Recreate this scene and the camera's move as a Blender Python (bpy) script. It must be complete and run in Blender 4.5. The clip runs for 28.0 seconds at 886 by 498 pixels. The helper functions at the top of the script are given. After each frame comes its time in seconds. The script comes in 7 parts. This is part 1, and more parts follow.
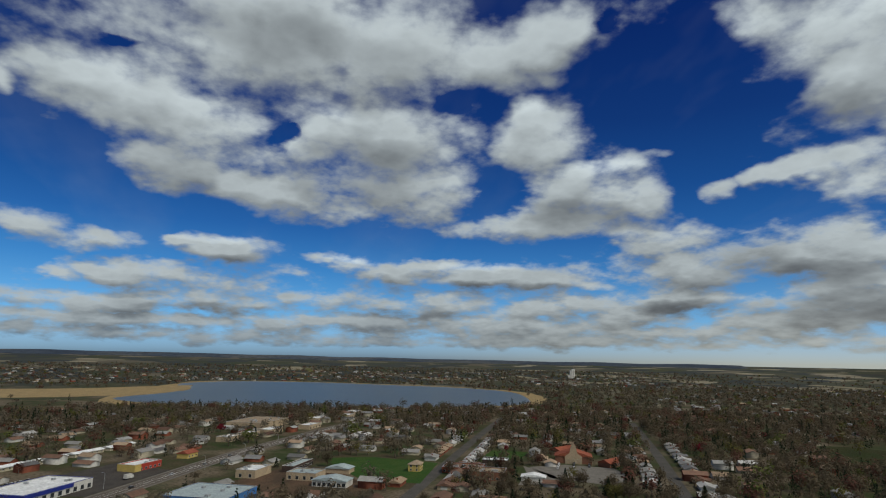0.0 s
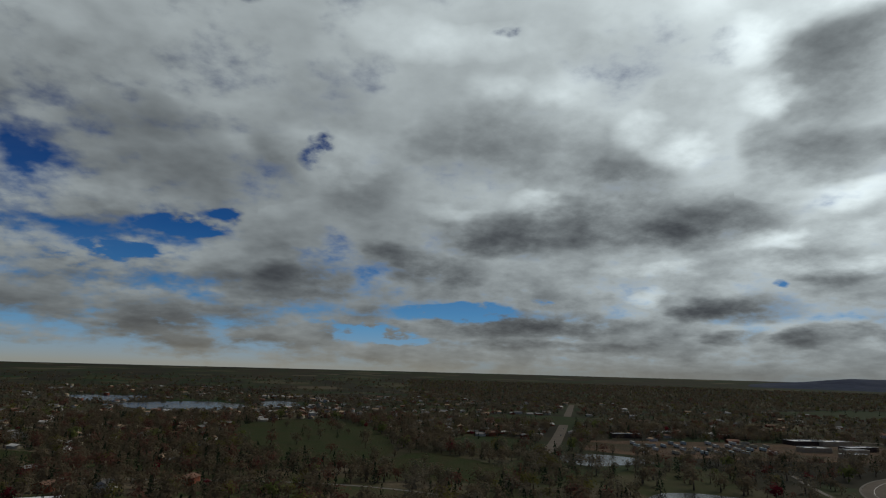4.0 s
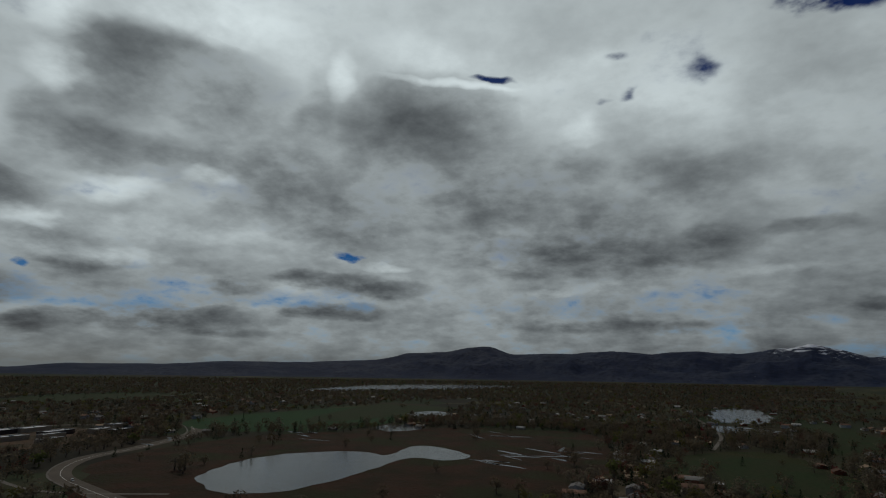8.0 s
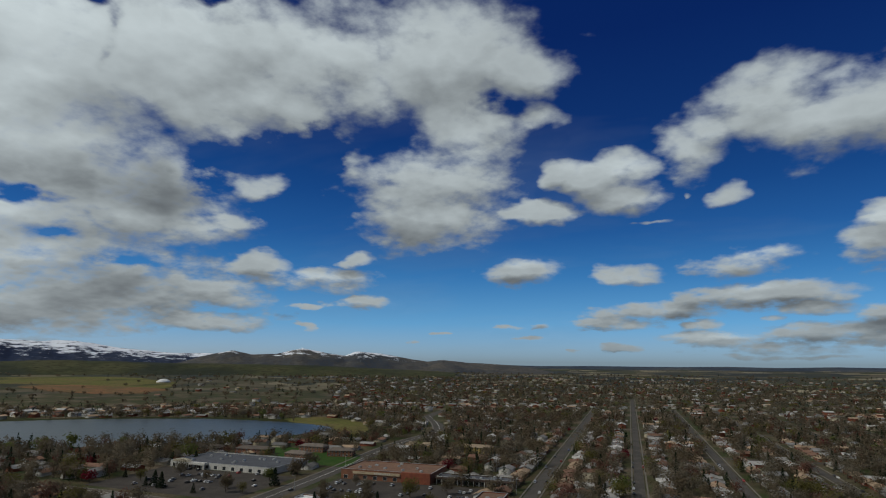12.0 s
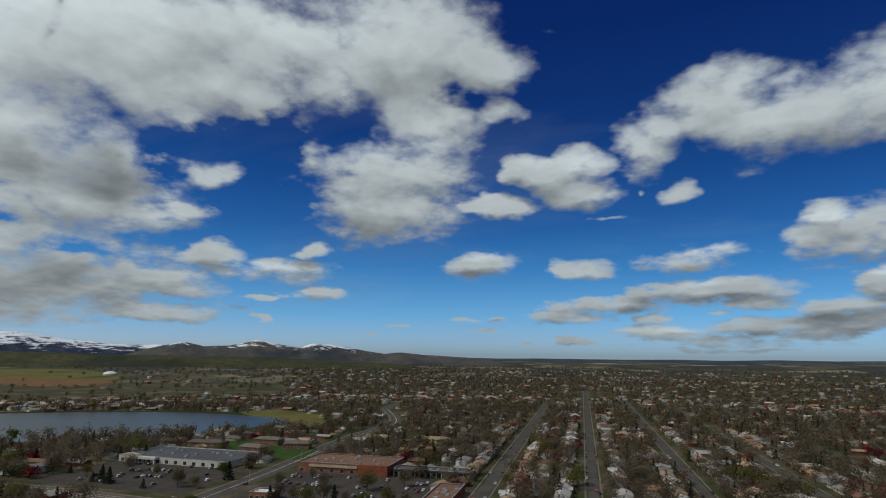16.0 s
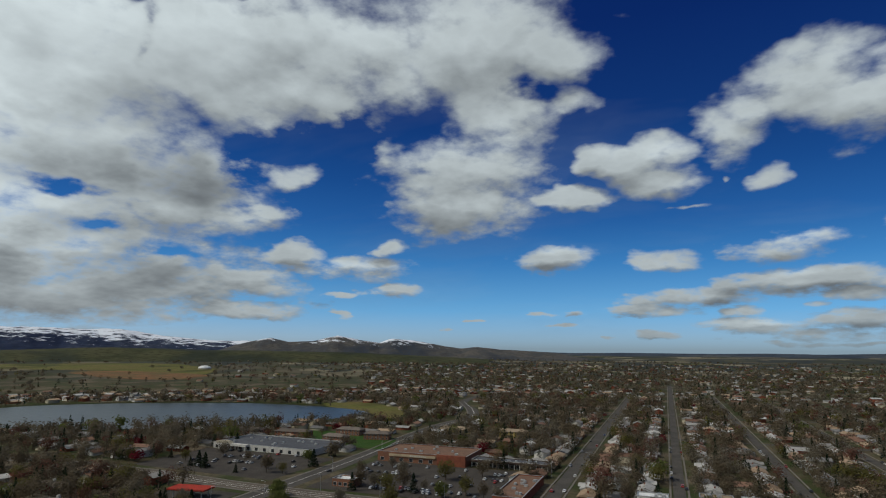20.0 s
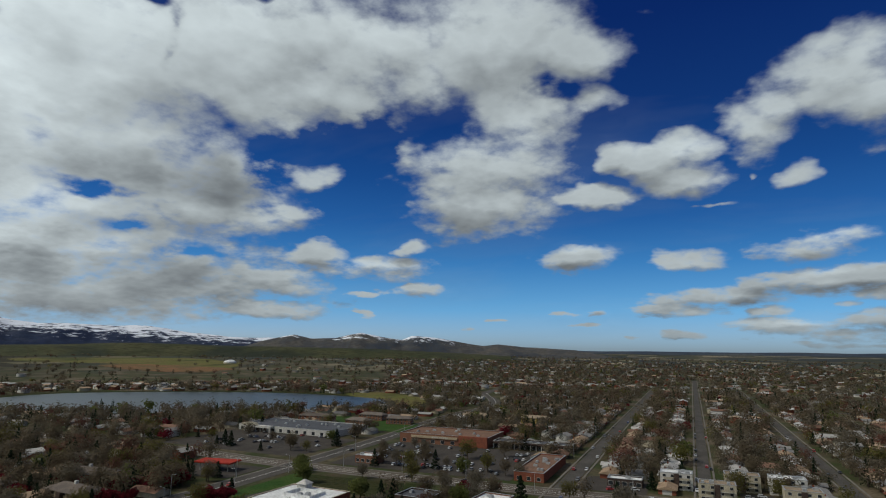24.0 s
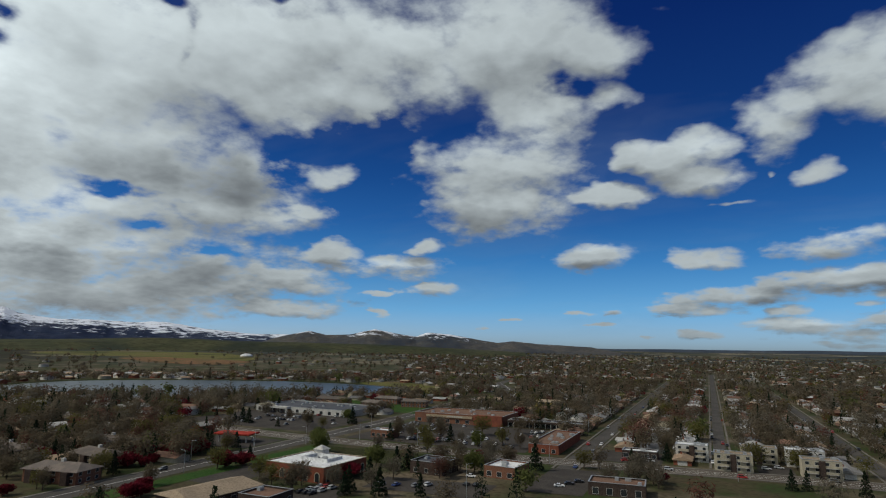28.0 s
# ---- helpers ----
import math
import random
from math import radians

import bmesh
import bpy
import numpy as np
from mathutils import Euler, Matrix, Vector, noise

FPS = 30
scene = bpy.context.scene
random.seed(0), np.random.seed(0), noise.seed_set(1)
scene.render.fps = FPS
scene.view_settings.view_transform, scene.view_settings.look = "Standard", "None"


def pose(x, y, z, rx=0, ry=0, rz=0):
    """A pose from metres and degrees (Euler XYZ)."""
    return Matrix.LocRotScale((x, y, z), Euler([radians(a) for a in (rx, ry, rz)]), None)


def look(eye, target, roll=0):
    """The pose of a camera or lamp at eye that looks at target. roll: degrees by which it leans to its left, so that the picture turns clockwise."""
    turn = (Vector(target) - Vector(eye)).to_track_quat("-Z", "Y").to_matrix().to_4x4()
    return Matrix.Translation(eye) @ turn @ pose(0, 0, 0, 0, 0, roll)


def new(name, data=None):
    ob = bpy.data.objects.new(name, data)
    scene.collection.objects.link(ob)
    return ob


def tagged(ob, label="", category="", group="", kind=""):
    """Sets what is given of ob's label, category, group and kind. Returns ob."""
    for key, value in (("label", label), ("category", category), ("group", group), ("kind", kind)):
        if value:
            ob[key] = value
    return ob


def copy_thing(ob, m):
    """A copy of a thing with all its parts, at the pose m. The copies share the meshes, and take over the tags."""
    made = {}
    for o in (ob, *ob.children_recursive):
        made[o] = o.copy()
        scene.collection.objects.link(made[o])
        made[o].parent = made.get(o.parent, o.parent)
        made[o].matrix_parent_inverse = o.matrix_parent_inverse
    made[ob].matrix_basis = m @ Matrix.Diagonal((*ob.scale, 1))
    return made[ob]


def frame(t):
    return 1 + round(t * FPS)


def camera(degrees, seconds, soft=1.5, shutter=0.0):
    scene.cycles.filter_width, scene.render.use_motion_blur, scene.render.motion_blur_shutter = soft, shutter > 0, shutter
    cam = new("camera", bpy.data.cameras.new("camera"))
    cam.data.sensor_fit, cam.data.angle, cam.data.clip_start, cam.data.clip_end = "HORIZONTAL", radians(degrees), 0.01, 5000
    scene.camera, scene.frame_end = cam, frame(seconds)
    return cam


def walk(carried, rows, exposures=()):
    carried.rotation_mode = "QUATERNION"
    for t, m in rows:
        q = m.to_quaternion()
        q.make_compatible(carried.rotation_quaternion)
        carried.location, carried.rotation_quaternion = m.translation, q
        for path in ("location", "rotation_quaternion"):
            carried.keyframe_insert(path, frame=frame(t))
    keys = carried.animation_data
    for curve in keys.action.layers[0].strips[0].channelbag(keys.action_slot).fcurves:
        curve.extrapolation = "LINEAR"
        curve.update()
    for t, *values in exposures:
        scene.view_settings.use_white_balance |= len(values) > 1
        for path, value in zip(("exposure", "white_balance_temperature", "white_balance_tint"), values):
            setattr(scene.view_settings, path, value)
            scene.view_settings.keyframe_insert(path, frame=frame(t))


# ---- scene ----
cam = camera(73.6, 28.0, soft=1.1)
PATH = [
    (0.0, pose(0.21, 1.43, 84.69, 100.51, -0.90, 254.29)),
    (0.5, pose(0.40, 0.71, 84.38, 100.60, -0.81, 250.28)),
    (1.0, pose(0.27, 0.18, 84.28, 100.68, -0.96, 242.41)),
    (1.5, pose(0.04, -0.07, 84.37, 100.69, -0.96, 229.16)),
    (2.0, pose(-0.23, -0.50, 84.59, 100.83, -1.24, 215.24)),
    (2.5, pose(-0.41, -0.92, 84.52, 101.07, -1.22, 203.27)),
    (3.0, pose(-0.37, -1.03, 84.49, 101.26, -1.17, 192.23)),
    (3.5, pose(-0.17, -0.99, 84.52, 101.43, -1.43, 183.29)),
    (5.5, pose(0.75, -0.82, 84.84, 101.63, -0.67, 162.97)),
    (6.0, pose(0.99, -0.56, 84.94, 101.64, -0.52, 156.77)),
    (6.5, pose(1.00, -0.33, 85.29, 101.65, -0.77, 146.29)),
    (7.0, pose(0.61, -0.25, 85.88, 101.69, -0.80, 133.20)),
    (7.5, pose(0.04, -0.07, 86.58, 101.69, -1.10, 122.06)),
    (8.0, pose(-0.48, 0.42, 87.35, 101.53, -0.93, 110.84)),
    (8.5, pose(-0.59, 1.22, 88.07, 101.56, -0.84, 99.39)),
    (9.0, pose(-0.30, 1.96, 88.78, 101.50, -0.20, 87.01)),
    (9.5, pose(0.14, 2.46, 89.31, 101.50, 0.48, 74.25)),
    (10.0, pose(0.85, 2.74, 89.56, 101.19, 0.67, 62.38)),
    (10.5, pose(1.58, 2.43, 89.23, 100.96, 0.46, 50.90)),
    (11.0, pose(1.97, 1.77, 88.75, 100.85, 0.24, 39.95)),
    (11.5, pose(1.66, 0.96, 88.33, 100.75, -0.08, 27.83)),
    (12.0, pose(0.92, 0.20, 88.25, 100.73, -0.51, 17.16)),
    (12.5, pose(0.33, -0.15, 88.42, 100.68, -0.60, 13.26)),
    (13.0, pose(0.04, -0.24, 88.69, 100.66, -0.71, 11.89)),
    (13.5, pose(-0.10, -0.24, 88.87, 100.57, -0.86, 11.26)),
    (15.5, pose(-0.41, -0.53, 88.63, 100.23, -0.83, 11.61)),
    (16.0, pose(-0.42, -0.53, 88.43, 100.05, -0.65, 13.07)),
    (16.5, pose(-0.22, -0.28, 88.23, 99.92, -0.52, 14.84)),
    (17.0, pose(-0.02, -0.02, 88.00, 99.80, -0.45, 16.04)),
    (17.5, pose(-0.12, -0.00, 87.80, 99.68, -0.33, 17.29)),
    (18.0, pose(-0.12, 0.14, 87.64, 99.62, -0.33, 18.42)),
    (18.5, pose(-0.05, 0.29, 87.39, 99.61, -0.31, 19.09)),
    (19.0, pose(0.14, 0.39, 87.08, 99.56, -0.29, 19.62)),
    (19.5, pose(0.42, 0.34, 86.60, 99.57, -0.34, 20.03)),
    (20.0, pose(0.64, 0.25, 85.86, 99.52, -0.43, 20.37)),
    (20.5, pose(0.77, 0.29, 84.61, 99.53, -0.46, 20.68)),
    (21.0, pose(0.66, 0.35, 82.97, 99.50, -0.44, 20.99)),
    (21.5, pose(0.63, 0.42, 81.24, 99.47, -0.42, 21.26)),
    (23.5, pose(0.93, 0.59, 74.60, 99.42, -0.59, 22.24)),
    (24.0, pose(0.89, 0.67, 72.69, 99.45, -0.64, 22.46)),
    (24.5, pose(0.78, 0.59, 70.68, 99.43, -0.68, 22.62)),
    (25.0, pose(0.75, 0.54, 68.72, 99.44, -0.71, 22.78)),
    (25.5, pose(0.63, 0.54, 66.72, 99.44, -0.80, 22.96)),
    (26.0, pose(0.55, 0.60, 64.79, 99.48, -0.81, 23.13)),
    (26.5, pose(0.57, 0.69, 62.93, 99.47, -0.85, 23.27)),
    (27.0, pose(0.61, 0.69, 61.23, 99.44, -0.85, 23.45)),
    (27.5, pose(0.64, 0.65, 59.51, 99.42, -0.87, 23.62)),
    (28.0, pose(0.76, 0.57, 58.02, 99.35, -0.81, 23.83)),
]
EXPOSURES = [(0.0, -0.05), (1.5, -0.28), (3.0, -0.62), (6.0, -1.15), (8.0, -1.38), (9.5, -1.18), (10.3, -0.88), (11.0, -0.60), (12.5, -0.16), (13.5, -0.10), (28.0, -0.10)]
walk(cam, PATH, EXPOSURES)

SKY_POWER, CLOUD_TONE, SUN_POWER = 0.27, 0.405, 2.45

# ---- world: daylight sky with broken cumulus ----
SUN_AZ, SUN_EL = -122.0, 47.0
SKY_PATCHES = []


def sky_patch(kind, az, el, w, h, weight):
    """One lump of cloud (puff), clear gap, grey underside or bright thin spot, in degrees of azimuth and elevation."""
    SKY_PATCHES.append((kind, az, el, w, h, weight))


sky_patch("puff", 105.6, 5.7, 49.4, 4.60, 0.36)
sky_patch("puff", 105.7, 1.6, 44.3, 0.75, 0.95)
sky_patch("puff", 81.1, 2.1, 24.6, 1.07, 0.85)
sky_patch("puff", 111.9, 3.3, 24.6, 1.39, 0.85)
sky_patch("puff", 115.6, 30.2, 8.6, 3.58, 0.85)
sky_patch("puff", 112.0, 26.0, 5.2, 2.27, 0.60)
sky_patch("puff", 107.4, 21.9, 3.5, 3.15, 0.50)
sky_patch("puff", 105.7, 2.5, 44.3, 1.07, 0.80)
sky_patch("puff", 105.6, 3.9, 44.4, 2.59, 0.55)
sky_patch("puff", 125.0, 7.2, 20.0, 4.62, 0.45)
sky_patch("puff", 73.6, 23.0, 5.5, 3.75, 1.00)
sky_patch("puff", 80.7, 21.1, 9.0, 5.48, 1.00)
sky_patch("puff", 79.7, 16.6, 6.2, 2.91, 1.00)
sky_patch("puff", 83.5, 28.3, 16.6, 5.03, 1.00)
sky_patch("puff", 99.0, 29.8, 14.4, 5.31, 1.00)
sky_patch("puff", 109.7, 29.0, 5.3, 3.43, 1.00)
sky_patch("puff", 119.0, 30.0, 5.1, 2.84, 0.80)
sky_patch("puff", 116.6, 26.3, 2.8, 1.74, 0.40)
sky_patch("puff", 98.3, 19.0, 10.9, 6.60, 1.00)
sky_patch("puff", 88.8, 15.1, 6.2, 2.85, 1.00)
sky_patch("puff", 92.7, 20.2, 7.1, 5.42, 1.00)
sky_patch("puff", 102.9, 16.5, 6.5, 3.51, 1.00)
sky_patch("puff", 67.0, 21.2, 1.6, 1.86, 0.50)
sky_patch("puff", 114.9, 21.5, 5.2, 3.43, 1.00)
sky_patch("puff", 114.0, 23.4, 2.6, 1.80, 1.00)
sky_patch("puff", 119.9, 16.3, 7.3, 4.09, 1.00)
sky_patch("puff", 122.4, 17.7, 3.9, 2.68, 1.00)
sky_patch("puff", 124.8, 14.9, 2.8, 2.57, 1.00)
sky_patch("puff", 125.6, 19.4, 2.3, 0.90, 0.50)
sky_patch("puff", 118.0, 12.7, 10.6, 1.87, 0.90)
sky_patch("puff", 126.6, 11.2, 6.3, 2.04, 0.90)
sky_patch("puff", 132.1, 15.0, 2.0, 1.07, 0.50)
sky_patch("puff", 137.0, 15.9, 3.3, 1.16, 1.00)
sky_patch("puff", 140.9, 14.2, 4.2, 2.23, 1.00)
sky_patch("puff", 142.5, 15.2, 2.9, 2.61, 1.00)
sky_patch("puff", 138.8, 26.2, 7.9, 3.62, 1.00)
sky_patch("puff", 142.5, 23.1, 4.5, 2.93, 1.00)
sky_patch("puff", 135.0, 28.4, 4.3, 2.82, 1.00)
sky_patch("puff", 145.7, 24.8, 7.0, 4.35, 1.00)
sky_patch("puff", 84.9, 9.3, 5.3, 1.74, 1.00)
sky_patch("puff", 81.7, 9.8, 2.1, 1.00, 1.00)
sky_patch("puff", 69.5, 10.3, 3.5, 1.68, 1.00)
sky_patch("puff", 73.1, 9.4, 5.3, 1.29, 1.00)
sky_patch("puff", 77.1, 6.9, 7.0, 1.29, 1.00)
sky_patch("puff", 72.3, 6.3, 1.9, 0.73, 1.00)
sky_patch("puff", 96.0, 8.7, 3.5, 1.35, 1.00)
sky_patch("puff", 101.0, 8.0, 6.0, 1.52, 1.00)
sky_patch("puff", 109.2, 7.9, 9.3, 1.63, 1.00)
sky_patch("puff", 104.2, 8.9, 5.0, 0.82, 1.00)
sky_patch("puff", 115.2, 7.3, 5.9, 1.18, 1.00)
sky_patch("puff", 119.4, 6.8, 2.3, 0.79, 1.00)
sky_patch("puff", 129.8, 8.0, 6.0, 1.99, 1.00)
sky_patch("puff", 136.4, 8.6, 7.0, 2.11, 1.00)
sky_patch("puff", 140.2, 7.0, 5.6, 2.69, 1.00)
sky_patch("puff", 128.7, 5.6, 5.1, 1.40, 1.00)
sky_patch("puff", 134.0, 4.9, 6.4, 1.43, 1.00)
sky_patch("puff", 139.1, 3.9, 5.7, 1.80, 1.00)
sky_patch("puff", 74.8, 4.4, 8.9, 1.21, 1.00)
sky_patch("puff", 84.5, 4.7, 7.6, 1.21, 1.00)
sky_patch("puff", 93.0, 5.3, 4.7, 1.38, 1.00)
sky_patch("puff", 105.4, 5.4, 7.6, 1.52, 1.00)
sky_patch("puff", 117.3, 4.9, 8.3, 1.38, 1.00)
sky_patch("puff", 123.4, 4.1, 6.4, 1.34, 1.00)
sky_patch("puff", 78.8, 2.9, 15.0, 0.77, 1.00)
sky_patch("puff", 95.8, 3.3, 13.0, 0.85, 1.00)
sky_patch("puff", 111.9, 3.3, 13.2, 0.86, 1.00)
sky_patch("puff", 127.1, 2.6, 9.3, 0.90, 1.00)
sky_patch("puff", 85.7, 1.7, 24.6, 0.55, 0.90)
sky_patch("puff", 117.2, 2.0, 20.0, 0.58, 0.90)
sky_patch("gap", 74.3, 26.3, 1.7, 0.47, 0.26)
sky_patch("gap", 89.0, 20.1, 1.6, 1.47, 0.46)
sky_patch("gap", 105.9, 24.2, 2.0, 1.61, 0.40)
sky_patch("gap", 110.9, 15.5, 2.6, 1.94, 0.33)
sky_patch("gap", 115.2, 28.3, 2.0, 0.94, 0.46)
sky_patch("gap", 121.8, 30.4, 1.9, 1.67, 0.33)
sky_patch("grey", 97.8, 17.4, 8.3, 4.00, 0.45)
sky_patch("grey", 79.8, 16.1, 5.1, 2.19, 0.30)
sky_patch("grey", 87.7, 29.0, 17.4, 1.87, 0.35)
sky_patch("grey", 119.6, 13.4, 5.8, 1.48, 0.40)
sky_patch("grey", 85.2, 8.3, 4.4, 0.61, 0.35)
sky_patch("grey", 109.2, 6.8, 9.2, 0.60, 0.50)
sky_patch("grey", 136.3, 7.2, 7.4, 1.31, 0.50)
sky_patch("grey", 128.2, 4.8, 4.7, 0.70, 0.60)
sky_patch("grey", 85.6, 4.1, 6.2, 0.51, 0.45)
sky_patch("grey", 101.1, 4.2, 9.7, 0.54, 0.45)
sky_patch("grey", 139.1, 3.9, 4.6, 0.81, 0.50)
sky_patch("grey", 141.5, 20.7, 3.8, 1.29, 0.20)
sky_patch("glow", 95.9, 23.5, 6.2, 1.28, 0.35)
sky_patch("glow", 120.8, 18.3, 4.8, 1.30, 0.35)
sky_patch("glow", 84.6, 10.3, 3.9, 0.61, 0.40)
sky_patch("glow", 77.1, 23.8, 7.2, 2.27, 0.20)
sky_patch("glow", 96.5, 9.3, 3.2, 0.54, 0.50)
sky_patch("glow", 109.2, 8.9, 6.6, 0.49, 0.40)
sky_patch("glow", 114.3, 23.9, 2.8, 1.02, 0.30)
sky_patch("puff", 141.0, 1.8, 17.9, 0.86, 0.70)
sky_patch("puff", 162.0, 31.0, 32.2, 5.76, 1.00)
sky_patch("puff", 154.4, 23.4, 14.1, 7.83, 1.00)
sky_patch("puff", 145.4, 27.5, 13.9, 3.95, 1.00)
sky_patch("puff", 179.7, 24.0, 32.3, 14.99, 1.40)
sky_patch("puff", -165.3, 17.5, 25.8, 16.43, 1.40)
sky_patch("puff", 158.1, 17.4, 13.6, 5.84, 1.00)
sky_patch("puff", 151.8, 14.3, 11.4, 3.14, 1.00)
sky_patch("puff", 143.4, 13.4, 4.7, 1.99, 1.00)
sky_patch("puff", 139.0, 15.2, 2.0, 2.15, 1.00)
sky_patch("puff", 136.3, 16.4, 2.5, 0.56, 0.50)
sky_patch("puff", 132.7, 15.2, 1.7, 1.12, 0.50)
sky_patch("puff", 132.9, 11.2, 3.4, 0.45, 0.30)
sky_patch("puff", 134.0, 8.8, 7.7, 2.27, 1.00)
sky_patch("puff", 142.5, 8.8, 9.1, 2.96, 1.00)
sky_patch("puff", 140.6, 5.2, 13.0, 2.89, 1.00)
sky_patch("puff", 133.9, 3.3, 5.6, 2.23, 1.00)
sky_patch("puff", 162.9, 9.5, 11.9, 3.26, 1.00)
sky_patch("puff", 168.5, 7.0, 14.0, 2.72, 1.00)
sky_patch("puff", 155.1, 4.4, 17.7, 2.63, 1.00)
sky_patch("puff", 165.9, 2.6, 18.3, 1.33, 1.00)
sky_patch("puff", -170.5, 9.4, 16.5, 3.04, 1.20)
sky_patch("puff", -168.5, 4.1, 10.0, 1.72, 1.00)
sky_patch("puff", -159.9, 4.7, 9.8, 2.73, 1.30)
sky_patch("puff", -178.2, 2.2, 12.5, 0.62, 0.80)
sky_patch("gap", 170.0, 19.6, 2.0, 1.60, 0.73)
sky_patch("gap", 161.9, 33.4, 2.8, 1.40, 0.40)
sky_patch("gap", 154.3, 9.4, 3.6, 0.89, 0.92)
sky_patch("gap", 158.4, 12.1, 4.4, 1.04, 0.92)
sky_patch("gap", 162.2, 13.2, 2.6, 0.65, 0.66)
sky_patch("gap", 176.6, 2.8, 5.8, 0.76, 0.99)
sky_patch("gap", 174.0, 3.8, 3.7, 0.90, 0.53)
sky_patch("gap", -175.6, 5.4, 6.3, 0.93, 1.06)
sky_patch("gap", -166.7, 6.7, 1.5, 0.41, 0.79)
sky_patch("gap", 150.8, 7.9, 2.9, 0.88, 0.33)
sky_patch("grey", 154.6, 20.3, 7.1, 3.11, 0.55)
sky_patch("grey", 159.8, 17.0, 11.0, 3.21, 0.50)
sky_patch("grey", -165.1, 19.9, 8.2, 3.33, 0.30)
sky_patch("grey", -172.8, 12.6, 6.5, 2.06, 0.80)
sky_patch("grey", -163.3, 13.9, 7.8, 2.87, 0.80)
sky_patch("grey", -179.0, 9.7, 6.3, 1.59, 0.70)
sky_patch("grey", 168.5, 7.5, 9.8, 1.63, 0.60)
sky_patch("grey", 159.9, 3.8, 8.5, 2.13, 0.70)
sky_patch("grey", 133.2, 8.7, 4.2, 1.58, 0.50)
sky_patch("grey", 142.9, 4.6, 11.2, 1.71, 0.50)
sky_patch("grey", -166.2, 4.1, 8.8, 1.21, 0.80)
sky_patch("grey", 163.2, 2.0, 8.0, 0.74, 0.60)
sky_patch("grey", 171.1, 23.7, 5.8, 2.08, 0.30)
sky_patch("glow", -177.3, 31.1, 11.1, 2.81, 0.70)
sky_patch("glow", -166.1, 24.8, 3.3, 1.86, 0.50)
sky_patch("glow", -157.1, 21.7, 3.1, 1.74, 0.80)
sky_patch("glow", 172.3, 19.0, 4.5, 3.21, 0.40)
sky_patch("glow", -168.2, 16.1, 2.8, 1.24, 0.60)
sky_patch("glow", -158.6, 6.9, 2.3, 0.90, 0.50)
sky_patch("glow", 145.0, 6.7, 2.8, 0.60, 0.40)
sky_patch("glow", 150.6, 28.9, 13.5, 2.84, 0.20)
sky_patch("puff", -157.0, 22.0, 58.4, 21.28, 1.80)
sky_patch("puff", -156.8, 2.5, 54.2, 3.19, 1.50)
sky_patch("gap", 171.2, 20.3, 1.4, 1.42, 0.92)
sky_patch("gap", -170.4, 32.0, 2.3, 1.01, 0.59)
sky_patch("gap", -176.0, 5.7, 5.3, 0.80, 1.12)
sky_patch("gap", 176.3, 3.4, 5.0, 1.15, 0.99)
sky_patch("gap", -166.8, 6.8, 1.5, 0.38, 0.79)
sky_patch("gap", -147.0, 7.7, 1.2, 0.51, 0.66)
sky_patch("grey", -169.3, 12.9, 7.5, 2.40, 0.90)
sky_patch("grey", -159.4, 17.6, 5.1, 2.70, 0.80)
sky_patch("grey", -153.2, 13.3, 7.8, 2.72, 1.00)
sky_patch("grey", -160.5, 14.4, 8.4, 3.26, 0.60)
sky_patch("grey", -173.0, 21.6, 9.6, 4.07, 0.45)
sky_patch("grey", -138.9, 26.6, 9.6, 2.91, 0.80)
sky_patch("grey", -142.6, 18.3, 4.8, 2.61, 0.60)
sky_patch("grey", 166.2, 19.4, 3.4, 3.01, 0.50)
sky_patch("grey", 170.8, 25.0, 5.1, 2.62, 0.40)
sky_patch("grey", 169.3, 8.1, 5.7, 1.81, 0.80)
sky_patch("grey", 178.8, 11.0, 4.2, 1.24, 0.70)
sky_patch("grey", -175.2, 8.9, 3.0, 1.03, 0.60)
sky_patch("grey", 174.9, 17.4, 4.5, 2.86, 0.35)
sky_patch("grey", -168.8, 4.4, 9.8, 1.47, 0.90)
sky_patch("grey", -150.5, 5.7, 4.8, 1.34, 0.70)
sky_patch("grey", -151.1, 3.3, 2.7, 0.64, 0.70)
sky_patch("grey", -145.3, 3.3, 3.1, 0.73, 0.70)
sky_patch("grey", -135.7, 4.0, 8.5, 1.40, 0.80)
sky_patch("grey", -159.1, 27.6, 7.1, 4.03, 0.30)
sky_patch("grey", -166.6, 2.4, 10.4, 0.52, 0.50)
sky_patch("grey", -142.5, 8.3, 3.6, 0.74, 0.50)
sky_patch("glow", -147.2, 28.9, 4.1, 2.95, 0.80)
sky_patch("glow", -146.8, 23.3, 2.8, 1.55, 0.70)
sky_patch("glow", -154.3, 19.8, 2.9, 1.87, 0.80)
sky_patch("glow", -164.9, 25.9, 3.5, 2.03, 0.40)
sky_patch("glow", -141.7, 15.1, 3.7, 1.05, 0.80)
sky_patch("glow", -147.1, 11.6, 3.3, 1.08, 0.80)
sky_patch("glow", -142.4, 9.3, 7.8, 0.95, 0.50)
sky_patch("glow", -171.7, 26.3, 3.3, 1.48, 0.50)
sky_patch("glow", -151.3, 33.0, 3.6, 1.89, 0.40)
sky_patch("glow", -176.7, 15.0, 3.0, 0.72, 0.40)
sky_patch("glow", -157.1, 9.5, 5.0, 0.66, 0.40)
sky_patch("glow", 167.6, 21.0, 2.3, 1.73, 0.30)
sky_patch("puff", -115.8, 22.0, 53.1, 21.17, 1.80)
sky_patch("puff", -115.9, 3.2, 44.4, 3.18, 1.50)
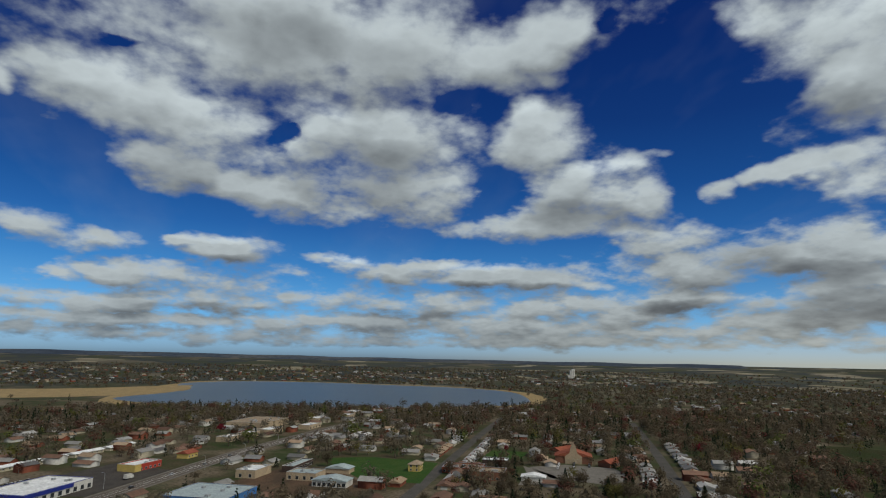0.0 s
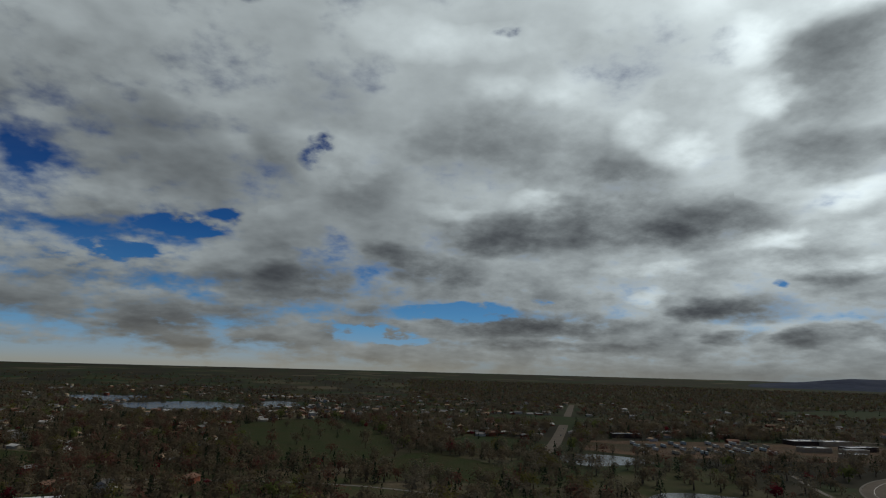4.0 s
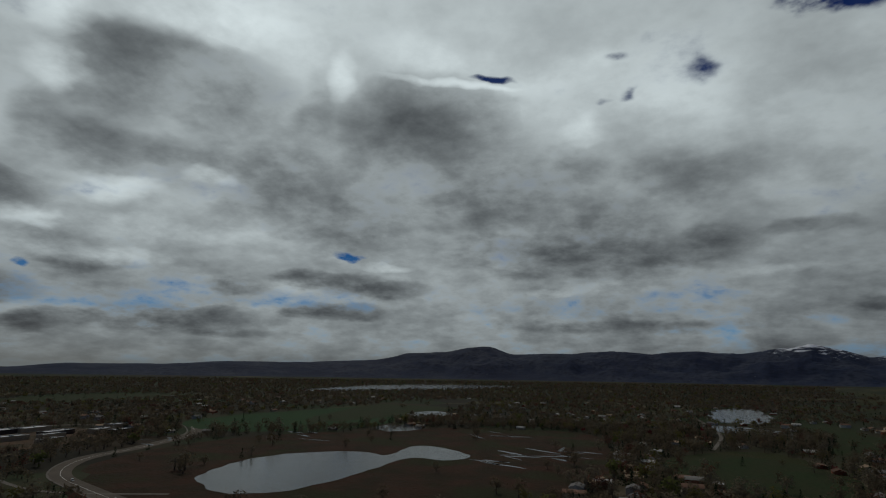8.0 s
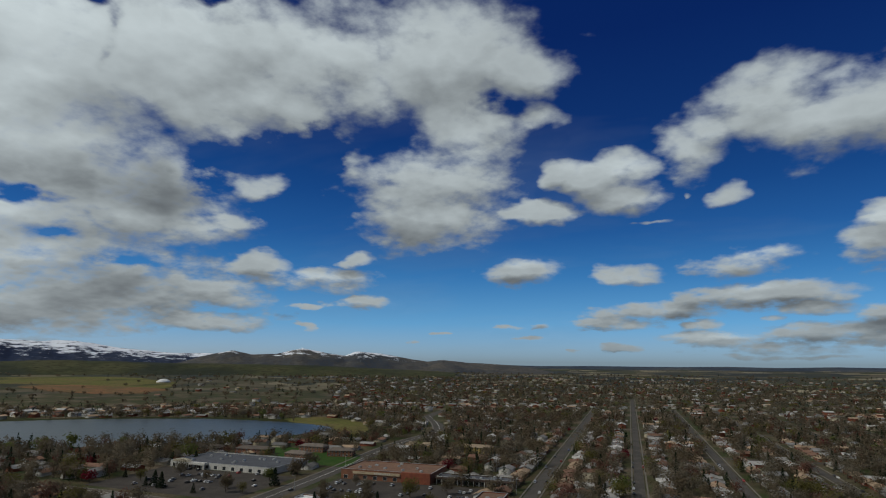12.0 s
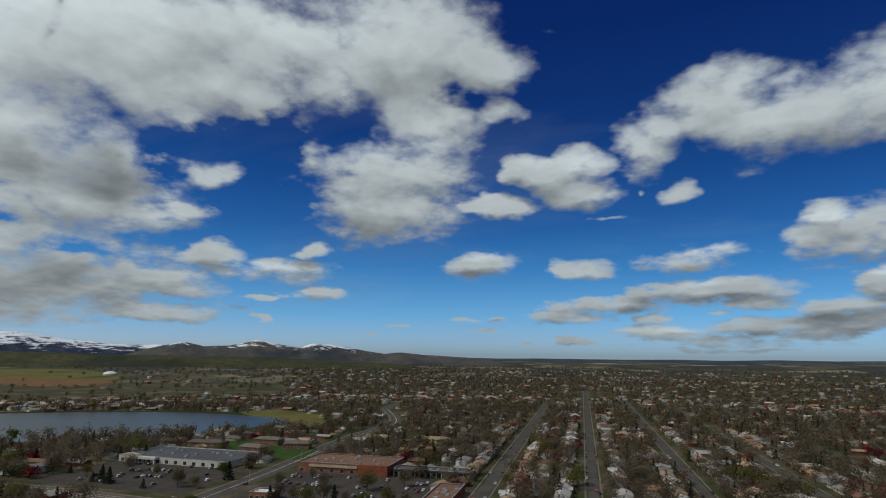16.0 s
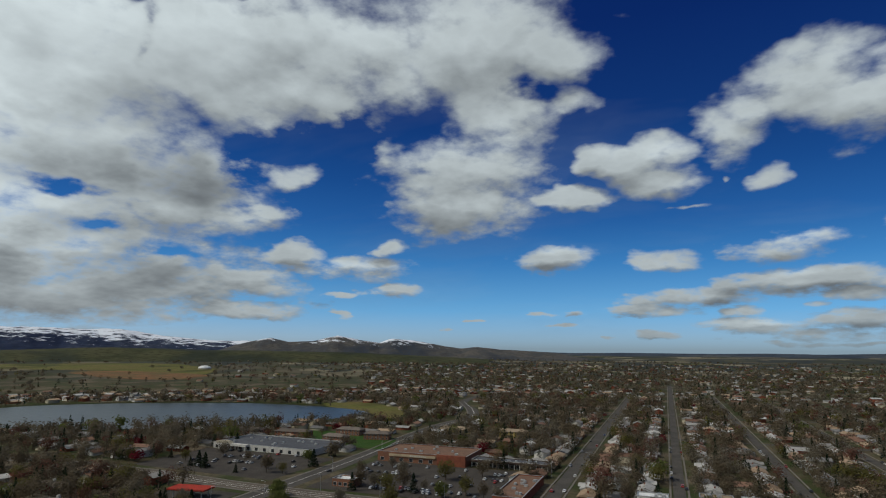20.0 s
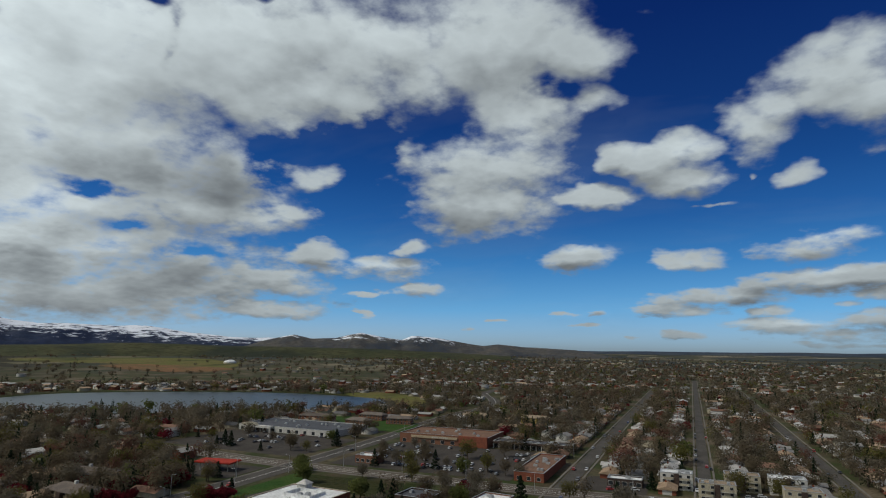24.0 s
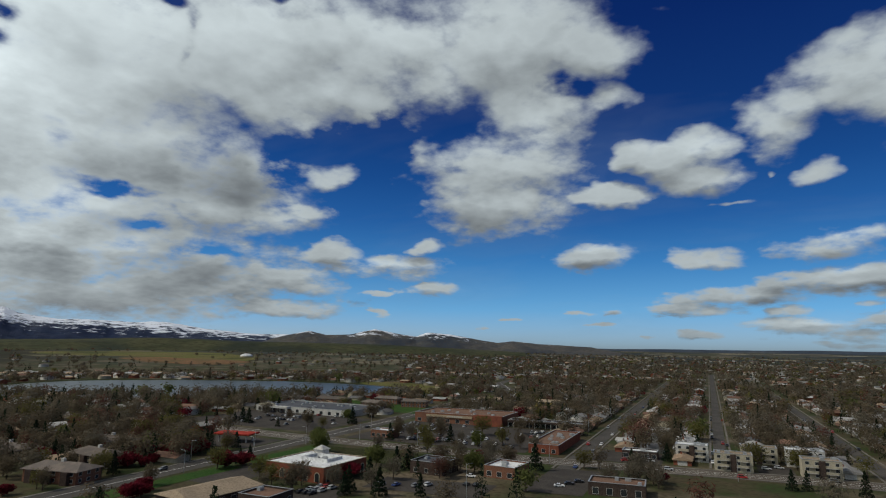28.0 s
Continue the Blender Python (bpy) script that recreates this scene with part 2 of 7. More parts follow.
sky_patch("gap", -106.6, 28.6, 2.8, 0.58, 0.66)
sky_patch("gap", -120.3, 10.3, 1.9, 0.39, 0.73)
sky_patch("gap", -147.2, 7.6, 1.1, 0.35, 0.66)
sky_patch("gap", -94.9, 24.9, 1.2, 0.44, 0.46)
sky_patch("gap", -94.1, 28.8, 1.2, 0.53, 0.33)
sky_patch("grey", -141.5, 24.6, 6.3, 4.40, 0.80)
sky_patch("grey", -133.2, 24.1, 8.4, 3.58, 0.70)
sky_patch("grey", -135.0, 17.6, 6.5, 2.63, 0.50)
sky_patch("grey", -127.2, 17.6, 8.4, 5.37, 0.80)
sky_patch("grey", -123.9, 23.0, 3.5, 2.62, 0.50)
sky_patch("grey", -112.4, 22.9, 9.5, 5.69, 0.90)
sky_patch("grey", -110.0, 25.8, 6.7, 1.11, 0.60)
sky_patch("grey", -107.6, 16.9, 9.5, 3.67, 0.80)
sky_patch("grey", -98.8, 11.2, 12.2, 2.51, 1.00)
sky_patch("grey", -121.4, 13.4, 8.4, 2.18, 0.60)
sky_patch("grey", -88.6, 17.3, 6.4, 2.71, 0.50)
sky_patch("grey", -118.0, 7.5, 6.0, 0.98, 1.00)
sky_patch("grey", -121.3, 5.2, 6.0, 1.08, 1.00)
sky_patch("grey", -135.2, 3.8, 5.1, 1.05, 0.80)
sky_patch("grey", -151.0, 5.5, 5.5, 1.04, 0.80)
sky_patch("grey", -130.9, 3.1, 4.2, 0.53, 0.60)
sky_patch("grey", -145.4, 3.6, 2.7, 0.98, 0.70)
sky_patch("grey", -96.1, 4.2, 10.9, 0.77, 0.40)
sky_patch("grey", -145.1, 9.9, 2.8, 1.51, 0.30)
sky_patch("grey", -85.3, 11.9, 3.6, 1.75, 0.50)
sky_patch("grey", -130.1, 7.2, 3.2, 0.81, 0.50)
sky_patch("grey", -147.1, 19.7, 2.9, 2.91, 0.40)
sky_patch("glow", -136.0, 30.7, 11.3, 2.84, 0.80)
sky_patch("glow", -147.6, 28.3, 2.9, 1.81, 0.50)
sky_patch("glow", -121.7, 27.2, 1.8, 3.04, 0.90)
sky_patch("glow", -125.9, 29.1, 3.6, 2.48, 0.50)
sky_patch("glow", -110.0, 27.4, 8.5, 0.69, 1.00)
sky_patch("glow", -112.8, 30.5, 7.0, 1.94, 0.50)
sky_patch("glow", -97.0, 23.0, 3.4, 1.91, 0.80)
sky_patch("glow", -101.7, 27.5, 5.2, 1.90, 0.50)
sky_patch("glow", -134.4, 16.9, 2.7, 1.06, 0.70)
sky_patch("glow", -142.1, 14.3, 4.0, 1.02, 0.70)
sky_patch("glow", -146.6, 24.2, 2.0, 1.42, 0.60)
sky_patch("glow", -147.6, 11.2, 3.2, 0.69, 0.60)
sky_patch("glow", -137.8, 11.6, 12.8, 1.05, 0.40)
sky_patch("glow", -115.8, 9.6, 3.3, 0.54, 0.60)
sky_patch("glow", -91.9, 27.2, 9.0, 2.64, 0.40)
sky_patch("glow", -100.4, 7.3, 2.8, 0.50, 0.50)
sky_patch("glow", -126.8, 7.3, 5.4, 0.54, 0.30)
sky_patch("puff", -26.0, 25.6, 7.8, 4.05, 1.00)
sky_patch("puff", -32.6, 24.7, 7.2, 3.81, 1.00)
sky_patch("puff", -40.1, 22.3, 7.5, 4.38, 1.00)
sky_patch("puff", -83.2, 17.9, 36.2, 16.22, 1.50)
sky_patch("puff", -55.5, 18.7, 15.4, 6.90, 1.00)
sky_patch("puff", -42.3, 27.5, 17.0, 6.12, 1.00)
sky_patch("puff", -29.2, 26.6, 10.6, 4.68, 1.00)
sky_patch("puff", -50.3, 13.0, 14.7, 3.73, 1.00)
sky_patch("puff", -38.6, 12.1, 4.7, 1.25, 1.00)
sky_patch("puff", -44.8, 15.3, 5.9, 3.21, 1.00)
sky_patch("puff", -56.0, 6.2, 21.7, 2.69, 1.00)
sky_patch("puff", -39.4, 3.3, 6.9, 0.79, 1.00)
sky_patch("puff", -34.6, 19.9, 2.7, 0.85, 0.60)
sky_patch("puff", -72.2, 4.2, 34.5, 2.65, 1.20)
sky_patch("puff", -69.6, 8.0, 30.8, 6.99, 1.30)
sky_patch("gap", -73.5, 30.1, 5.0, 1.73, 0.56)
sky_patch("gap", -77.0, 31.9, 2.2, 1.56, 0.46)
sky_patch("gap", -65.5, 23.1, 3.7, 2.01, 0.59)
sky_patch("gap", -73.9, 24.8, 2.9, 0.85, 0.66)
sky_patch("gap", -41.4, 31.4, 2.4, 1.62, 0.59)
sky_patch("gap", -93.0, 25.0, 0.8, 0.64, 0.36)
sky_patch("gap", -86.8, 26.5, 1.7, 1.00, 0.20)
sky_patch("gap", -50.8, 28.9, 2.2, 0.82, 0.36)
sky_patch("gap", -53.5, 12.9, 3.8, 0.58, 0.53)
sky_patch("gap", -48.5, 24.9, 0.5, 1.80, 0.33)
sky_patch("gap", -64.6, 28.2, 3.4, 1.50, 0.33)
sky_patch("gap", -48.2, 11.3, 3.6, 0.89, 0.23)
sky_patch("gap", -46.1, 8.0, 3.5, 0.50, 0.33)
sky_patch("grey", -96.2, 12.5, 7.8, 4.08, 0.70)
sky_patch("grey", -89.7, 10.3, 6.6, 1.21, 0.60)
sky_patch("grey", -98.4, 18.5, 4.6, 2.62, 0.60)
sky_patch("grey", -88.0, 17.9, 7.0, 1.95, 0.40)
sky_patch("grey", -44.9, 14.5, 5.6, 2.08, 0.70)
sky_patch("grey", -48.8, 19.8, 6.5, 1.82, 0.35)
sky_patch("grey", -69.1, 5.8, 5.9, 1.18, 0.50)
sky_patch("grey", -64.2, 9.6, 8.8, 0.66, 0.30)
sky_patch("grey", -77.7, 12.1, 4.2, 0.63, 0.40)
sky_patch("grey", -55.9, 7.3, 8.1, 0.65, 0.40)
sky_patch("grey", -91.4, 4.4, 5.0, 0.47, 0.35)
sky_patch("glow", -88.6, 24.5, 10.4, 4.18, 0.60)
sky_patch("glow", -79.0, 16.7, 4.2, 2.08, 0.30)
sky_patch("glow", -72.6, 20.3, 8.9, 3.15, 0.25)
sky_patch("glow", -58.3, 23.0, 4.0, 3.13, 0.30)
sky_patch("glow", -45.1, 25.5, 6.4, 2.94, 0.20)
sky_patch("glow", -95.8, 28.0, 5.0, 2.10, 0.50)
sky_patch("glow", -95.7, 7.5, 4.6, 0.73, 0.30)
sky_patch("glow", -80.7, 8.8, 4.5, 0.62, 0.30)
sky_patch("puff", -50.0, 26.5, 19.5, 6.66, 1.00)
sky_patch("puff", -33.1, 28.5, 18.3, 7.90, 1.00)
sky_patch("puff", -17.9, 28.0, 10.9, 6.35, 1.00)
sky_patch("puff", -9.4, 27.2, 5.8, 2.17, 1.00)
sky_patch("puff", -7.9, 23.7, 4.3, 1.49, 0.60)
sky_patch("puff", -15.7, 22.4, 7.3, 5.65, 1.00)
sky_patch("puff", -18.5, 17.7, 9.4, 5.59, 1.00)
sky_patch("puff", -19.1, 13.4, 8.4, 3.36, 1.00)
sky_patch("puff", -55.9, 18.8, 13.5, 6.25, 1.00)
sky_patch("puff", -47.5, 15.4, 8.8, 4.52, 1.00)
sky_patch("puff", -42.8, 11.6, 8.6, 1.85, 1.00)
sky_patch("puff", -55.2, 11.9, 10.5, 3.70, 1.00)
sky_patch("puff", -52.4, 5.1, 15.8, 3.79, 1.00)
sky_patch("puff", -60.3, 5.8, 8.8, 4.77, 1.00)
sky_patch("puff", -39.5, 5.8, 6.6, 2.09, 1.00)
sky_patch("puff", -34.8, 16.4, 3.1, 1.58, 0.75)
sky_patch("puff", -25.7, 9.7, 2.0, 0.82, 1.00)
sky_patch("puff", -29.5, 7.5, 6.6, 1.52, 1.00)
sky_patch("puff", -33.9, 8.8, 2.2, 1.07, 1.00)
sky_patch("puff", -25.3, 5.5, 3.5, 0.98, 1.00)
sky_patch("puff", -30.0, 5.0, 1.9, 0.43, 0.80)
sky_patch("puff", -29.7, 3.2, 0.9, 0.32, 0.90)
sky_patch("puff", -39.8, 3.6, 1.9, 0.57, 1.00)
sky_patch("puff", -36.2, 3.0, 3.1, 0.63, 0.80)
sky_patch("puff", -9.6, 8.5, 4.0, 1.43, 1.00)
sky_patch("puff", -0.2, 8.0, 4.1, 1.11, 1.00)
sky_patch("puff", -5.2, 17.6, 2.5, 1.53, 1.00)
sky_patch("puff", 0.8, 17.8, 2.7, 1.96, 1.00)
sky_patch("puff", 0.4, 15.1, 3.9, 1.69, 1.00)
sky_patch("puff", -1.9, 16.8, 3.5, 1.61, 1.00)
sky_patch("puff", -7.6, 14.2, 4.1, 1.15, 1.00)
sky_patch("puff", 9.5, 14.7, 2.1, 1.14, 0.70)
sky_patch("puff", 5.9, 15.0, 0.5, 0.47, 0.40)
sky_patch("puff", 3.1, 12.6, 3.4, 0.39, 0.25)
sky_patch("puff", 5.5, 19.1, 2.7, 2.43, 1.00)
sky_patch("puff", 7.6, 20.4, 3.0, 2.36, 1.00)
sky_patch("gap", -39.6, 17.3, 2.7, 3.39, 0.53)
sky_patch("gap", -29.3, 19.4, 3.2, 2.85, 0.53)
sky_patch("gap", -33.8, 19.4, 5.7, 1.38, 0.53)
sky_patch("gap", -31.3, 13.4, 5.0, 2.91, 0.59)
sky_patch("gap", -50.7, 10.1, 3.0, 0.81, 0.33)
sky_patch("gap", -54.5, 13.0, 1.9, 0.56, 0.33)
sky_patch("gap", -48.6, 26.8, 0.8, 2.70, 0.33)
sky_patch("gap", -11.7, 24.7, 2.9, 0.72, 0.30)
sky_patch("grey", -45.6, 14.9, 6.3, 3.00, 0.65)
sky_patch("grey", -50.2, 19.1, 7.3, 1.42, 0.30)
sky_patch("grey", -56.2, 9.9, 5.9, 1.15, 0.25)
sky_patch("grey", -19.6, 12.0, 6.6, 1.09, 0.15)
sky_patch("grey", -9.4, 7.6, 3.1, 0.48, 0.30)
sky_patch("grey", 0.4, 13.8, 3.3, 0.60, 0.20)
sky_patch("grey", -50.4, 6.2, 10.9, 1.21, 0.25)
sky_patch("glow", -17.9, 21.4, 5.7, 3.13, 0.20)
sky_patch("glow", -41.2, 16.9, 2.1, 1.53, 0.35)
sky_patch("glow", -23.8, 29.0, 8.8, 2.91, 0.15)
sky_patch("glow", -1.9, 18.1, 4.5, 1.00, 0.30)
sky_patch("glow", -9.4, 9.2, 2.6, 0.53, 0.30)
sky_patch("glow", -30.1, 8.0, 4.9, 0.54, 0.30)
sky_patch("puff", 15.2, 0.6, 12.7, 0.24, 0.50)
sky_patch("puff", 11.8, 1.6, 5.4, 0.44, 0.80)
sky_patch("puff", 18.2, 1.8, 4.8, 0.55, 0.90)
sky_patch("puff", 12.7, 21.7, 5.8, 4.17, 1.00)
sky_patch("puff", 19.0, 20.2, 8.1, 4.43, 1.00)
sky_patch("puff", 25.6, 21.3, 7.0, 4.41, 1.00)
sky_patch("puff", 5.9, 18.2, 3.2, 2.25, 1.00)
sky_patch("puff", 10.6, 8.9, 5.1, 1.41, 1.00)
sky_patch("puff", 20.5, 9.4, 5.2, 2.40, 1.00)
sky_patch("puff", 20.3, 11.3, 2.8, 1.39, 1.00)
sky_patch("puff", 24.4, 10.0, 4.4, 2.73, 1.00)
sky_patch("puff", 11.1, 5.6, 7.4, 1.40, 1.00)
sky_patch("puff", 2.8, 4.5, 5.6, 1.05, 1.00)
sky_patch("puff", -0.4, 3.6, 4.2, 0.74, 1.00)
sky_patch("puff", 14.7, 4.5, 3.7, 0.77, 1.00)
sky_patch("puff", 6.2, 3.3, 1.7, 0.56, 1.00)
sky_patch("puff", 11.0, 3.9, 1.4, 0.40, 1.00)
sky_patch("puff", -0.4, 1.3, 1.8, 0.47, 1.00)
sky_patch("puff", 7.1, 2.0, 4.7, 0.91, 1.00)
sky_patch("puff", 14.1, 2.6, 4.8, 1.06, 1.00)
sky_patch("puff", 20.3, 2.6, 5.8, 1.22, 1.00)
sky_patch("puff", 24.0, 6.0, 2.2, 1.58, 1.00)
sky_patch("puff", 21.6, 4.1, 4.6, 1.17, 1.00)
sky_patch("puff", 24.4, 3.4, 3.5, 1.73, 1.00)
sky_patch("puff", 14.0, 1.2, 11.3, 0.48, 0.60)
sky_patch("puff", -8.6, 3.4, 1.4, 0.38, 0.90)
sky_patch("puff", -11.1, 3.2, 1.4, 0.27, 0.80)
sky_patch("puff", -8.4, 2.2, 1.3, 0.27, 0.80)
sky_patch("puff", -5.0, 0.9, 0.7, 0.21, 0.80)
sky_patch("puff", -17.3, 2.5, 1.0, 0.21, 0.80)
sky_patch("puff", -20.4, 1.7, 1.0, 0.21, 0.80)
sky_patch("puff", -3.1, 30.2, 3.2, 1.06, 0.12)
sky_patch("puff", 9.3, 31.0, 2.1, 0.90, 0.12)
sky_patch("grey", 19.5, 16.8, 7.5, 1.29, 0.40)
sky_patch("grey", 20.8, 7.8, 4.7, 0.64, 0.40)
sky_patch("grey", 11.1, 4.9, 6.5, 0.50, 0.35)
sky_patch("grey", 3.8, 4.0, 4.5, 0.47, 0.35)
sky_patch("grey", 21.5, 3.2, 4.5, 0.63, 0.40)
sky_patch("grey", -8.6, 3.2, 1.3, 0.32, 0.50)
sky_patch("grey", 10.8, 8.0, 4.2, 0.50, 0.30)
sky_patch("grey", 14.0, 1.9, 6.5, 0.43, 0.30)
sky_patch("glow", 20.1, 23.0, 6.3, 0.89, 0.30)
sky_patch("glow", 20.7, 11.3, 2.4, 0.65, 0.40)
sky_patch("glow", 6.7, 2.4, 3.9, 0.41, 0.50)
sky_patch("glow", 24.1, 6.8, 1.4, 0.53, 0.40)
sky_patch("glow", 10.4, 9.6, 3.3, 0.51, 0.30)
sky_patch("glow", 11.6, 6.4, 3.7, 0.40, 0.30)
sky_patch("grey", -113.2, 20.7, 11.2, 5.48, 0.75)
sky_patch("grey", -105.5, 16.6, 11.7, 4.11, 0.70)
sky_patch("grey", -119.3, 14.9, 6.9, 5.52, 0.65)
sky_patch("grey", -96.1, 10.8, 10.7, 2.43, 0.75)
sky_patch("grey", -124.0, 23.4, 3.0, 3.35, 0.50)
sky_patch("grey", -112.3, 26.1, 4.4, 1.85, 0.50)
sky_patch("grey", -121.3, 8.1, 5.7, 1.13, 0.90)
sky_patch("grey", -121.8, 5.4, 2.8, 0.80, 0.90)
sky_patch("grey", -69.1, 7.9, 4.5, 1.04, 0.35)
sky_patch("grey", -70.2, 5.6, 6.0, 0.62, 0.40)
sky_patch("grey", -90.0, 4.2, 8.1, 0.64, 0.40)
sky_patch("grey", -53.5, 14.9, 4.8, 2.73, 0.20)
sky_patch("gap", -75.5, 29.8, 4.6, 1.85, 0.86)
sky_patch("gap", -66.0, 23.8, 3.5, 2.34, 0.92)
sky_patch("gap", -72.0, 31.3, 2.6, 1.40, 0.59)
sky_patch("gap", -62.9, 25.0, 2.0, 1.42, 0.59)
sky_patch("gap", -54.5, 13.6, 2.8, 0.55, 0.46)
sky_patch("glow", -72.0, 22.2, 21.9, 9.61, 0.40)
sky_patch("glow", -60.3, 11.4, 11.6, 5.84, 0.25)
sky_patch("glow", -96.7, 26.7, 11.4, 4.01, 0.30)
sky_patch("puff", 108.9, 3.4, 18.6, 2.20, 0.75)
sky_patch("puff", 123.7, 2.4, 21.2, 1.05, 0.85)
sky_patch("puff", 150.3, 4.4, 23.0, 3.10, 0.85)
sky_patch("puff", 147.8, 8.0, 15.2, 2.64, 0.70)
sky_patch("puff", 139.9, 10.8, 11.9, 2.71, 0.50)
sky_patch("puff", 158.8, 25.8, 18.1, 6.91, 1.00)
sky_patch("puff", 160.5, 15.5, 11.3, 5.32, 1.00)
sky_patch("puff", 143.2, 12.9, 6.0, 2.69, 0.80)
sky_patch("puff", -160.0, 58.0, 40.0, 14.00, 1.00)
sky_patch("puff", -100.0, 62.0, 50.0, 12.00, 1.00)
sky_patch("puff", 60.0, 60.0, 34.0, 11.00, 1.00)
sky_patch("puff", 120.0, 50.0, 30.0, 9.00, 1.00)
sky_patch("puff", 170.0, 48.0, 34.0, 9.00, 1.00)
sky_patch("puff", 48.0, 24.0, 10.0, 5.00, 1.00)
sky_patch("puff", 44.0, 10.0, 9.0, 2.50, 1.00)
sky_patch("puff", 52.0, 4.0, 14.0, 2.00, 1.00)
sky_patch("puff", -10.0, 72.0, 60.0, 8.00, 1.00)


world = bpy.data.worlds.new("sky")
scene.world = world
world.use_nodes = True
wt = world.node_tree
wt.nodes.clear()
home = wt


def wn(kind, *ins, op=None, out=0, **props):
    """A node of the world's tree with its inputs set or linked. Returns one output."""
    n = wt.nodes.new(kind)
    if op:
        n.operation = op
    for k, v in props.items():
        if k == "dims":
            n.noise_dimensions = v
        elif k == "plan":
            n.voronoi_dimensions = v
        elif k == "interp":
            n.interpolation_type = v
        elif k == "blend":
            n.blend_type = v
        elif k == "dtype":
            n.data_type = v
    for i, v in enumerate(ins):
        if v is None:
            continue
        if isinstance(v, bpy.types.NodeSocket):
            wt.links.new(v, n.inputs[i])
        else:
            n.inputs[i].default_value = v
    return n.outputs[out]


def wm(op, a, b=None, c=None):
    return wn("ShaderNodeMath", a, b, c, op=op)


def wv(op, a, b=None, c=None, out=0):
    return wn("ShaderNodeVectorMath", a, b, c, op=op, out=out)


way = wn("ShaderNodeTexCoord")
sep = wt.nodes.new("ShaderNodeSeparateXYZ")
wt.links.new(way, sep.inputs[0])
dx, dy, dz = sep.outputs
az = wm("MULTIPLY", wm("ARCTAN2", dx, dy), 57.29578)
el = wm("MULTIPLY", wm("ARCSINE", dz), 57.29578)
sun_way = Vector((math.sin(radians(SUN_AZ)) * math.cos(radians(SUN_EL)), math.cos(radians(SUN_AZ)) * math.cos(radians(SUN_EL)), math.sin(radians(SUN_EL))))
lit = wn("ShaderNodeMapRange", wm("MULTIPLY_ADD", dx, math.sin(radians(SUN_AZ)), wm("MULTIPLY", dy, math.cos(radians(SUN_AZ)))), 0.85, 0.15, 0.0, 1.0)


def ceiling_of_cloud(lift):
    """The place on a level cloud layer that is seen this way, or a little higher up in the sky."""
    low = wm("DIVIDE", 1.0, wm("ADD", wm("MAXIMUM", wm("ADD", dz, lift), 0.0), 0.28))
    return wn("ShaderNodeCombineXYZ", wm("MULTIPLY", dx, low), wm("MULTIPLY", dy, low), 0.0)


def swelling(plane, detail):
    """Broad billows with rounded lumps on them."""
    billow = wn("ShaderNodeTexNoise", plane, None, 3.0, detail, 0.58, out=0, dims="2D")
    lumps = wn("ShaderNodeTexVoronoi", plane, None, 8.0, 2.0, 0.55, 2.2, out=0, plan="2D")
    return wm("MULTIPLY_ADD", wm("SUBTRACT", 0.42, lumps), wm("MULTIPLY_ADD", lit, 0.28, 0.12), wm("MULTIPLY", wm("SUBTRACT", billow, 0.5), 2.5))


lift = wm("MULTIPLY_ADD", wm("MAXIMUM", dz, 0.0), 0.07, 0.009)
plane, plane_up = ceiling_of_cloud(0.0), ceiling_of_cloud(lift)
drift = wn("ShaderNodeTexNoise", plane, None, 3.0, 4.0, 0.55, out=1, dims="2D")
sway = wv("MULTIPLY", wv("SUBTRACT", drift, (0.5, 0.5, 0.5)), wn("ShaderNodeCombineXYZ", 6.0, wm("MULTIPLY_ADD", wm("MAXIMUM", el, 0.0), 0.18, 0.9), 0.0))
spot = wv("ADD", wn("ShaderNodeCombineXYZ", az, el, 0.0), sway)
spot_up = wv("ADD", spot, wn("ShaderNodeCombineXYZ", 0.0, wm("MULTIPLY", lift, 62.0), 0.0))

blue = wt.nodes.new("ShaderNodeTexSky")
blue.sky_type = "NISHITA"
blue.sun_disc = False
blue.sun_elevation = radians(SUN_EL)
blue.sun_rotation = radians(SUN_AZ)
blue.altitude, blue.air_density, blue.dust_density, blue.ozone_density = 1500.0, 0.8, 0.1, 4.0
depth = wt.nodes.new("ShaderNodeValToRGB")
wt.links.new(wm("DIVIDE", wm("MAXIMUM", el, 0.0), 90.0), depth.inputs[0])
stops = depth.color_ramp.elements
stops[0].color, stops[1].color = (0.15, 0.235, 0.30, 1), (0.002, 0.016, 0.11, 1)
for at, shade in ((3.5, (0.066, 0.205, 0.37, 1)), (8, (0.028, 0.135, 0.33, 1)), (12, (0.014, 0.085, 0.27, 1)), (16, (0.008, 0.058, 0.22, 1)), (22, (0.005, 0.034, 0.162, 1)), (30, (0.003, 0.021, 0.130, 1)), (60, (0.002, 0.014, 0.10, 1))):
    stops.new(at / 90.0).color = shade
glare = wm("MULTIPLY_ADD", wn("ShaderNodeRGBToBW", blue.outputs[0]), SKY_POWER, 0.75)
clear = wv("MULTIPLY", depth.outputs[0], wn("ShaderNodeCombineXYZ", glare, glare, glare))
haze_amount = wm("POWER", 2.718, wm("MULTIPLY", wm("MAXIMUM", el, 0.0), -0.55))
ramp = wt.nodes.new("ShaderNodeValToRGB")
wt.links.new(wm("MULTIPLY_ADD", az, 1 / 360.0, 0.5), ramp.inputs[0])
stops = ramp.color_ramp.elements
stops[0].position, stops[0].color = 0.0, (0.40, 0.39, 0.33, 1)
stops[1].position, stops[1].color = 1.0, (0.40, 0.39, 0.33, 1)
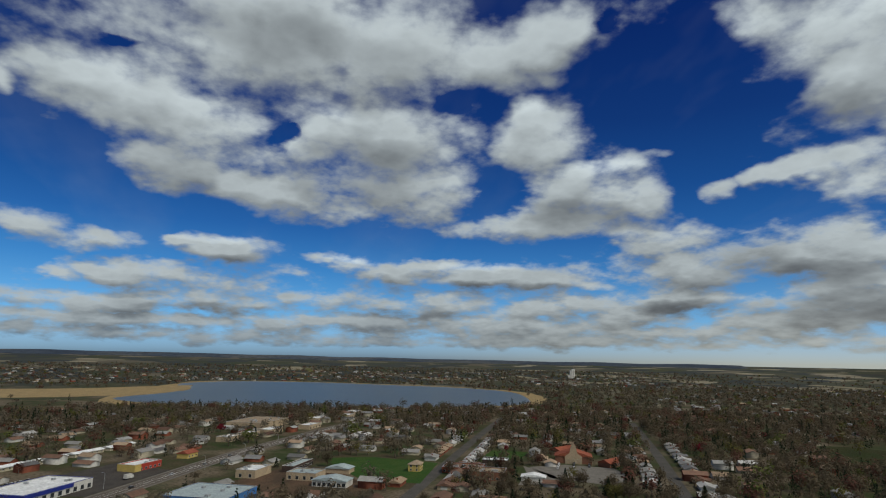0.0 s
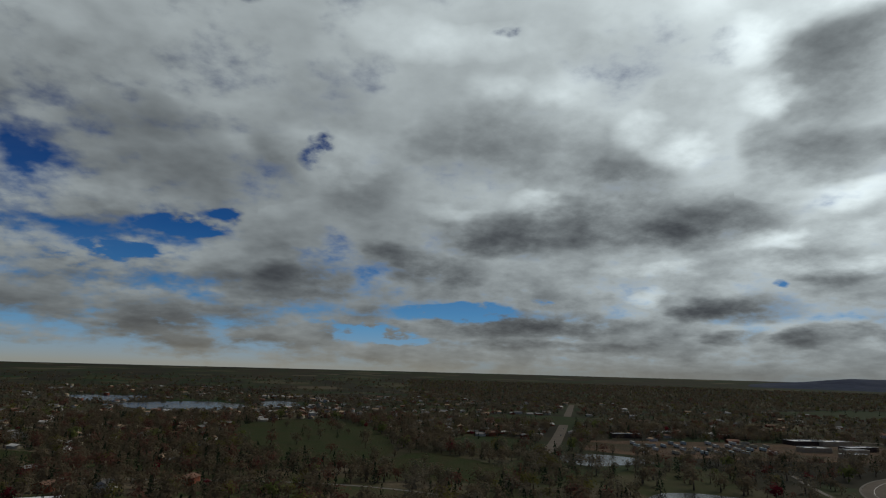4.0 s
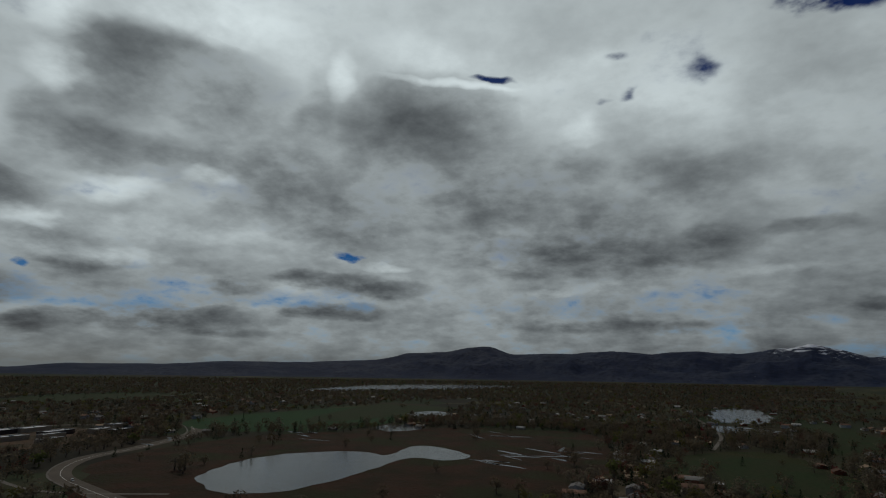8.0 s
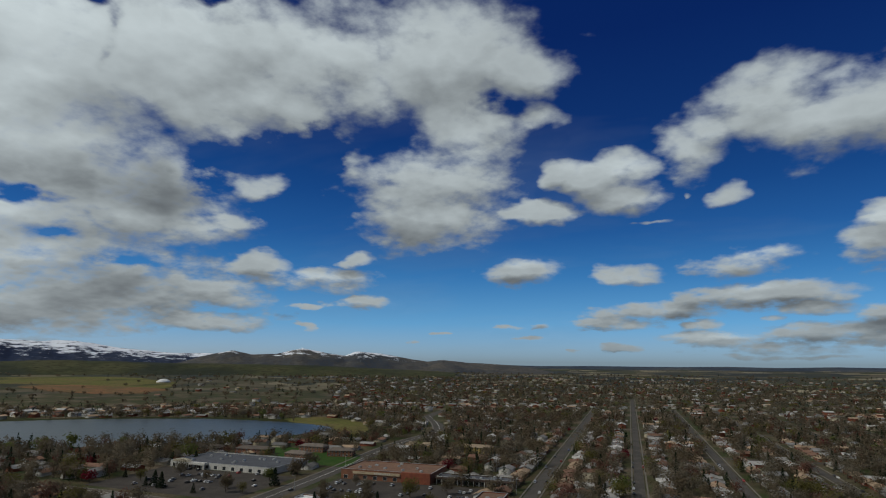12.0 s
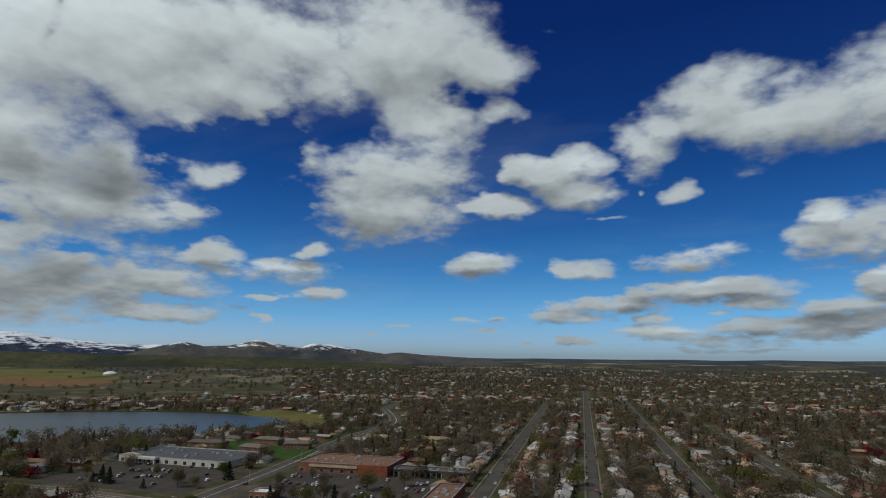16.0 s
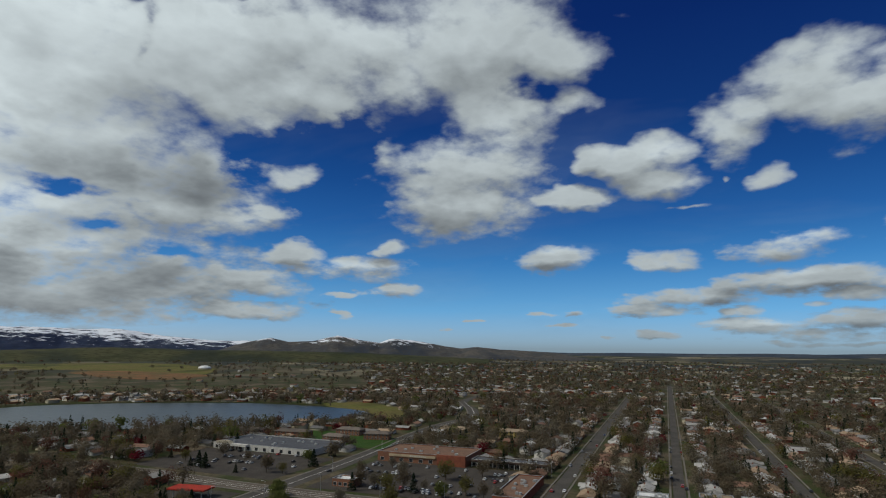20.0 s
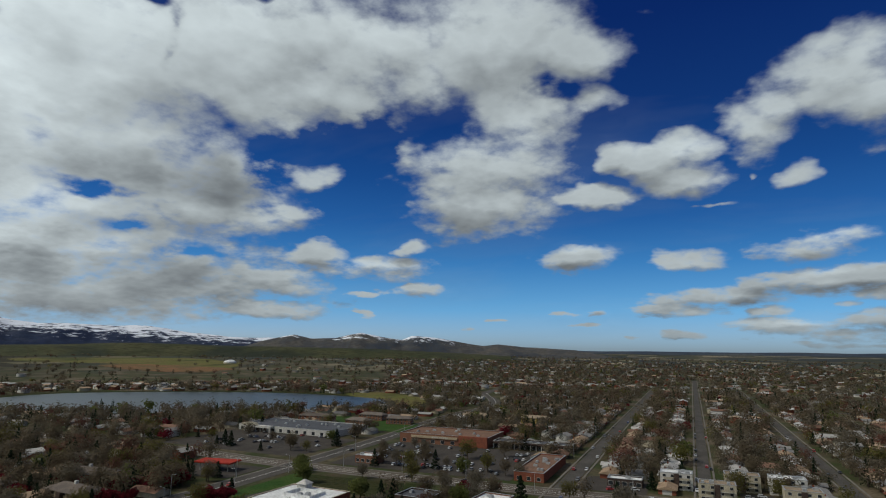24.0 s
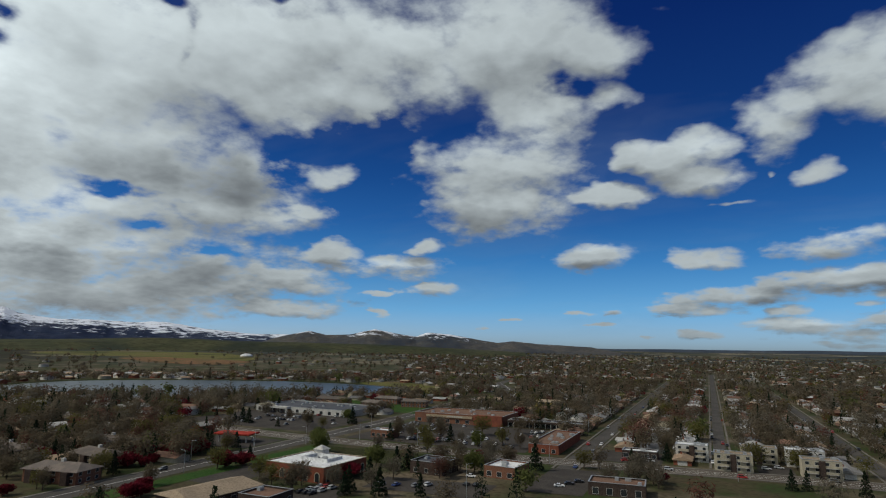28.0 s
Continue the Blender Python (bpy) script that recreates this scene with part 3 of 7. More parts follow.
for at, shade in ((-150, (0.30, 0.31, 0.29, 1)), (-120, (0.22, 0.24, 0.24, 1)), (-80, (0.26, 0.28, 0.29, 1)), (-45, (0.32, 0.36, 0.39, 1)), (-15, (0.21, 0.28, 0.33, 1)), (30, (0.21, 0.28, 0.33, 1)), (60, (0.13, 0.20, 0.26, 1)), (78, (0.075, 0.135, 0.20, 1)), (100, (0.10, 0.15, 0.20, 1)), (118, (0.26, 0.28, 0.26, 1)), (135, (0.42, 0.42, 0.35, 1)), (160, (0.47, 0.45, 0.37, 1))):
    stops.new((at + 180) / 360.0).color = shade
haze = ramp.outputs[0]
rough_up = swelling(plane_up, 3.0)
wisp = wn("ShaderNodeTexNoise", wv("MULTIPLY", way, (1.0, 1.0, 2.0)), None, 11.0, 6.0, 0.6, out=0)
knots = wn("ShaderNodeTexNoise", wv("MULTIPLY", way, (1.0, 1.0, 1.9)), None, 30.0, 4.0, 0.58, out=0)
rough = wm("MULTIPLY_ADD", wm("SUBTRACT", wisp, 0.5), 0.65, swelling(plane, 6.0))
rough = wm("MULTIPLY_ADD", wm("SUBTRACT", knots, 0.5), wn("ShaderNodeMapRange", el, 4.0, 22.0, 1.15, 0.45), rough)
tone = wm("MULTIPLY", wm("SUBTRACT", wisp, 0.5), wm("MULTIPLY_ADD", lit, -0.18, 0.36))
facing = wv("DOT_PRODUCT", way, tuple(sun_way), out=1)
backlit = wm("POWER", wm("MAXIMUM", facing, 0.0), 3.0)
tone = wm("MULTIPLY_ADD", backlit, 1.05, tone)
tone = wm("ADD", tone, wn("ShaderNodeMapRange", el, 1.0, 20.0, -0.07, 0.03))
veil = wn("ShaderNodeMapRange", wn("ShaderNodeTexNoise", wv("MULTIPLY", plane, (0.55, 1.3, 1.0)), None, 1.1, 5.0, 0.62, out=0, dims="2D"), 0.50, 0.80, 0.0, 0.11)

SECTORS, BAND = 24, 11.0
STEP = 360.0 / SECTORS


def heap(patches, start, spot, steep=False):
    """The largest of the patches' mounds at this spot of the sky."""
    top = None
    for az0, el0, w, h, weight in patches:
        q = wv("MULTIPLY_ADD", spot, (1 / w, 1 / h, 0.0), (-az0 / w, -el0 / h, 0.0))
        q = wm("MULTIPLY_ADD", wv("DOT_PRODUCT", q, q, out=1), -max(weight, 1.0) if steep else -weight, weight)
        top = wm("SMOOTH_MAX", top, q, 0.3) if top else wm("MAXIMUM", q, start)
    return wm("MINIMUM", top, 1.0) if top else None


INPUTS = (("spot", "NodeSocketVector"), ("spot_up", "NodeSocketVector"), ("rough", "NodeSocketFloat"), ("rough_up", "NodeSocketFloat"), ("tone", "NodeSocketFloat"), ("lit", "NodeSocketFloat"),
          ("veil", "NodeSocketFloat"), ("clear", "NodeSocketColor"), ("haze", "NodeSocketFloat"), ("haze_colour", "NodeSocketColor"))


def sector(lo, bottom, top):
    """A node group that colours one slice of the sky, between two elevations."""
    global wt
    wt = bpy.data.node_groups.new("sky_slice", "ShaderNodeTree")
    for name, kind in INPUTS:
        wt.interface.new_socket(name, in_out="INPUT", socket_type=kind)
    wt.interface.new_socket("sky", in_out="OUTPUT", socket_type="NodeSocketShader")
    given = wt.nodes.new("NodeGroupInput").outputs
    spot, spot_up, rough, rough_up, tone, lit, veil, clear, haze_amount, haze = (given[i] for i in range(10))
    near = {"puff": [], "gap": [], "grey": [], "glow": []}
    for kind, a, e, w, h, weight in SKY_PATCHES:
        for turn in (-360, 0, 360):
            reach, rise = w * (1.4 if kind == "puff" else 1.0) + 3, h * (1.4 if kind == "puff" else 1.0) + 2
            if a + turn + reach > lo and a + turn - reach < lo + STEP and e + rise > bottom and e - rise < top:
                near[kind].append((a + turn + lo * 1e-5, e + top * 1e-5, w, h, weight))
    puff, gap, grey, glow = (heap(near[k], s, spot, k == "puff") for k, s in (("puff", -0.9), ("gap", 0.0), ("grey", 0.0), ("glow", 0.0)))
    puff_up = heap(near["puff"], -0.9, spot_up, True)
    body, body_up = (wm("ADD", p, r) if p else wm("ADD", r, -0.5) for p, r in ((puff, rough), (puff_up, rough_up)))
    if gap:
        body = wm("SUBTRACT", body, wm("MULTIPLY", gap, wm("MAXIMUM", wm("MULTIPLY_ADD", rough, -2.2, 1.15), 0.0)))
    cover = wn("ShaderNodeMapRange", body, -0.30, 0.78, 0.0, 1.0, interp="SMOOTHSTEP")
    thick = wn("ShaderNodeMapRange", body, 0.1, 1.2, 0.0, 1.0, interp="SMOOTHSTEP")
    crest = wm("MAXIMUM", wm("MINIMUM", wm("SUBTRACT", body, body_up), 0.55), -0.55)
    lum = wm("MULTIPLY_ADD", crest, wm("MULTIPLY_ADD", lit, 0.13, 0.10), wm("ADD", tone, CLOUD_TONE))
    lum = wm("MULTIPLY_ADD", wm("ADD", rough, wm("MULTIPLY", thick, 0.2)), wm("MULTIPLY_ADD", lit, 0.36, -0.46), lum)
    if grey:
        lum = wm("MULTIPLY", lum, wm("POWER", 0.33, wm("MULTIPLY", wm("POWER", grey, 0.8), wm("MAXIMUM", wm("MULTIPLY_ADD", rough, 0.85, 0.9), 0.1))))
    if glow:
        lum = wm("MULTIPLY_ADD", wm("MULTIPLY", glow, wm("MAXIMUM", wm("MULTIPLY_ADD", rough, -0.7, 0.8), 0.1)), wm("MULTIPLY_ADD", lit, -0.25, 0.72), lum)
    cover = wm("MAXIMUM", cover, veil)
    lum = wm("MAXIMUM", lum, 0.06)
    cloud = wv("MULTIPLY", wn("ShaderNodeCombineXYZ", lum, lum, wm("MULTIPLY_ADD", lum, 0.97, 0.012)), (0.885, 1.0, 1.05))
    sky = wn("ShaderNodeMixRGB", cover, clear, cloud)
    sky = wn("ShaderNodeMixRGB", wm("MULTIPLY", haze_amount, 0.85), sky, haze)
    wt.links.new(wn("ShaderNodeBackground", sky, 1.0), wt.nodes.new("NodeGroupOutput").inputs[0])
    return wt


slices = [(sector(-180.0 + STEP * i, -90.0, BAND), sector(-180.0 + STEP * i, BAND, 90.0)) for i in range(SECTORS)]
wt = home


def split(lo, count):
    """The slices from lo on, as a tree that runs only the one that is seen."""
    if count == 1:
        shaders = []
        for tree in slices[round((lo + 180.0) / STEP)]:
            g = wt.nodes.new("ShaderNodeGroup")
            g.node_tree = tree
            for i, v in enumerate((spot, spot_up, rough, rough_up, tone, lit, veil, clear, haze_amount, haze)):
                wt.links.new(v, g.inputs[i])
            shaders.append(g.outputs[0])
        return wn("ShaderNodeMixShader", wm("LESS_THAN", el, BAND), shaders[1], shaders[0])
    half = count // 2
    mid = lo + half * STEP
    return wn("ShaderNodeMixShader", wm("LESS_THAN", az, mid), split(mid, count - half), split(lo, half))


wt.links.new(split(-180.0, SECTORS), wt.nodes.new("ShaderNodeOutputWorld").inputs[0])
world.cycles.sampling_method, world.cycles.sample_map_resolution = "MANUAL", 512

sun = new("sun", bpy.data.lights.new("sun", "SUN"))
sun.data.energy, sun.data.angle, sun.data.color = SUN_POWER, radians(1), (1.0, 0.92, 0.79)
sun.matrix_world = look(sun_way * 900, (0, 0, 0))

# ---- materials ----


def material(name, base, second=None, scale=1.0, fine=0.0, rough=0.9, metal=0.0, bump=0.0, spread=0.0, third=None, island=False, spec=0.05):
    """Two or three tones mixed by coarse and fine noise in metres, with a little spread of brightness from piece to piece."""
    m = bpy.data.materials.new(name)
    m.use_nodes = True
    nt = m.node_tree
    bsdf = nt.nodes["Principled BSDF"]
    bsdf.inputs["Roughness"].default_value = rough
    bsdf.inputs["Metallic"].default_value = metal
    bsdf.inputs["Specular IOR Level"].default_value = spec
    geo = nt.nodes.new("ShaderNodeNewGeometry")

    def noise_at(size, detail=5.0):
        n = nt.nodes.new("ShaderNodeTexNoise")
        n.inputs["Scale"].default_value = 1.0 / size
        n.inputs["Detail"].default_value = detail
        nt.links.new(geo.outputs["Position"], n.inputs["Vector"])
        return n.outputs["Fac"]

    def mixed(fac, a, b, lo=0.4, hi=0.6):
        r = nt.nodes.new("ShaderNodeMapRange")
        r.inputs[1].default_value, r.inputs[2].default_value = lo, hi
        nt.links.new(fac, r.inputs[0])
        mix = nt.nodes.new("ShaderNodeMixRGB")
        nt.links.new(r.outputs[0], mix.inputs[0])
        for i, v in ((1, a), (2, b)):
            if isinstance(v, tuple):
                mix.inputs[i].default_value = (*v, 1)
            else:
                nt.links.new(v, mix.inputs[i])
        return mix.outputs[0]

    colour = mixed(noise_at(scale), base, second or tuple(c * 0.75 for c in base))
    if third:
        colour = mixed(noise_at(scale * 2.7, 3.0), colour, third, 0.5, 0.62)
    if fine:
        colour = mixed(noise_at(fine, 4.0), colour, tuple(c * 0.55 for c in base), 0.45, 0.75)
    if spread:
        info = nt.nodes.new("ShaderNodeObjectInfo")
        source = geo.outputs["Random Per Island"] if island else info.outputs["Random"]
        hsv = nt.nodes.new("ShaderNodeHueSaturation")
        r = nt.nodes.new("ShaderNodeMapRange")
        r.inputs[3].default_value, r.inputs[4].default_value = 1 - spread, 1 + spread
        nt.links.new(source, r.inputs[0])
        nt.links.new(r.outputs[0], hsv.inputs["Value"])
        nt.links.new(colour, hsv.inputs["Color"])
        colour = hsv.outputs[0]
    nt.links.new(colour, bsdf.inputs["Base Color"])
    if bump:
        b = nt.nodes.new("ShaderNodeBump")
        b.inputs["Strength"].default_value = bump
        b.inputs["Distance"].default_value = scale * 0.2
        nt.links.new(noise_at(fine or scale * 0.3), b.inputs["Height"])
        nt.links.new(b.outputs[0], bsdf.inputs["Normal"])
    return m


M_TOWN = material("town_ground", (0.066, 0.054, 0.031), (0.033, 0.050, 0.016), 26, 2.5, third=(0.13, 0.105, 0.072))
M_WATER = material("lake_water", (0.028, 0.042, 0.049), (0.034, 0.047, 0.051), 160, rough=0.30, bump=0.03, fine=9.0, spec=0.17)
M_POND = material("pond_water", (0.03, 0.034, 0.036), (0.035, 0.036, 0.034), 60, rough=0.14, bump=0.04, fine=2.0, spec=0.22)
M_SAND = material("dry_lake_sand", (0.30, 0.22, 0.11), (0.24, 0.18, 0.09), 25, 2.0, bump=0.3)
M_ASPHALT = material("asphalt", (0.085, 0.079, 0.071), (0.064, 0.060, 0.054), 14, 0.8, bump=0.1)
M_HIGHWAY = material("concrete_road", (0.115, 0.098, 0.079), (0.095, 0.081, 0.066), 18, 1.0)
M_PAVING = material("concrete_paving", (0.17, 0.157, 0.137), (0.135, 0.124, 0.108), 6, 0.7)
M_LOT = material("parking_asphalt", (0.066, 0.059, 0.052), (0.050, 0.045, 0.040), 10, 1.0)
M_LAWN = material("spring_lawn", (0.028, 0.065, 0.014), (0.045, 0.075, 0.018), 12, 1.2, bump=0.2)
M_MEADOW = material("dry_meadow", (0.026, 0.036, 0.011), (0.037, 0.036, 0.014), 30, 2.5, bump=0.3)
M_MARSH = material("marsh_soil", (0.046, 0.022, 0.013), (0.024, 0.019, 0.010), 34, 3.0, bump=0.4, third=(0.022, 0.028, 0.010))
M_CROP = material("green_field", (0.014, 0.046, 0.014), (0.020, 0.050, 0.014), 50, 5.0)
M_DIRT = material("bare_earth", (0.115, 0.074, 0.048), (0.070, 0.050, 0.035), 22, 1.5, bump=0.4, third=(0.045, 0.042, 0.024))
M_PASTURE = material("wet_pasture", (0.020, 0.034, 0.010), (0.028, 0.032, 0.012), 40, 4.0)
M_GLADE = material("yellow_green_pasture", (0.105, 0.108, 0.030), (0.13, 0.105, 0.042), 60, 6.0, third=(0.050, 0.058, 0.020))
M_CLAY = material("red_clay", (0.18, 0.095, 0.048), (0.12, 0.085, 0.042), 50, 6.0, third=(0.10, 0.09, 0.04))
M_LINE = material("road_paint", (0.75, 0.74, 0.70), None, 2.0, 0.4)


def outlying():
    """Ground: lawns and dry yards in town, broad fields further out, darker woods here and there, cloud shade painted
    into the south and west.
    """
    m = M_TOWN.copy()
    m.name = "plain"
    nt = m.node_tree
    bsdf = nt.nodes["Principled BSDF"]
    town = bsdf.inputs["Base Color"].links[0].from_socket
    geo = nt.nodes.new("ShaderNodeNewGeometry")
    vor = nt.nodes.new("ShaderNodeTexVoronoi")
    vor.inputs["Scale"].default_value = 1 / 150.0
    vor.distance = "CHEBYCHEV"
    nt.links.new(geo.outputs["Position"], vor.inputs["Vector"])
    ramp = nt.nodes.new("ShaderNodeValToRGB")
    sep = nt.nodes.new("ShaderNodeSeparateColor")
    nt.links.new(vor.outputs["Color"], sep.inputs[0])
    nt.links.new(sep.outputs[0], ramp.inputs[0])
    e = ramp.color_ramp.elements
    e[0].color, e[1].color = (0.030, 0.036, 0.036, 1), (0.24, 0.21, 0.145, 1)
    for at, c in ((0.3, (0.036, 0.040, 0.034, 1)), (0.5, (0.060, 0.058, 0.036, 1)), (0.66, (0.036, 0.042, 0.023, 1)), (0.8, (0.085, 0.075, 0.052, 1)), (0.92, (0.13, 0.115, 0.08, 1))):
        e.new(at).color = c
    # the western and southern plain: winter woods, wet pasture, dull green fields, darkened for cloud shade
    shaded_land = nt.nodes.new("ShaderNodeValToRGB")
    nt.links.new(sep.outputs[1], shaded_land.inputs[0])
    e = shaded_land.color_ramp.elements
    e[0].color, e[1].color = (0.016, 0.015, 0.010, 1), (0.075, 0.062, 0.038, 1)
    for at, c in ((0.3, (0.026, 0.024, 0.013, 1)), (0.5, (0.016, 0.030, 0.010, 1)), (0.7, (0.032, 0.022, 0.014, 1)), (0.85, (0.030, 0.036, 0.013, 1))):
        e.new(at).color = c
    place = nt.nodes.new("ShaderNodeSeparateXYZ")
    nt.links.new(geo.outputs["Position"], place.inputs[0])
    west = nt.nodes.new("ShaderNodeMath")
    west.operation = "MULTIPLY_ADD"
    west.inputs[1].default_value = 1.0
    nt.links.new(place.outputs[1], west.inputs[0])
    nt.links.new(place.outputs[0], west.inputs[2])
    # where the colours darkened as cloud shade set in
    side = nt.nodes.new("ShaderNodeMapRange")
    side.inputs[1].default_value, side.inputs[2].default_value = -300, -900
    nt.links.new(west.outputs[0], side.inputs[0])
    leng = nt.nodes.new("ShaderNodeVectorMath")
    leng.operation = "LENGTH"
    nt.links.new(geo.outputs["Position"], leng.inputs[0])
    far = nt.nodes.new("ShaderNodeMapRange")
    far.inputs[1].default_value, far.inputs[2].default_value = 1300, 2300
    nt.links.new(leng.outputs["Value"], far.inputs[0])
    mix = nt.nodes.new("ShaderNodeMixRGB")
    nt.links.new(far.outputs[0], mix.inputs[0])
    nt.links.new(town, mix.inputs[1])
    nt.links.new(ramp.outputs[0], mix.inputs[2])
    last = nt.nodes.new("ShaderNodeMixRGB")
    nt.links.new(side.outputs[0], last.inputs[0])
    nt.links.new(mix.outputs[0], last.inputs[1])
    nt.links.new(shaded_land.outputs[0], last.inputs[2])
    nt.links.new(last.outputs[0], bsdf.inputs["Base Color"])
    return m


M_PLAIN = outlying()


# ---- large structure: ground, water, roads, mountains ----


def terrain(x, y):
    """Height of the ground: level town, plains that climb to the horizon, a bench towards the north-western foothills."""
    x, y = np.asarray(x, float), np.asarray(y, float)
    r, a = np.hypot(x, y), np.arctan2(x, y)
    z = (62 - 14 * np.maximum(0, np.cos(a)) ** 2) * np.clip((r - 2200) / 2700, 0, 1) ** 1.2
    z = z + np.exp(-((np.degrees(a) - 62) / 40) ** 2) * 38 * np.clip((r - 2400) / 2500, 0, 1)
    s = np.clip((r - 1250) / 1200, 0, 1)
    z = z + np.exp(-((np.degrees(a) + 50) / 38) ** 2) * 20 * s * s * (3 - 2 * s) * (1 - 0.8 * np.clip((r - 2600) / 2000, 0, 1))
    return z


def mesh_of(name, verts, faces, mat):
    me = bpy.data.meshes.new(name)
    me.from_pydata([tuple(map(float, v)) for v in verts], [], [tuple(map(int, f)) for f in faces])
    me.materials.append(mat)
    me.update()
    return me


def setting(name, me, label, category=""):
    return tagged(new(name, me), label, category or name.replace("_", " "), kind="structure")


def ground():
    rings = [0.0, 40.0]
    while rings[-1] < 4980:
        rings.append(min(4985, rings[-1] * 1.035 + 12))
    n = 300
    verts, faces = [(0, 0, 0)], []
    for r in rings[1:]:
        a = np.arange(n) * 2 * np.pi / n
        x, y = r * np.sin(a), r * np.cos(a)
        verts += list(zip(x, y, terrain(x, y)))
    for k in range(n):
        faces.append((0, 1 + (k + 1) % n, 1 + k))
        for i in range(len(rings) - 2):
            p, q = 1 + i * n, 1 + (i + 1) * n
            faces.append((p + k, p + (k + 1) % n, q + (k + 1) % n, q + k))
    setting("ground", mesh_of("ground", verts, faces, M_PLAIN), "flat town ground of dry lawns, earth and brown fields, cloud shade coloured in", "ground")


ground()


AREAS, LINES = [], []   # ground that is taken: outlines, and lines with their widths


def smooth_ring(pts, steps=4, closed=True):
    """A rounded line through the points."""
    out, n = [], len(pts)
    for i in range(n if closed else n - 1):
        p = [Vector(pts[(i + k) % n]) if closed else Vector(pts[min(max(i + k, 0), n - 1)]) for k in (-1, 0, 1, 2)]
        for s in range(steps):
            t = s / steps
            out.append(0.5 * ((2 * p[1]) + (p[2] - p[0]) * t + (2 * p[0] - 5 * p[1] + 4 * p[2] - p[3]) * t * t + (3 * p[1] - p[0] - 3 * p[2] + p[3]) * t ** 3))
    if not closed:
        out.append(Vector(pts[-1]))
    return out


def draped(name, ring, z, mat, label, category, step=14.0):
    """A patch that follows rising ground, out of small cells."""
    poly = [tuple(p) for p in ring]
    xs, ys = [p[0] for p in poly], [p[1] for p in poly]
    verts, faces, index = [], [], {}

    def corner(i, j):
        if (i, j) not in index:
            index[i, j] = len(verts)
            x, y = min(xs) + i * step, min(ys) + j * step
            verts.append((x, y, float(terrain(x, y)) + z))
        return index[i, j]

    for i in range(int((max(xs) - min(xs)) / step) + 1):
        for j in range(int((max(ys) - min(ys)) / step) + 1):
            x, y = min(xs) + (i + 0.5) * step, min(ys) + (j + 0.5) * step
            odd = False
            for (ax, ay), (bx, by) in zip(poly, poly[1:] + poly[:1]):
                if (ay > y) != (by > y) and x < (bx - ax) * (y - ay) / (by - ay) + ax:
                    odd = not odd
            if odd:
                faces.append((corner(i, j), corner(i + 1, j), corner(i + 1, j + 1), corner(i, j + 1)))
    return setting(name, mesh_of(name, verts, faces, mat), label, category)


def sheet(name, pts, z, mat, label, category, soft=True, wobble=0.0):
    """A flat patch of ground or water with a rounded outline."""
    ring = smooth_ring(pts, 6) if soft else [Vector(p) for p in pts]
    if wobble:
        ring = [p + Vector((noise.noise((p.x / 25, p.y / 25, 3)), noise.noise((p.x / 25, p.y / 25, 9)))) * wobble for p in ring]
    AREAS.append((category, np.array([tuple(p) for p in ring])))
    from mathutils.geometry import tessellate_polygon
    tris = tessellate_polygon([[p.to_3d() for p in ring]])
    far = max(p.length for p in ring) > 2300 or float(terrain(*ring[0])) > 0.05
    if far:
        return draped(name, ring, z, mat, label, category)
    verts = [(p.x, p.y, (float(terrain(p.x, p.y)) if far else 0) + z) for p in ring]
    me = mesh_of(name, verts, tris, mat)
    bm = bmesh.new()
    bm.from_mesh(me)
    bmesh.ops.recalc_face_normals(bm, faces=bm.faces)
    if bm.faces and sum(f.normal.z for f in bm.faces) < 0:
        bmesh.ops.reverse_faces(bm, faces=bm.faces)
    bm.to_mesh(me)
    bm.free()
    return setting(name, me, label, category)


def ribbon(name, pts, width, z, mat, label, category, depth=0.0, soft=True):
    """A road or path of even width along a line; with a depth it stands up as a kerbed slab."""
    line = smooth_ring(pts, 6, closed=False) if soft and len(pts) > 2 else [Vector(p) for p in pts]
    LINES.append((np.array([tuple(p) for p in line]), width))
    verts, faces = [], []
    for i, p in enumerate(line):
        d = (line[min(i + 1, len(line) - 1)] - line[max(i - 1, 0)]).normalized()
        side = Vector((-d.y, d.x)) * width / 2
        g = float(terrain(p.x, p.y)) + z
        verts += [(p.x + side.x, p.y + side.y, g), (p.x - side.x, p.y - side.y, g)]
        if depth:
            verts += [(p.x + side.x, p.y + side.y, g - depth), (p.x - side.x, p.y - side.y, g - depth)]
    k = 4 if depth else 2
    for i in range(len(line) - 1):
        a, b = i * k, (i + 1) * k
        faces.append((a, a + 1, b + 1, b))
        if depth:
            faces += [(a + 2, a, b, b + 2), (a + 1, a + 3, b + 3, b + 1)]
    return setting(name, mesh_of(name, verts, faces, mat), label, category)


# water
sheet("lake_shore", [(2030, 270), (2190, 110), (2120, -150), (1930, -395), (1750, -570), (1530, -645), (1262, -600), (1080, -480), (1012, -308), (1020, -149), (1035, 0), (1090, 150), (1270, 310)], 0.12, M_SAND, "dry tan shoreline of a lowered reservoir", "shore", wobble=8)
sheet("water_east", [(1997, 253), (2145, 114), (2083, -142), (1896, -376), (1727, -548), (1524, -611), (1280, -558), (1100, -470), (1040, -308), (1046, -149), (1061, 0), (1118, 139), (1290, 292), (1480, 230), (1640, 205), (1800, 250)], 0.25, M_WATER, "wide blue-grey town lake with light ripples", "lake")
sheet("spit", [(1330, 520), (1601, 620), (1670, 450), (1840, 240), (1780, 215), (1564, 207), (1400, 290)], 0.33, M_SAND, "bare tan sand spit reaching into the lake", "sand", wobble=10)
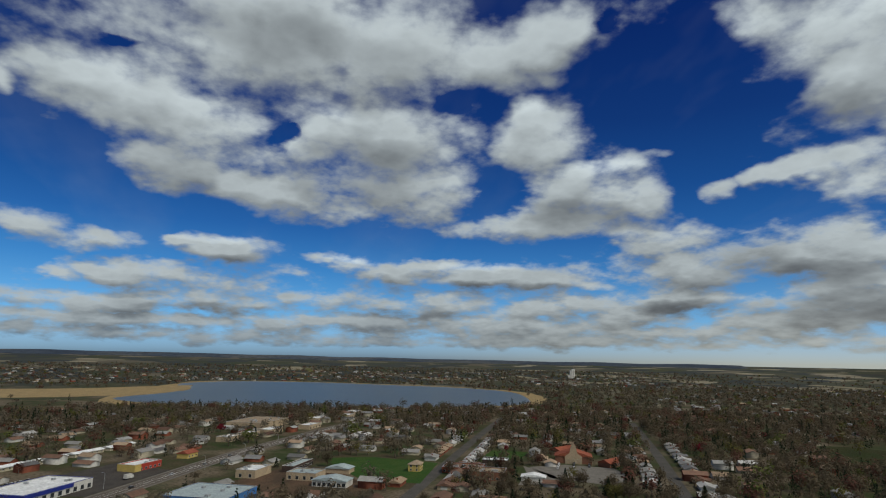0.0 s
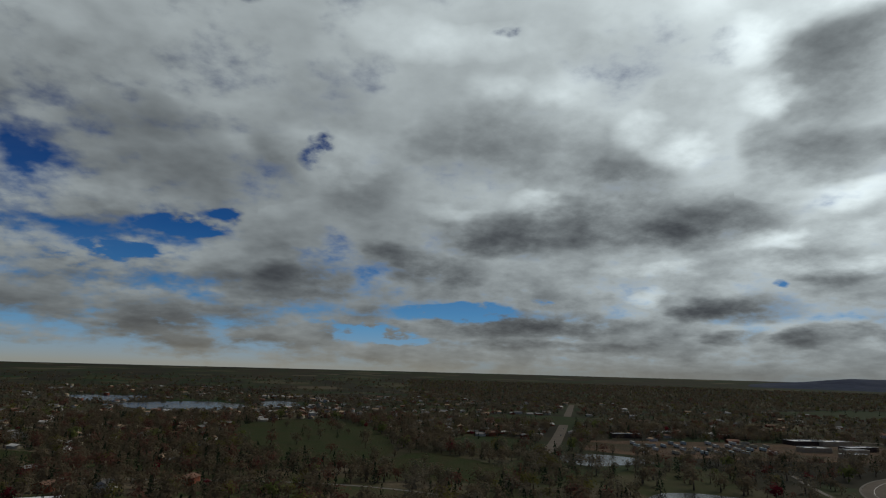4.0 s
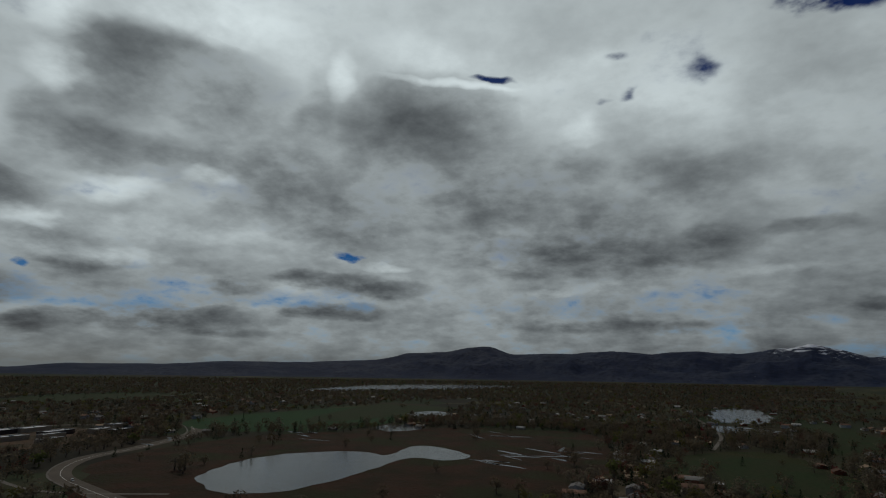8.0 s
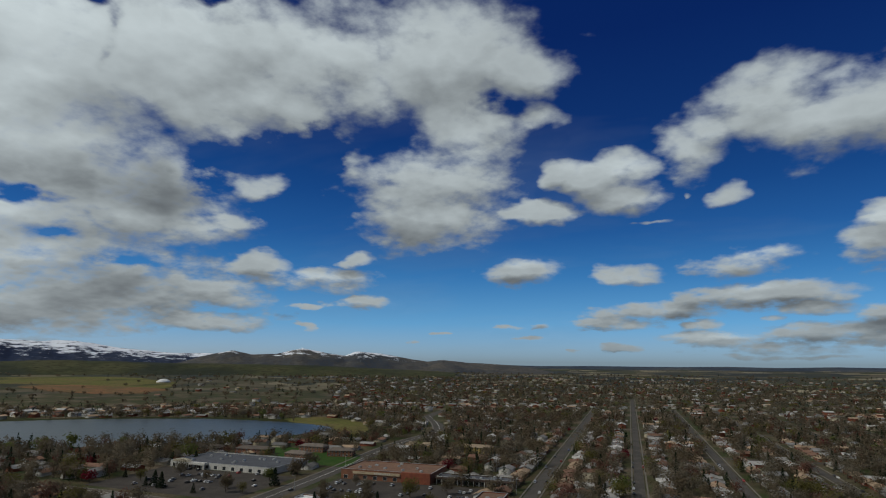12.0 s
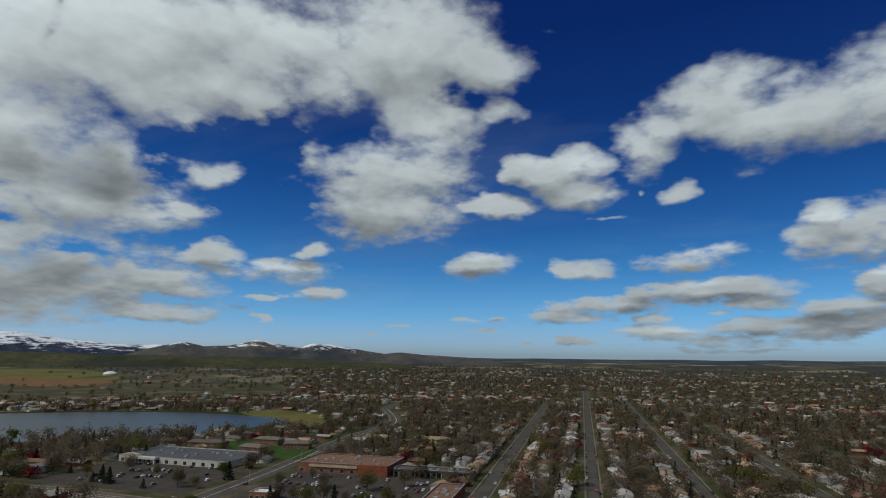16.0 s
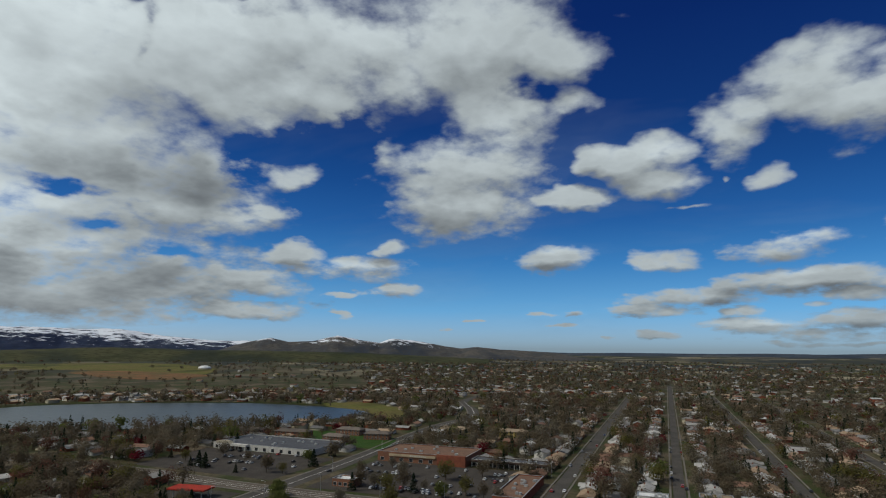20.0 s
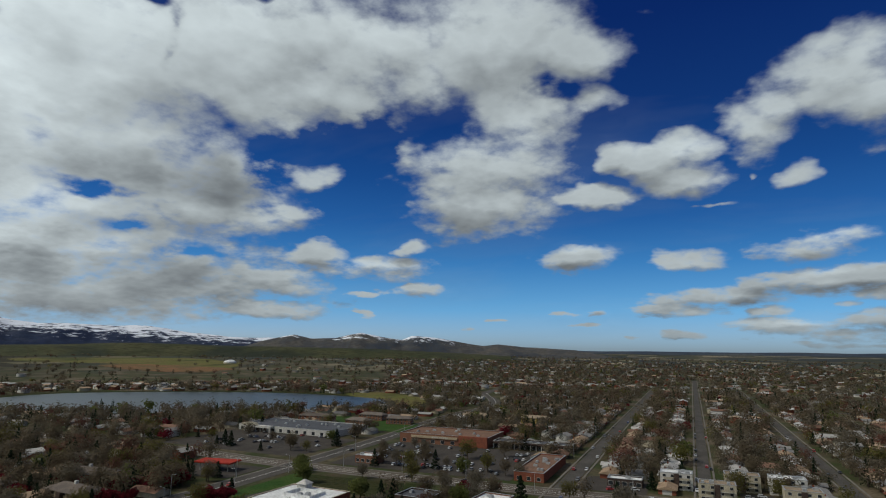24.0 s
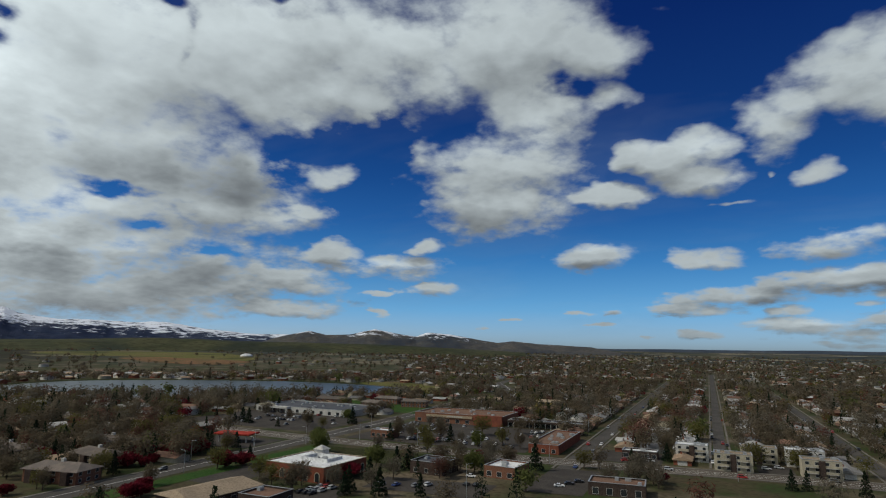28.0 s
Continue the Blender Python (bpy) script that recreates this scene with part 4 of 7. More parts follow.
sheet("bank_west", [(-810, 424), (-868, 500), (-890, 590), (-845, 668), (-733, 747), (-594, 800), (-455, 796), (-345, 750), (-330, 690), (-370, 610), (-429, 545), (-482, 498), (-553, 461), (-599, 425), (-640, 385), (-720, 388)], 0.12, M_MEADOW, "grassy bank round a small lake", "shore", wobble=6)
sheet("water_west", [(-782, 434), (-840, 494), (-862, 581), (-825, 650), (-723, 727), (-594, 779), (-467, 775), (-384, 741), (-373, 690), (-395, 631), (-429, 564), (-482, 513), (-553, 475), (-599, 440), (-637, 401), (-706, 405)], 0.25, M_WATER, "small dark blue lake ringed by bare trees", "lake", wobble=3)
sheet("marsh", [(-250, -180), (-330, -400), (-440, -500), (-600, -520), (-760, -440), (-900, -300), (-900, -120), (-620, -60), (-400, -90)], 0.10, M_MARSH, "reddish-brown marsh with wet patches", "marsh", wobble=20)
sheet("pond_southwest", [(-408, -365), (-456, -379), (-509, -385), (-560, -364), (-590, -315), (-580, -279), (-660, -285), (-663, -250), (-611, -200), (-573, -217), (-570, -252), (-474, -253), (-399, -260), (-367, -278), (-359, -298), (-376, -333)], 0.25, M_POND, "still grey gravel pond in a marsh", "pond", wobble=5)
sheet("pond_south", [(-162, -639), (-198, -655), (-236, -631), (-243, -596), (-215, -585), (-175, -572), (-155, -594)], 0.25, M_POND, "bright grey pond beside a rail yard", "pond", wobble=3)
sheet("pond_near", [(-195, -452), (-241, -440), (-277, -412), (-268, -376), (-238, -334), (-161, -405)], 0.25, M_POND, "dark pond between bare trees", "pond", wobble=4)
sheet("lake_far", [(-1977, -1329), (-2537, -1283), (-2788, -1003), (-2799, -668), (-2416, -870), (-2073, -1164)], 0.6, M_POND, "long pale lake far out on the plain", "lake")
for pts in ([(-1624, 95), (-1678, 180), (-1296, 170), (-1269, 70)], [(-1161, 14), (-1144, 124), (-1042, 171), (-1023, 75)], [(-1124, -502), (-1218, -486), (-1151, -408), (-1060, -434)],
            [(-842, -429), (-900, -412), (-848, -356), (-793, -380)], [(825, -1541), (677, -1584), (603, -1431), (683, -1350)], [(603, -1250), (469, -1412), (324, -1277), (398, -1129)], [(343, -1401), (297, -1499), (233, -1358), (277, -1278)]):
    sheet("pond", pts, 0.3, M_POND, "shallow pale pond in fields", "pond", wobble=8)

# wet streaks in the marsh
rnd = random.Random(31)
for x, y, n in ((-706, -112, 6), (-640, -138, 6), (-770, -86, 5), (-590, -170, 4), (-820, -240, 5), (-300, -230, 4), (-950, -112, 4), (-560, -560, 4), (-700, -480, 5)):
    for _ in range(n):
        cx, cy, along, across, turn = x + rnd.gauss(0, 26), y + rnd.gauss(0, 26), rnd.uniform(8, 30), rnd.uniform(1.2, 4.5), radians(rnd.gauss(70, 25))
        ux, uy = math.cos(turn), math.sin(turn)
        sheet("wet_streak", [(cx + along * c * ux - across * s * uy, cy + along * c * uy + across * s * ux) for c, s in ((1, 0), (0.4, 0.9), (-0.3, 0.6), (-1, 0.1), (-0.5, -0.8), (0.5, -0.5))], 0.22, M_POND, "shallow puddle between marsh grass", "pond", wobble=3)

# fields and lawns
for pts in ([(-500, 60), (-640, -20), (-760, 40), (-680, 130), (-560, 130)], [(-820, 170), (-1000, 200), (-1260, 200), (-1240, 270), (-900, 260)], [(-860, -560), (-1400, -700), (-1750, -560), (-1300, -470)], [(-900, -1500), (-1300, -1600), (-1500, -1350), (-1000, -1300)], [(-150, -1050), (-330, -1010), (-360, -1160), (-180, -1220)],
            [(-60, -700), (-130, -690), (-150, -780), (-70, -800)]):
    sheet("green_pasture", pts, 0.15, M_PASTURE, "dull green wet pasture", "field", wobble=12)
sheet("green_field", [(-690, -560), (-810, -745), (-1303, -672), (-1200, -540), (-900, -440)], 0.14, M_CROP, "dark green cropped field", "field", wobble=4)
sheet("park_lawn", [(536, -43), (436, -64), (418, -101), (495, -135), (535, -85)], 0.14, M_LAWN, "bright green mown lawn", "lawn", soft=False)
sheet("bright_meadow", [(-1200, 1270), (-1500, 1290), (-1900, 1200), (-2050, 1350), (-1750, 1700), (-1350, 1560)], 0.4, M_GLADE, "sunlit yellow-green pasture", "field", wobble=25)
sheet("red_earth", [(-1150, 1150), (-1350, 1130), (-1560, 1230), (-1420, 1330), (-1180, 1330)], 0.7, M_CLAY, "reddish ploughed earth", "field", wobble=25)
for pts in ([(40, -560), (150, -620), (230, -900), (120, -1000), (20, -760)], [(-20, -640), (20, -560), (-40, -480), (-110, -520)], [(300, -560), (430, -620), (520, -560), (400, -480)], [(-240, 480), (-350, 505), (-350, 560), (-250, 545)],
            [(-340, 690), (-300, 640), (-280, 700), (-310, 760)], [(-650, 60), (-740, 20), (-800, 90), (-720, 130)]):
    sheet("meadow", pts, 0.13, M_MEADOW if pts[0][0] != -240 else M_LAWN, "open spring grass", "field", wobble=10)
sheet("rail_yard", [(-200, -690), (-240, -790), (-621, -798), (-660, -684), (-469, -625), (-260, -640)], 0.10, M_DIRT, "bare earth of a storage and rail yard", "yard", soft=False)

sheet("lake_meadow", [(-501, 816), (-461, 868), (-373, 809), (-320, 713), (-335, 661), (-375, 720), (-434, 757)], 0.18, M_GLADE, "bright spring grass at the end of a lake", "field", wobble=6)
sheet("verge", [(-218, 160), (-207, 160), (-204, 232), (-216, 232)], 0.15, M_LAWN, "green grass verge beside a main road", "lawn", soft=False)
sheet("verge", [(-216, 250), (-206, 240), (-196, 286), (-214, 300)], 0.15, M_LAWN, "green grass verge beside a main road", "lawn", soft=False)
M_STUBBLE = material("pale_stubble", (0.24, 0.21, 0.14), (0.17, 0.15, 0.095), 60, 8.0)
rnd = random.Random(77)
for _ in range(26):
    a, r, w, d = radians(rnd.choice((rnd.uniform(-12, 40), rnd.uniform(60, 140)))), rnd.uniform(2500, 4300), rnd.uniform(60, 200), rnd.uniform(14, 40)
    x, y = r * math.sin(a), r * math.cos(a)
    if 1.0 < a < 1.75 and r < 2500:
        continue
    sheet("stubble_field", [(x - w, y - d), (x + w, y - d * 0.8), (x + w * 0.9, y + d), (x - w, y + d)], 1.2, rnd.choice((M_STUBBLE, M_STUBBLE, M_STUBBLE, M_GLADE)), "open farm field far out on the plain", "field", soft=False)

# roads
for x, y0, y1, w in ((-66, 296, 1250, 9.0), (4, 332, 1560, 7.2), (76, 332, 1250, 7.0), (150, 332, 1250, 6.8), (224, 332, 1150, 6.6), (300, 340, 1100, 6.6)):
    ribbon("street", [(x, y0), (x, y1)], w, 0.10, M_ASPHALT, "worn grey residential street", "street")
    for side in (-1, 1):
        ribbon("pavement", [(x + side * (w / 2 + 1.6), y0 + 4), (x + side * (w / 2 + 1.6), y1)], 1.2, 0.25, M_PAVING, "pale concrete pavement beside a street", "pavement", 0.2)
for y in (640, 860, 1080):
    ribbon("cross_street", [(-225, y), (520, y)], 9, 0.106, M_ASPHALT, "grey cross street between houses", "street")
ribbon("avenue", [(-900, 318), (-420, 333), (-240, 321), (-69, 318), (60, 327), (420, 332)], 15, 0.114, M_HIGHWAY, "wide pale main road with lane lines", "road")
ribbon("main_road", [(-229, -60), (-228, 200), (-230, 420), (-240, 560), (-242, 640), (-236, 740), (-262, 830), (-315, 950), (-330, 1200)], 15, 0.12, M_ASPHALT, "wide main road curving past shops", "road")
ribbon("east_road", [(300, 150), (416, 95), (583, 22), (771, -82), (1000, -215)], 15, 0.12, M_HIGHWAY, "pale arterial road with shops along it", "road")
ribbon("east_street", [(330, -58), (390, -89), (665, -231), (850, -330)], 9, 0.11, M_ASPHALT, "grey street between houses", "street")
ribbon("southeast_street", [(280, -222), (344, -258), (517, -357), (760, -490)], 9, 0.11, M_ASPHALT, "grey street between houses", "street")
ribbon("highway", [(-250, -200), (-300, -316), (-326, -388), (-362, -466), (-427, -521), (-516, -543), (-638, -592), (-719, -670), (-705, -760), (-560, -900)], 16, 0.13, M_HIGHWAY, "pale curving highway through the marsh", "road")
ribbon("south_road", [(-145, -655), (-200, -806), (-442, -1624)], 15, 0.12, M_HIGHWAY, "straight pale road running to the horizon", "road")
ribbon("west_road", [(-640, 345), (-1025, 411), (-1291, 444), (-1694, 482)], 13, 0.11, M_HIGHWAY, "pale road between houses", "road")
ribbon("track", [(-800, 40), (-1000, 60), (-1300, 40)], 5, 0.12, M_PAVING, "pale farm track", "track")
for pts in ([(-250, -150), (-150, -330), (-30, -430), (80, -470), (260, -470)], [(-340, -330), (-310, -420), (-345, -540)]):
    ribbon("path", pts, 4, 0.14, M_PAVING, "pale footpath by the ponds", "path")

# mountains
# the range's navy base colour carries distance haze and shade
M_ROCK = material("hazed_mountain_rock", (0.018, 0.028, 0.058), (0.034, 0.043, 0.068), 140, 30, third=(0.014, 0.022, 0.050))
M_HILL = material("foothill_grass", (0.040, 0.046, 0.022), (0.058, 0.058, 0.028), 120, 25, third=(0.026, 0.032, 0.022))


def snowy(m, low, high):
    """Adds snow on high ground, broken up by noise."""
    nt = m.node_tree
    bsdf = nt.nodes["Principled BSDF"]
    base = bsdf.inputs["Base Color"].links[0].from_socket
    geo = nt.nodes.new("ShaderNodeNewGeometry")
    sep = nt.nodes.new("ShaderNodeSeparateXYZ")
    nt.links.new(geo.outputs["Position"], sep.inputs[0])
    n = nt.nodes.new("ShaderNodeTexNoise")
    n.inputs["Scale"].default_value, n.inputs["Detail"].default_value = 1 / 42.0, 9.0
    n.inputs["Roughness"].default_value = 0.72
    squash = nt.nodes.new("ShaderNodeVectorMath")
    squash.operation = "MULTIPLY"
    squash.inputs[1].default_value = (0.45, 0.45, 2.2)
    nt.links.new(geo.outputs["Position"], squash.inputs[0])
    nt.links.new(squash.outputs[0], n.inputs["Vector"])
    h = nt.nodes.new("ShaderNodeMapRange")
    h.inputs[1].default_value, h.inputs[2].default_value = low, high
    h.inputs[3].default_value, h.inputs[4].default_value = -0.16, 0.13
    north = nt.nodes.new("ShaderNodeMath")
    north.operation = "MULTIPLY_ADD"
    north.inputs[1].default_value = 0.06
    nt.links.new(sep.outputs[1], north.inputs[0])
    nt.links.new(sep.outputs[2], north.inputs[2])
    nt.links.new(north.outputs[0], h.inputs[0])
    add = nt.nodes.new("ShaderNodeMath")
    nt.links.new(h.outputs[0], add.inputs[0])
    nt.links.new(n.outputs[0], add.inputs[1])
    r = nt.nodes.new("ShaderNodeMapRange")
    r.inputs[1].default_value, r.inputs[2].default_value = 0.52, 0.60
    nt.links.new(add.outputs[0], r.inputs[0])
    mix = nt.nodes.new("ShaderNodeMixRGB")
    mix.inputs[2].default_value = (0.62, 0.66, 0.72, 1)
    nt.links.new(r.outputs[0], mix.inputs[0])
    nt.links.new(base, mix.inputs[1])
    nt.links.new(mix.outputs[0], bsdf.inputs["Base Color"])


snowy(M_ROCK, 215, 335)


def range_of_hills(name, skyline, r0, r1, mat, label, jag, cols=520, rows=26, crest=0.72):
    """A strip of relief whose crest follows the skyline: pairs of azimuth and elevation in degrees from 88 m up."""
    a = np.linspace(skyline[0][0], skyline[-1][0], cols)
    e = np.interp(a, [s[0] for s in skyline], [s[1] for s in skyline])
    verts, faces = [], []
    for j in range(rows):
        s = j / (rows - 1)
        r = r0 + (r1 - r0) * s
        lift = math.sin(min(s / crest, 1) * math.pi / 2) ** 1.5 if s <= crest else 1 - 0.5 * (s - crest) / (1 - crest)
        for ak, ek in zip(a, e):
            x, y = r * math.sin(radians(ak)), r * math.cos(radians(ak))
            g = float(terrain(x, y)) - 3
            top = 88 + (r0 + (r1 - r0) * crest) * math.tan(radians(ek)) - g
            fold = noise.fractal((x / 300, y / 300, 1.7), 1.0, 2.0, 5)
            spur = noise.noise((ak * 0.9, s * 1.5, 4.0))
            verts.append((x, y, g + max(0.0, top) * lift * (1 + jag * fold * (0.15 + 0.85 * (1 - lift)) + 0.35 * spur * (1 - lift))))
    for j in range(rows - 1):
        for i in range(cols - 1):
            p = j * cols + i
            faces.append((p, p + 1, p + cols + 1, p + cols))
    me = mesh_of(name, verts, faces, mat)
    setting(name, me, label, "mountains")


range_of_hills("mountain_range", [(-156.0, -2.00), (-150.0, -0.55), (-146.0, -0.25), (-142.8, 0.08), (-135.9, 0.11), (-131.8, 0.40), (-126.6, 0.51), (-123.4, 0.47), (-116.9, 0.85), (-114.3, 1.42), (-110.6, 1.63), (-108.6, 2.18), (-106.5, 2.20), (-105.9, 2.03), (-104.5, 1.54), (-103.0, 1.51), (-98.9, 1.69), (-95.8, 1.87), (-91.5, 1.74), (-87.8, 1.92), (-84.5, 1.77), (-81.9, 2.04), (-79.4, 2.51), (-77.6, 2.04), (-75.5, 1.51), (-73.5, 1.61), (-71.4, 2.27), (-69.0, 1.90), (-66.6, 1.98), (-64.9, 2.34), (-62.7, 2.36), (-60.3, 2.14), (-59.4, 1.74), (-56.4, 1.45), (-52.4, 1.30), (-48.7, 1.30), (-45.5, 0.87), (-42.3, 0.59), (-39.6, 0.53), (-30.0, 0.38), (-24.0, -1.60)], 3700, 4880, M_ROCK, "mountain range coloured dark blue-grey for haze and shade, patched with snow", 0.5, 900)
M_RIDGE = material("ridge_rock", (0.085, 0.080, 0.072), (0.055, 0.058, 0.062), 90, 20, third=(0.032, 0.040, 0.052))
snowy(M_RIDGE, 262, 345)
range_of_hills("hogback_ridge", [(-44.2, -1.60), (-41.2, -0.42), (-39.1, 0.25), (-36.4, 0.82), (-34.8, 0.50), (-32.7, 0.59), (-30.3, 1.10), (-28.0, 0.67), (-26.4, 0.45), (-25.4, 0.80), (-22.9, 0.63), (-20.5, 0.26), (-18.6, -0.04), (-17.2, 0.14), (-15.0, -0.11), (-12.0, -0.26), (-10.0, -0.35), (-3.0, -1.60)], 3300, 3900, M_RIDGE, "tilted hogback ridge with snow on its scarps", 0.4, 300, 18)
range_of_hills("foothill", [(-78, -0.9), (-70, -0.6), (-62, -0.5), (-54, -0.35), (-49, -0.15), (-45, -0.25), (-40, -0.35), (-34, -0.4), (-28, -0.5), (-22, -0.75), (-16, -1.0)], 2600, 3200, M_HILL, "low dark grassy foothill", 0.5, 260, 14)

# far hills with the blue of distance haze put into their colour
M_HAZE_HILL = material("haze_blue_hill", (0.034, 0.046, 0.066), (0.048, 0.060, 0.078), 200, 40, third=(0.075, 0.080, 0.082))
rim = []
for a in range(-16, 137, 4):
    z = float(terrain(4900 * math.sin(radians(a)), 4900 * math.cos(radians(a))))
    rim.append((a, math.degrees(math.atan2(z - 88, 4900)) + (0.10 + 0.04 * math.sin(a * 0.9) if -14 < a < 134 else -1.2)))
range_of_hills("far_woods", rim, 4350, 4930, M_HAZE_HILL, "low hills on the horizon, coloured blue for haze", 0.2, 300, 8, 0.9)


# ---- buildings of their own shape ----
M_BRICK = material("red_brick", (0.22, 0.075, 0.045), (0.17, 0.06, 0.04), 3, 0.4, bump=0.3)
M_BROWN = material("brown_brick", (0.20, 0.095, 0.06), (0.16, 0.08, 0.055), 5, 0.5, bump=0.2)
M_TANWALL = material("tan_stucco", (0.38, 0.30, 0.20), (0.32, 0.25, 0.17), 4, 0.5)
M_WHITEWALL = material("white_wall", (0.50, 0.49, 0.455), (0.42, 0.41, 0.385), 4, 0.6)
M_CREAM = material("cream_wall", (0.40, 0.36, 0.27), (0.33, 0.30, 0.225), 4, 0.6)
M_BLUEWALL = material("blue_metal_wall", (0.05, 0.14, 0.33), (0.06, 0.16, 0.36), 4, 1.0, rough=0.6)
M_NAVY = material("navy_fascia", (0.02, 0.03, 0.16), (0.025, 0.035, 0.2), 3, rough=0.5)
M_REDPAINT = material("red_paint", (0.35, 0.045, 0.03), (0.28, 0.04, 0.03), 3, 0.5)
M_YELLOW = material("yellow_siding", (0.44, 0.33, 0.11), (0.38, 0.29, 0.10), 4, 0.4)
M_ROOFWHITE = material("white_membrane_roof", (0.68, 0.69, 0.68), (0.56, 0.57, 0.57), 7, 1.2)
M_ROOFGREY = material("grey_gravel_roof", (0.095, 0.10, 0.112), (0.075, 0.08, 0.09), 10, 1.0)
M_ROOFTAN = material("tan_roof", (0.30, 0.235, 0.165), (0.24, 0.19, 0.135), 8, 0.8)
M_ROOFBROWN = material("brown_gravel_roof", (0.19, 0.115, 0.08), (0.15, 0.095, 0.07), 8, 0.8)
M_ROOFMETAL = material("pale_metal_roof", (0.34, 0.40, 0.40), (0.29, 0.34, 0.34), 6, 1.0, rough=0.5)
M_TILE = material("red_tile_roof", (0.27, 0.085, 0.05), (0.22, 0.07, 0.045), 5, 0.6, bump=0.3)
M_SHINGLE = material("weathered_shingle", (0.15, 0.125, 0.105), (0.11, 0.095, 0.085), 4, 0.4, spread=0.25)
M_GLASS = material("dark_window_glass", (0.02, 0.024, 0.028), (0.03, 0.034, 0.038), 2, rough=0.12, spec=0.5)
M_METAL = material("galvanised_metal", (0.42, 0.43, 0.43), (0.34, 0.35, 0.35), 1, rough=0.45, metal=0.6)
M_DARKWALL = material("dark_brown_wall", (0.055, 0.04, 0.035), (0.075, 0.055, 0.045), 3, 0.5)
SHARED = {}


def part(name, bm, mat, parent, label=""):
    """Links a bmesh as one mesh object under a thing or a part."""
    me = bpy.data.meshes.new(name)
    bm.to_mesh(me)
    bm.free()
    me.materials.append(mat)
    return piece(name, me, parent, label)


def piece(name, me, parent, label="", m=None):
    ob = new(name, me)
    ob.parent = parent
    if m:
        ob.matrix_basis = m
    return tagged(ob, label) if label else ob


def box(bm, x0, x1, y0, y1, z0, z1, top=1.0):
    """A box whose top may be drawn in."""
    cx, cy = (x0 + x1) / 2, (y0 + y1) / 2
    v = [bm.verts.new((x, y, z0)) for x, y in ((x0, y0), (x1, y0), (x1, y1), (x0, y1))]
    v += [bm.verts.new((cx + (x - cx) * top, cy + (y - cy) * top, z1)) for x, y in ((x0, y0), (x1, y0), (x1, y1), (x0, y1))]
    for f in ((3, 2, 1, 0), (4, 5, 6, 7), (0, 1, 5, 4), (1, 2, 6, 5), (2, 3, 7, 6), (3, 0, 4, 7)):
        bm.faces.new([v[i] for i in f])
    return bm


def boxes(*rows):
    bm = bmesh.new()
    for r in rows:
        box(bm, *r)
    return bm


def solid(bm, base, rise):
    """A prism over a ring of points in a plane, pushed along rise."""
    a = [bm.verts.new(p) for p in base]
    b = [bm.verts.new(Vector(p) + Vector(rise)) for p in base]
    bm.faces.new(a[::-1])
    bm.faces.new(b)
    for i in range(len(a)):
        j = (i + 1) % len(a)
        bm.faces.new((a[i], a[j], b[j], b[i]))
    bmesh.ops.recalc_face_normals(bm, faces=bm.faces)
    return bm


def shared(key, make, mat):
    """One mesh for alike pieces."""
    if key not in SHARED:
        bm = make()
        me = bpy.data.meshes.new(key)
        bm.to_mesh(me)
        bm.free()
        me.materials.append(mat)
        SHARED[key] = me
    return SHARED[key]


def footprint(x, y, rot, w, d, margin=3.0):
    c, s = math.cos(radians(rot)), math.sin(radians(rot))
    pts = [(x + a * c - b * s, y + a * s + b * c) for a, b in ((-w / 2 - margin, -d / 2 - margin), (w / 2 + margin, -d / 2 - margin), (w / 2 + margin, d / 2 + margin), (-w / 2 - margin, d / 2 + margin))]
    AREAS.append(("built", np.array(pts)))


def thing(name, label, category, x, y, rot=0.0, z=None, group=""):
    ob = new(name)
    ob.matrix_basis = pose(x, y, float(terrain(x, y)) if z is None else z, 0, 0, rot)
    return tagged(ob, label, category, group)


def window_row(ob, w, d, sides, z, count, size=(1.6, 1.3), door=None):
    """Framed panes set along the walls: f front, b back, l and r ends."""
    pane = shared("pane_%.1f_%.1f" % size, lambda: boxes((-size[0] / 2, size[0] / 2, -0.06, 0.05, 0, size[1])), M_GLASS)
    rim = shared("rim_%.1f_%.1f" % size, lambda: boxes((-size[0] / 2 - 0.12, size[0] / 2 + 0.12, -0.035, 0.05, -0.14, 0.0), (-size[0] / 2 - 0.12, size[0] / 2 + 0.12, -0.035, 0.05, size[1], size[1] + 0.12),
                 (-size[0] / 2 - 0.12, -size[0] / 2, -0.035, 0.05, 0, size[1]), (size[0] / 2, size[0] / 2 + 0.12, -0.035, 0.05, 0, size[1])), M_WHITEWALL)
    for s in sides:
        span, n = (w, count) if s in "fb" else (d, max(1, round(count * d / w)))
        for i in range(n):
            u = (i + 0.5) / n * span - span / 2
            m = {"f": pose(u, -d / 2, z), "b": pose(-u, d / 2, z, 0, 0, 180), "l": pose(-w / 2, -u, z, 0, 0, -90), "r": pose(w / 2, u, z, 0, 0, 90)}[s]
            frame_ob = piece("window", rim, ob, "", m)
            piece("pane", pane, frame_ob)


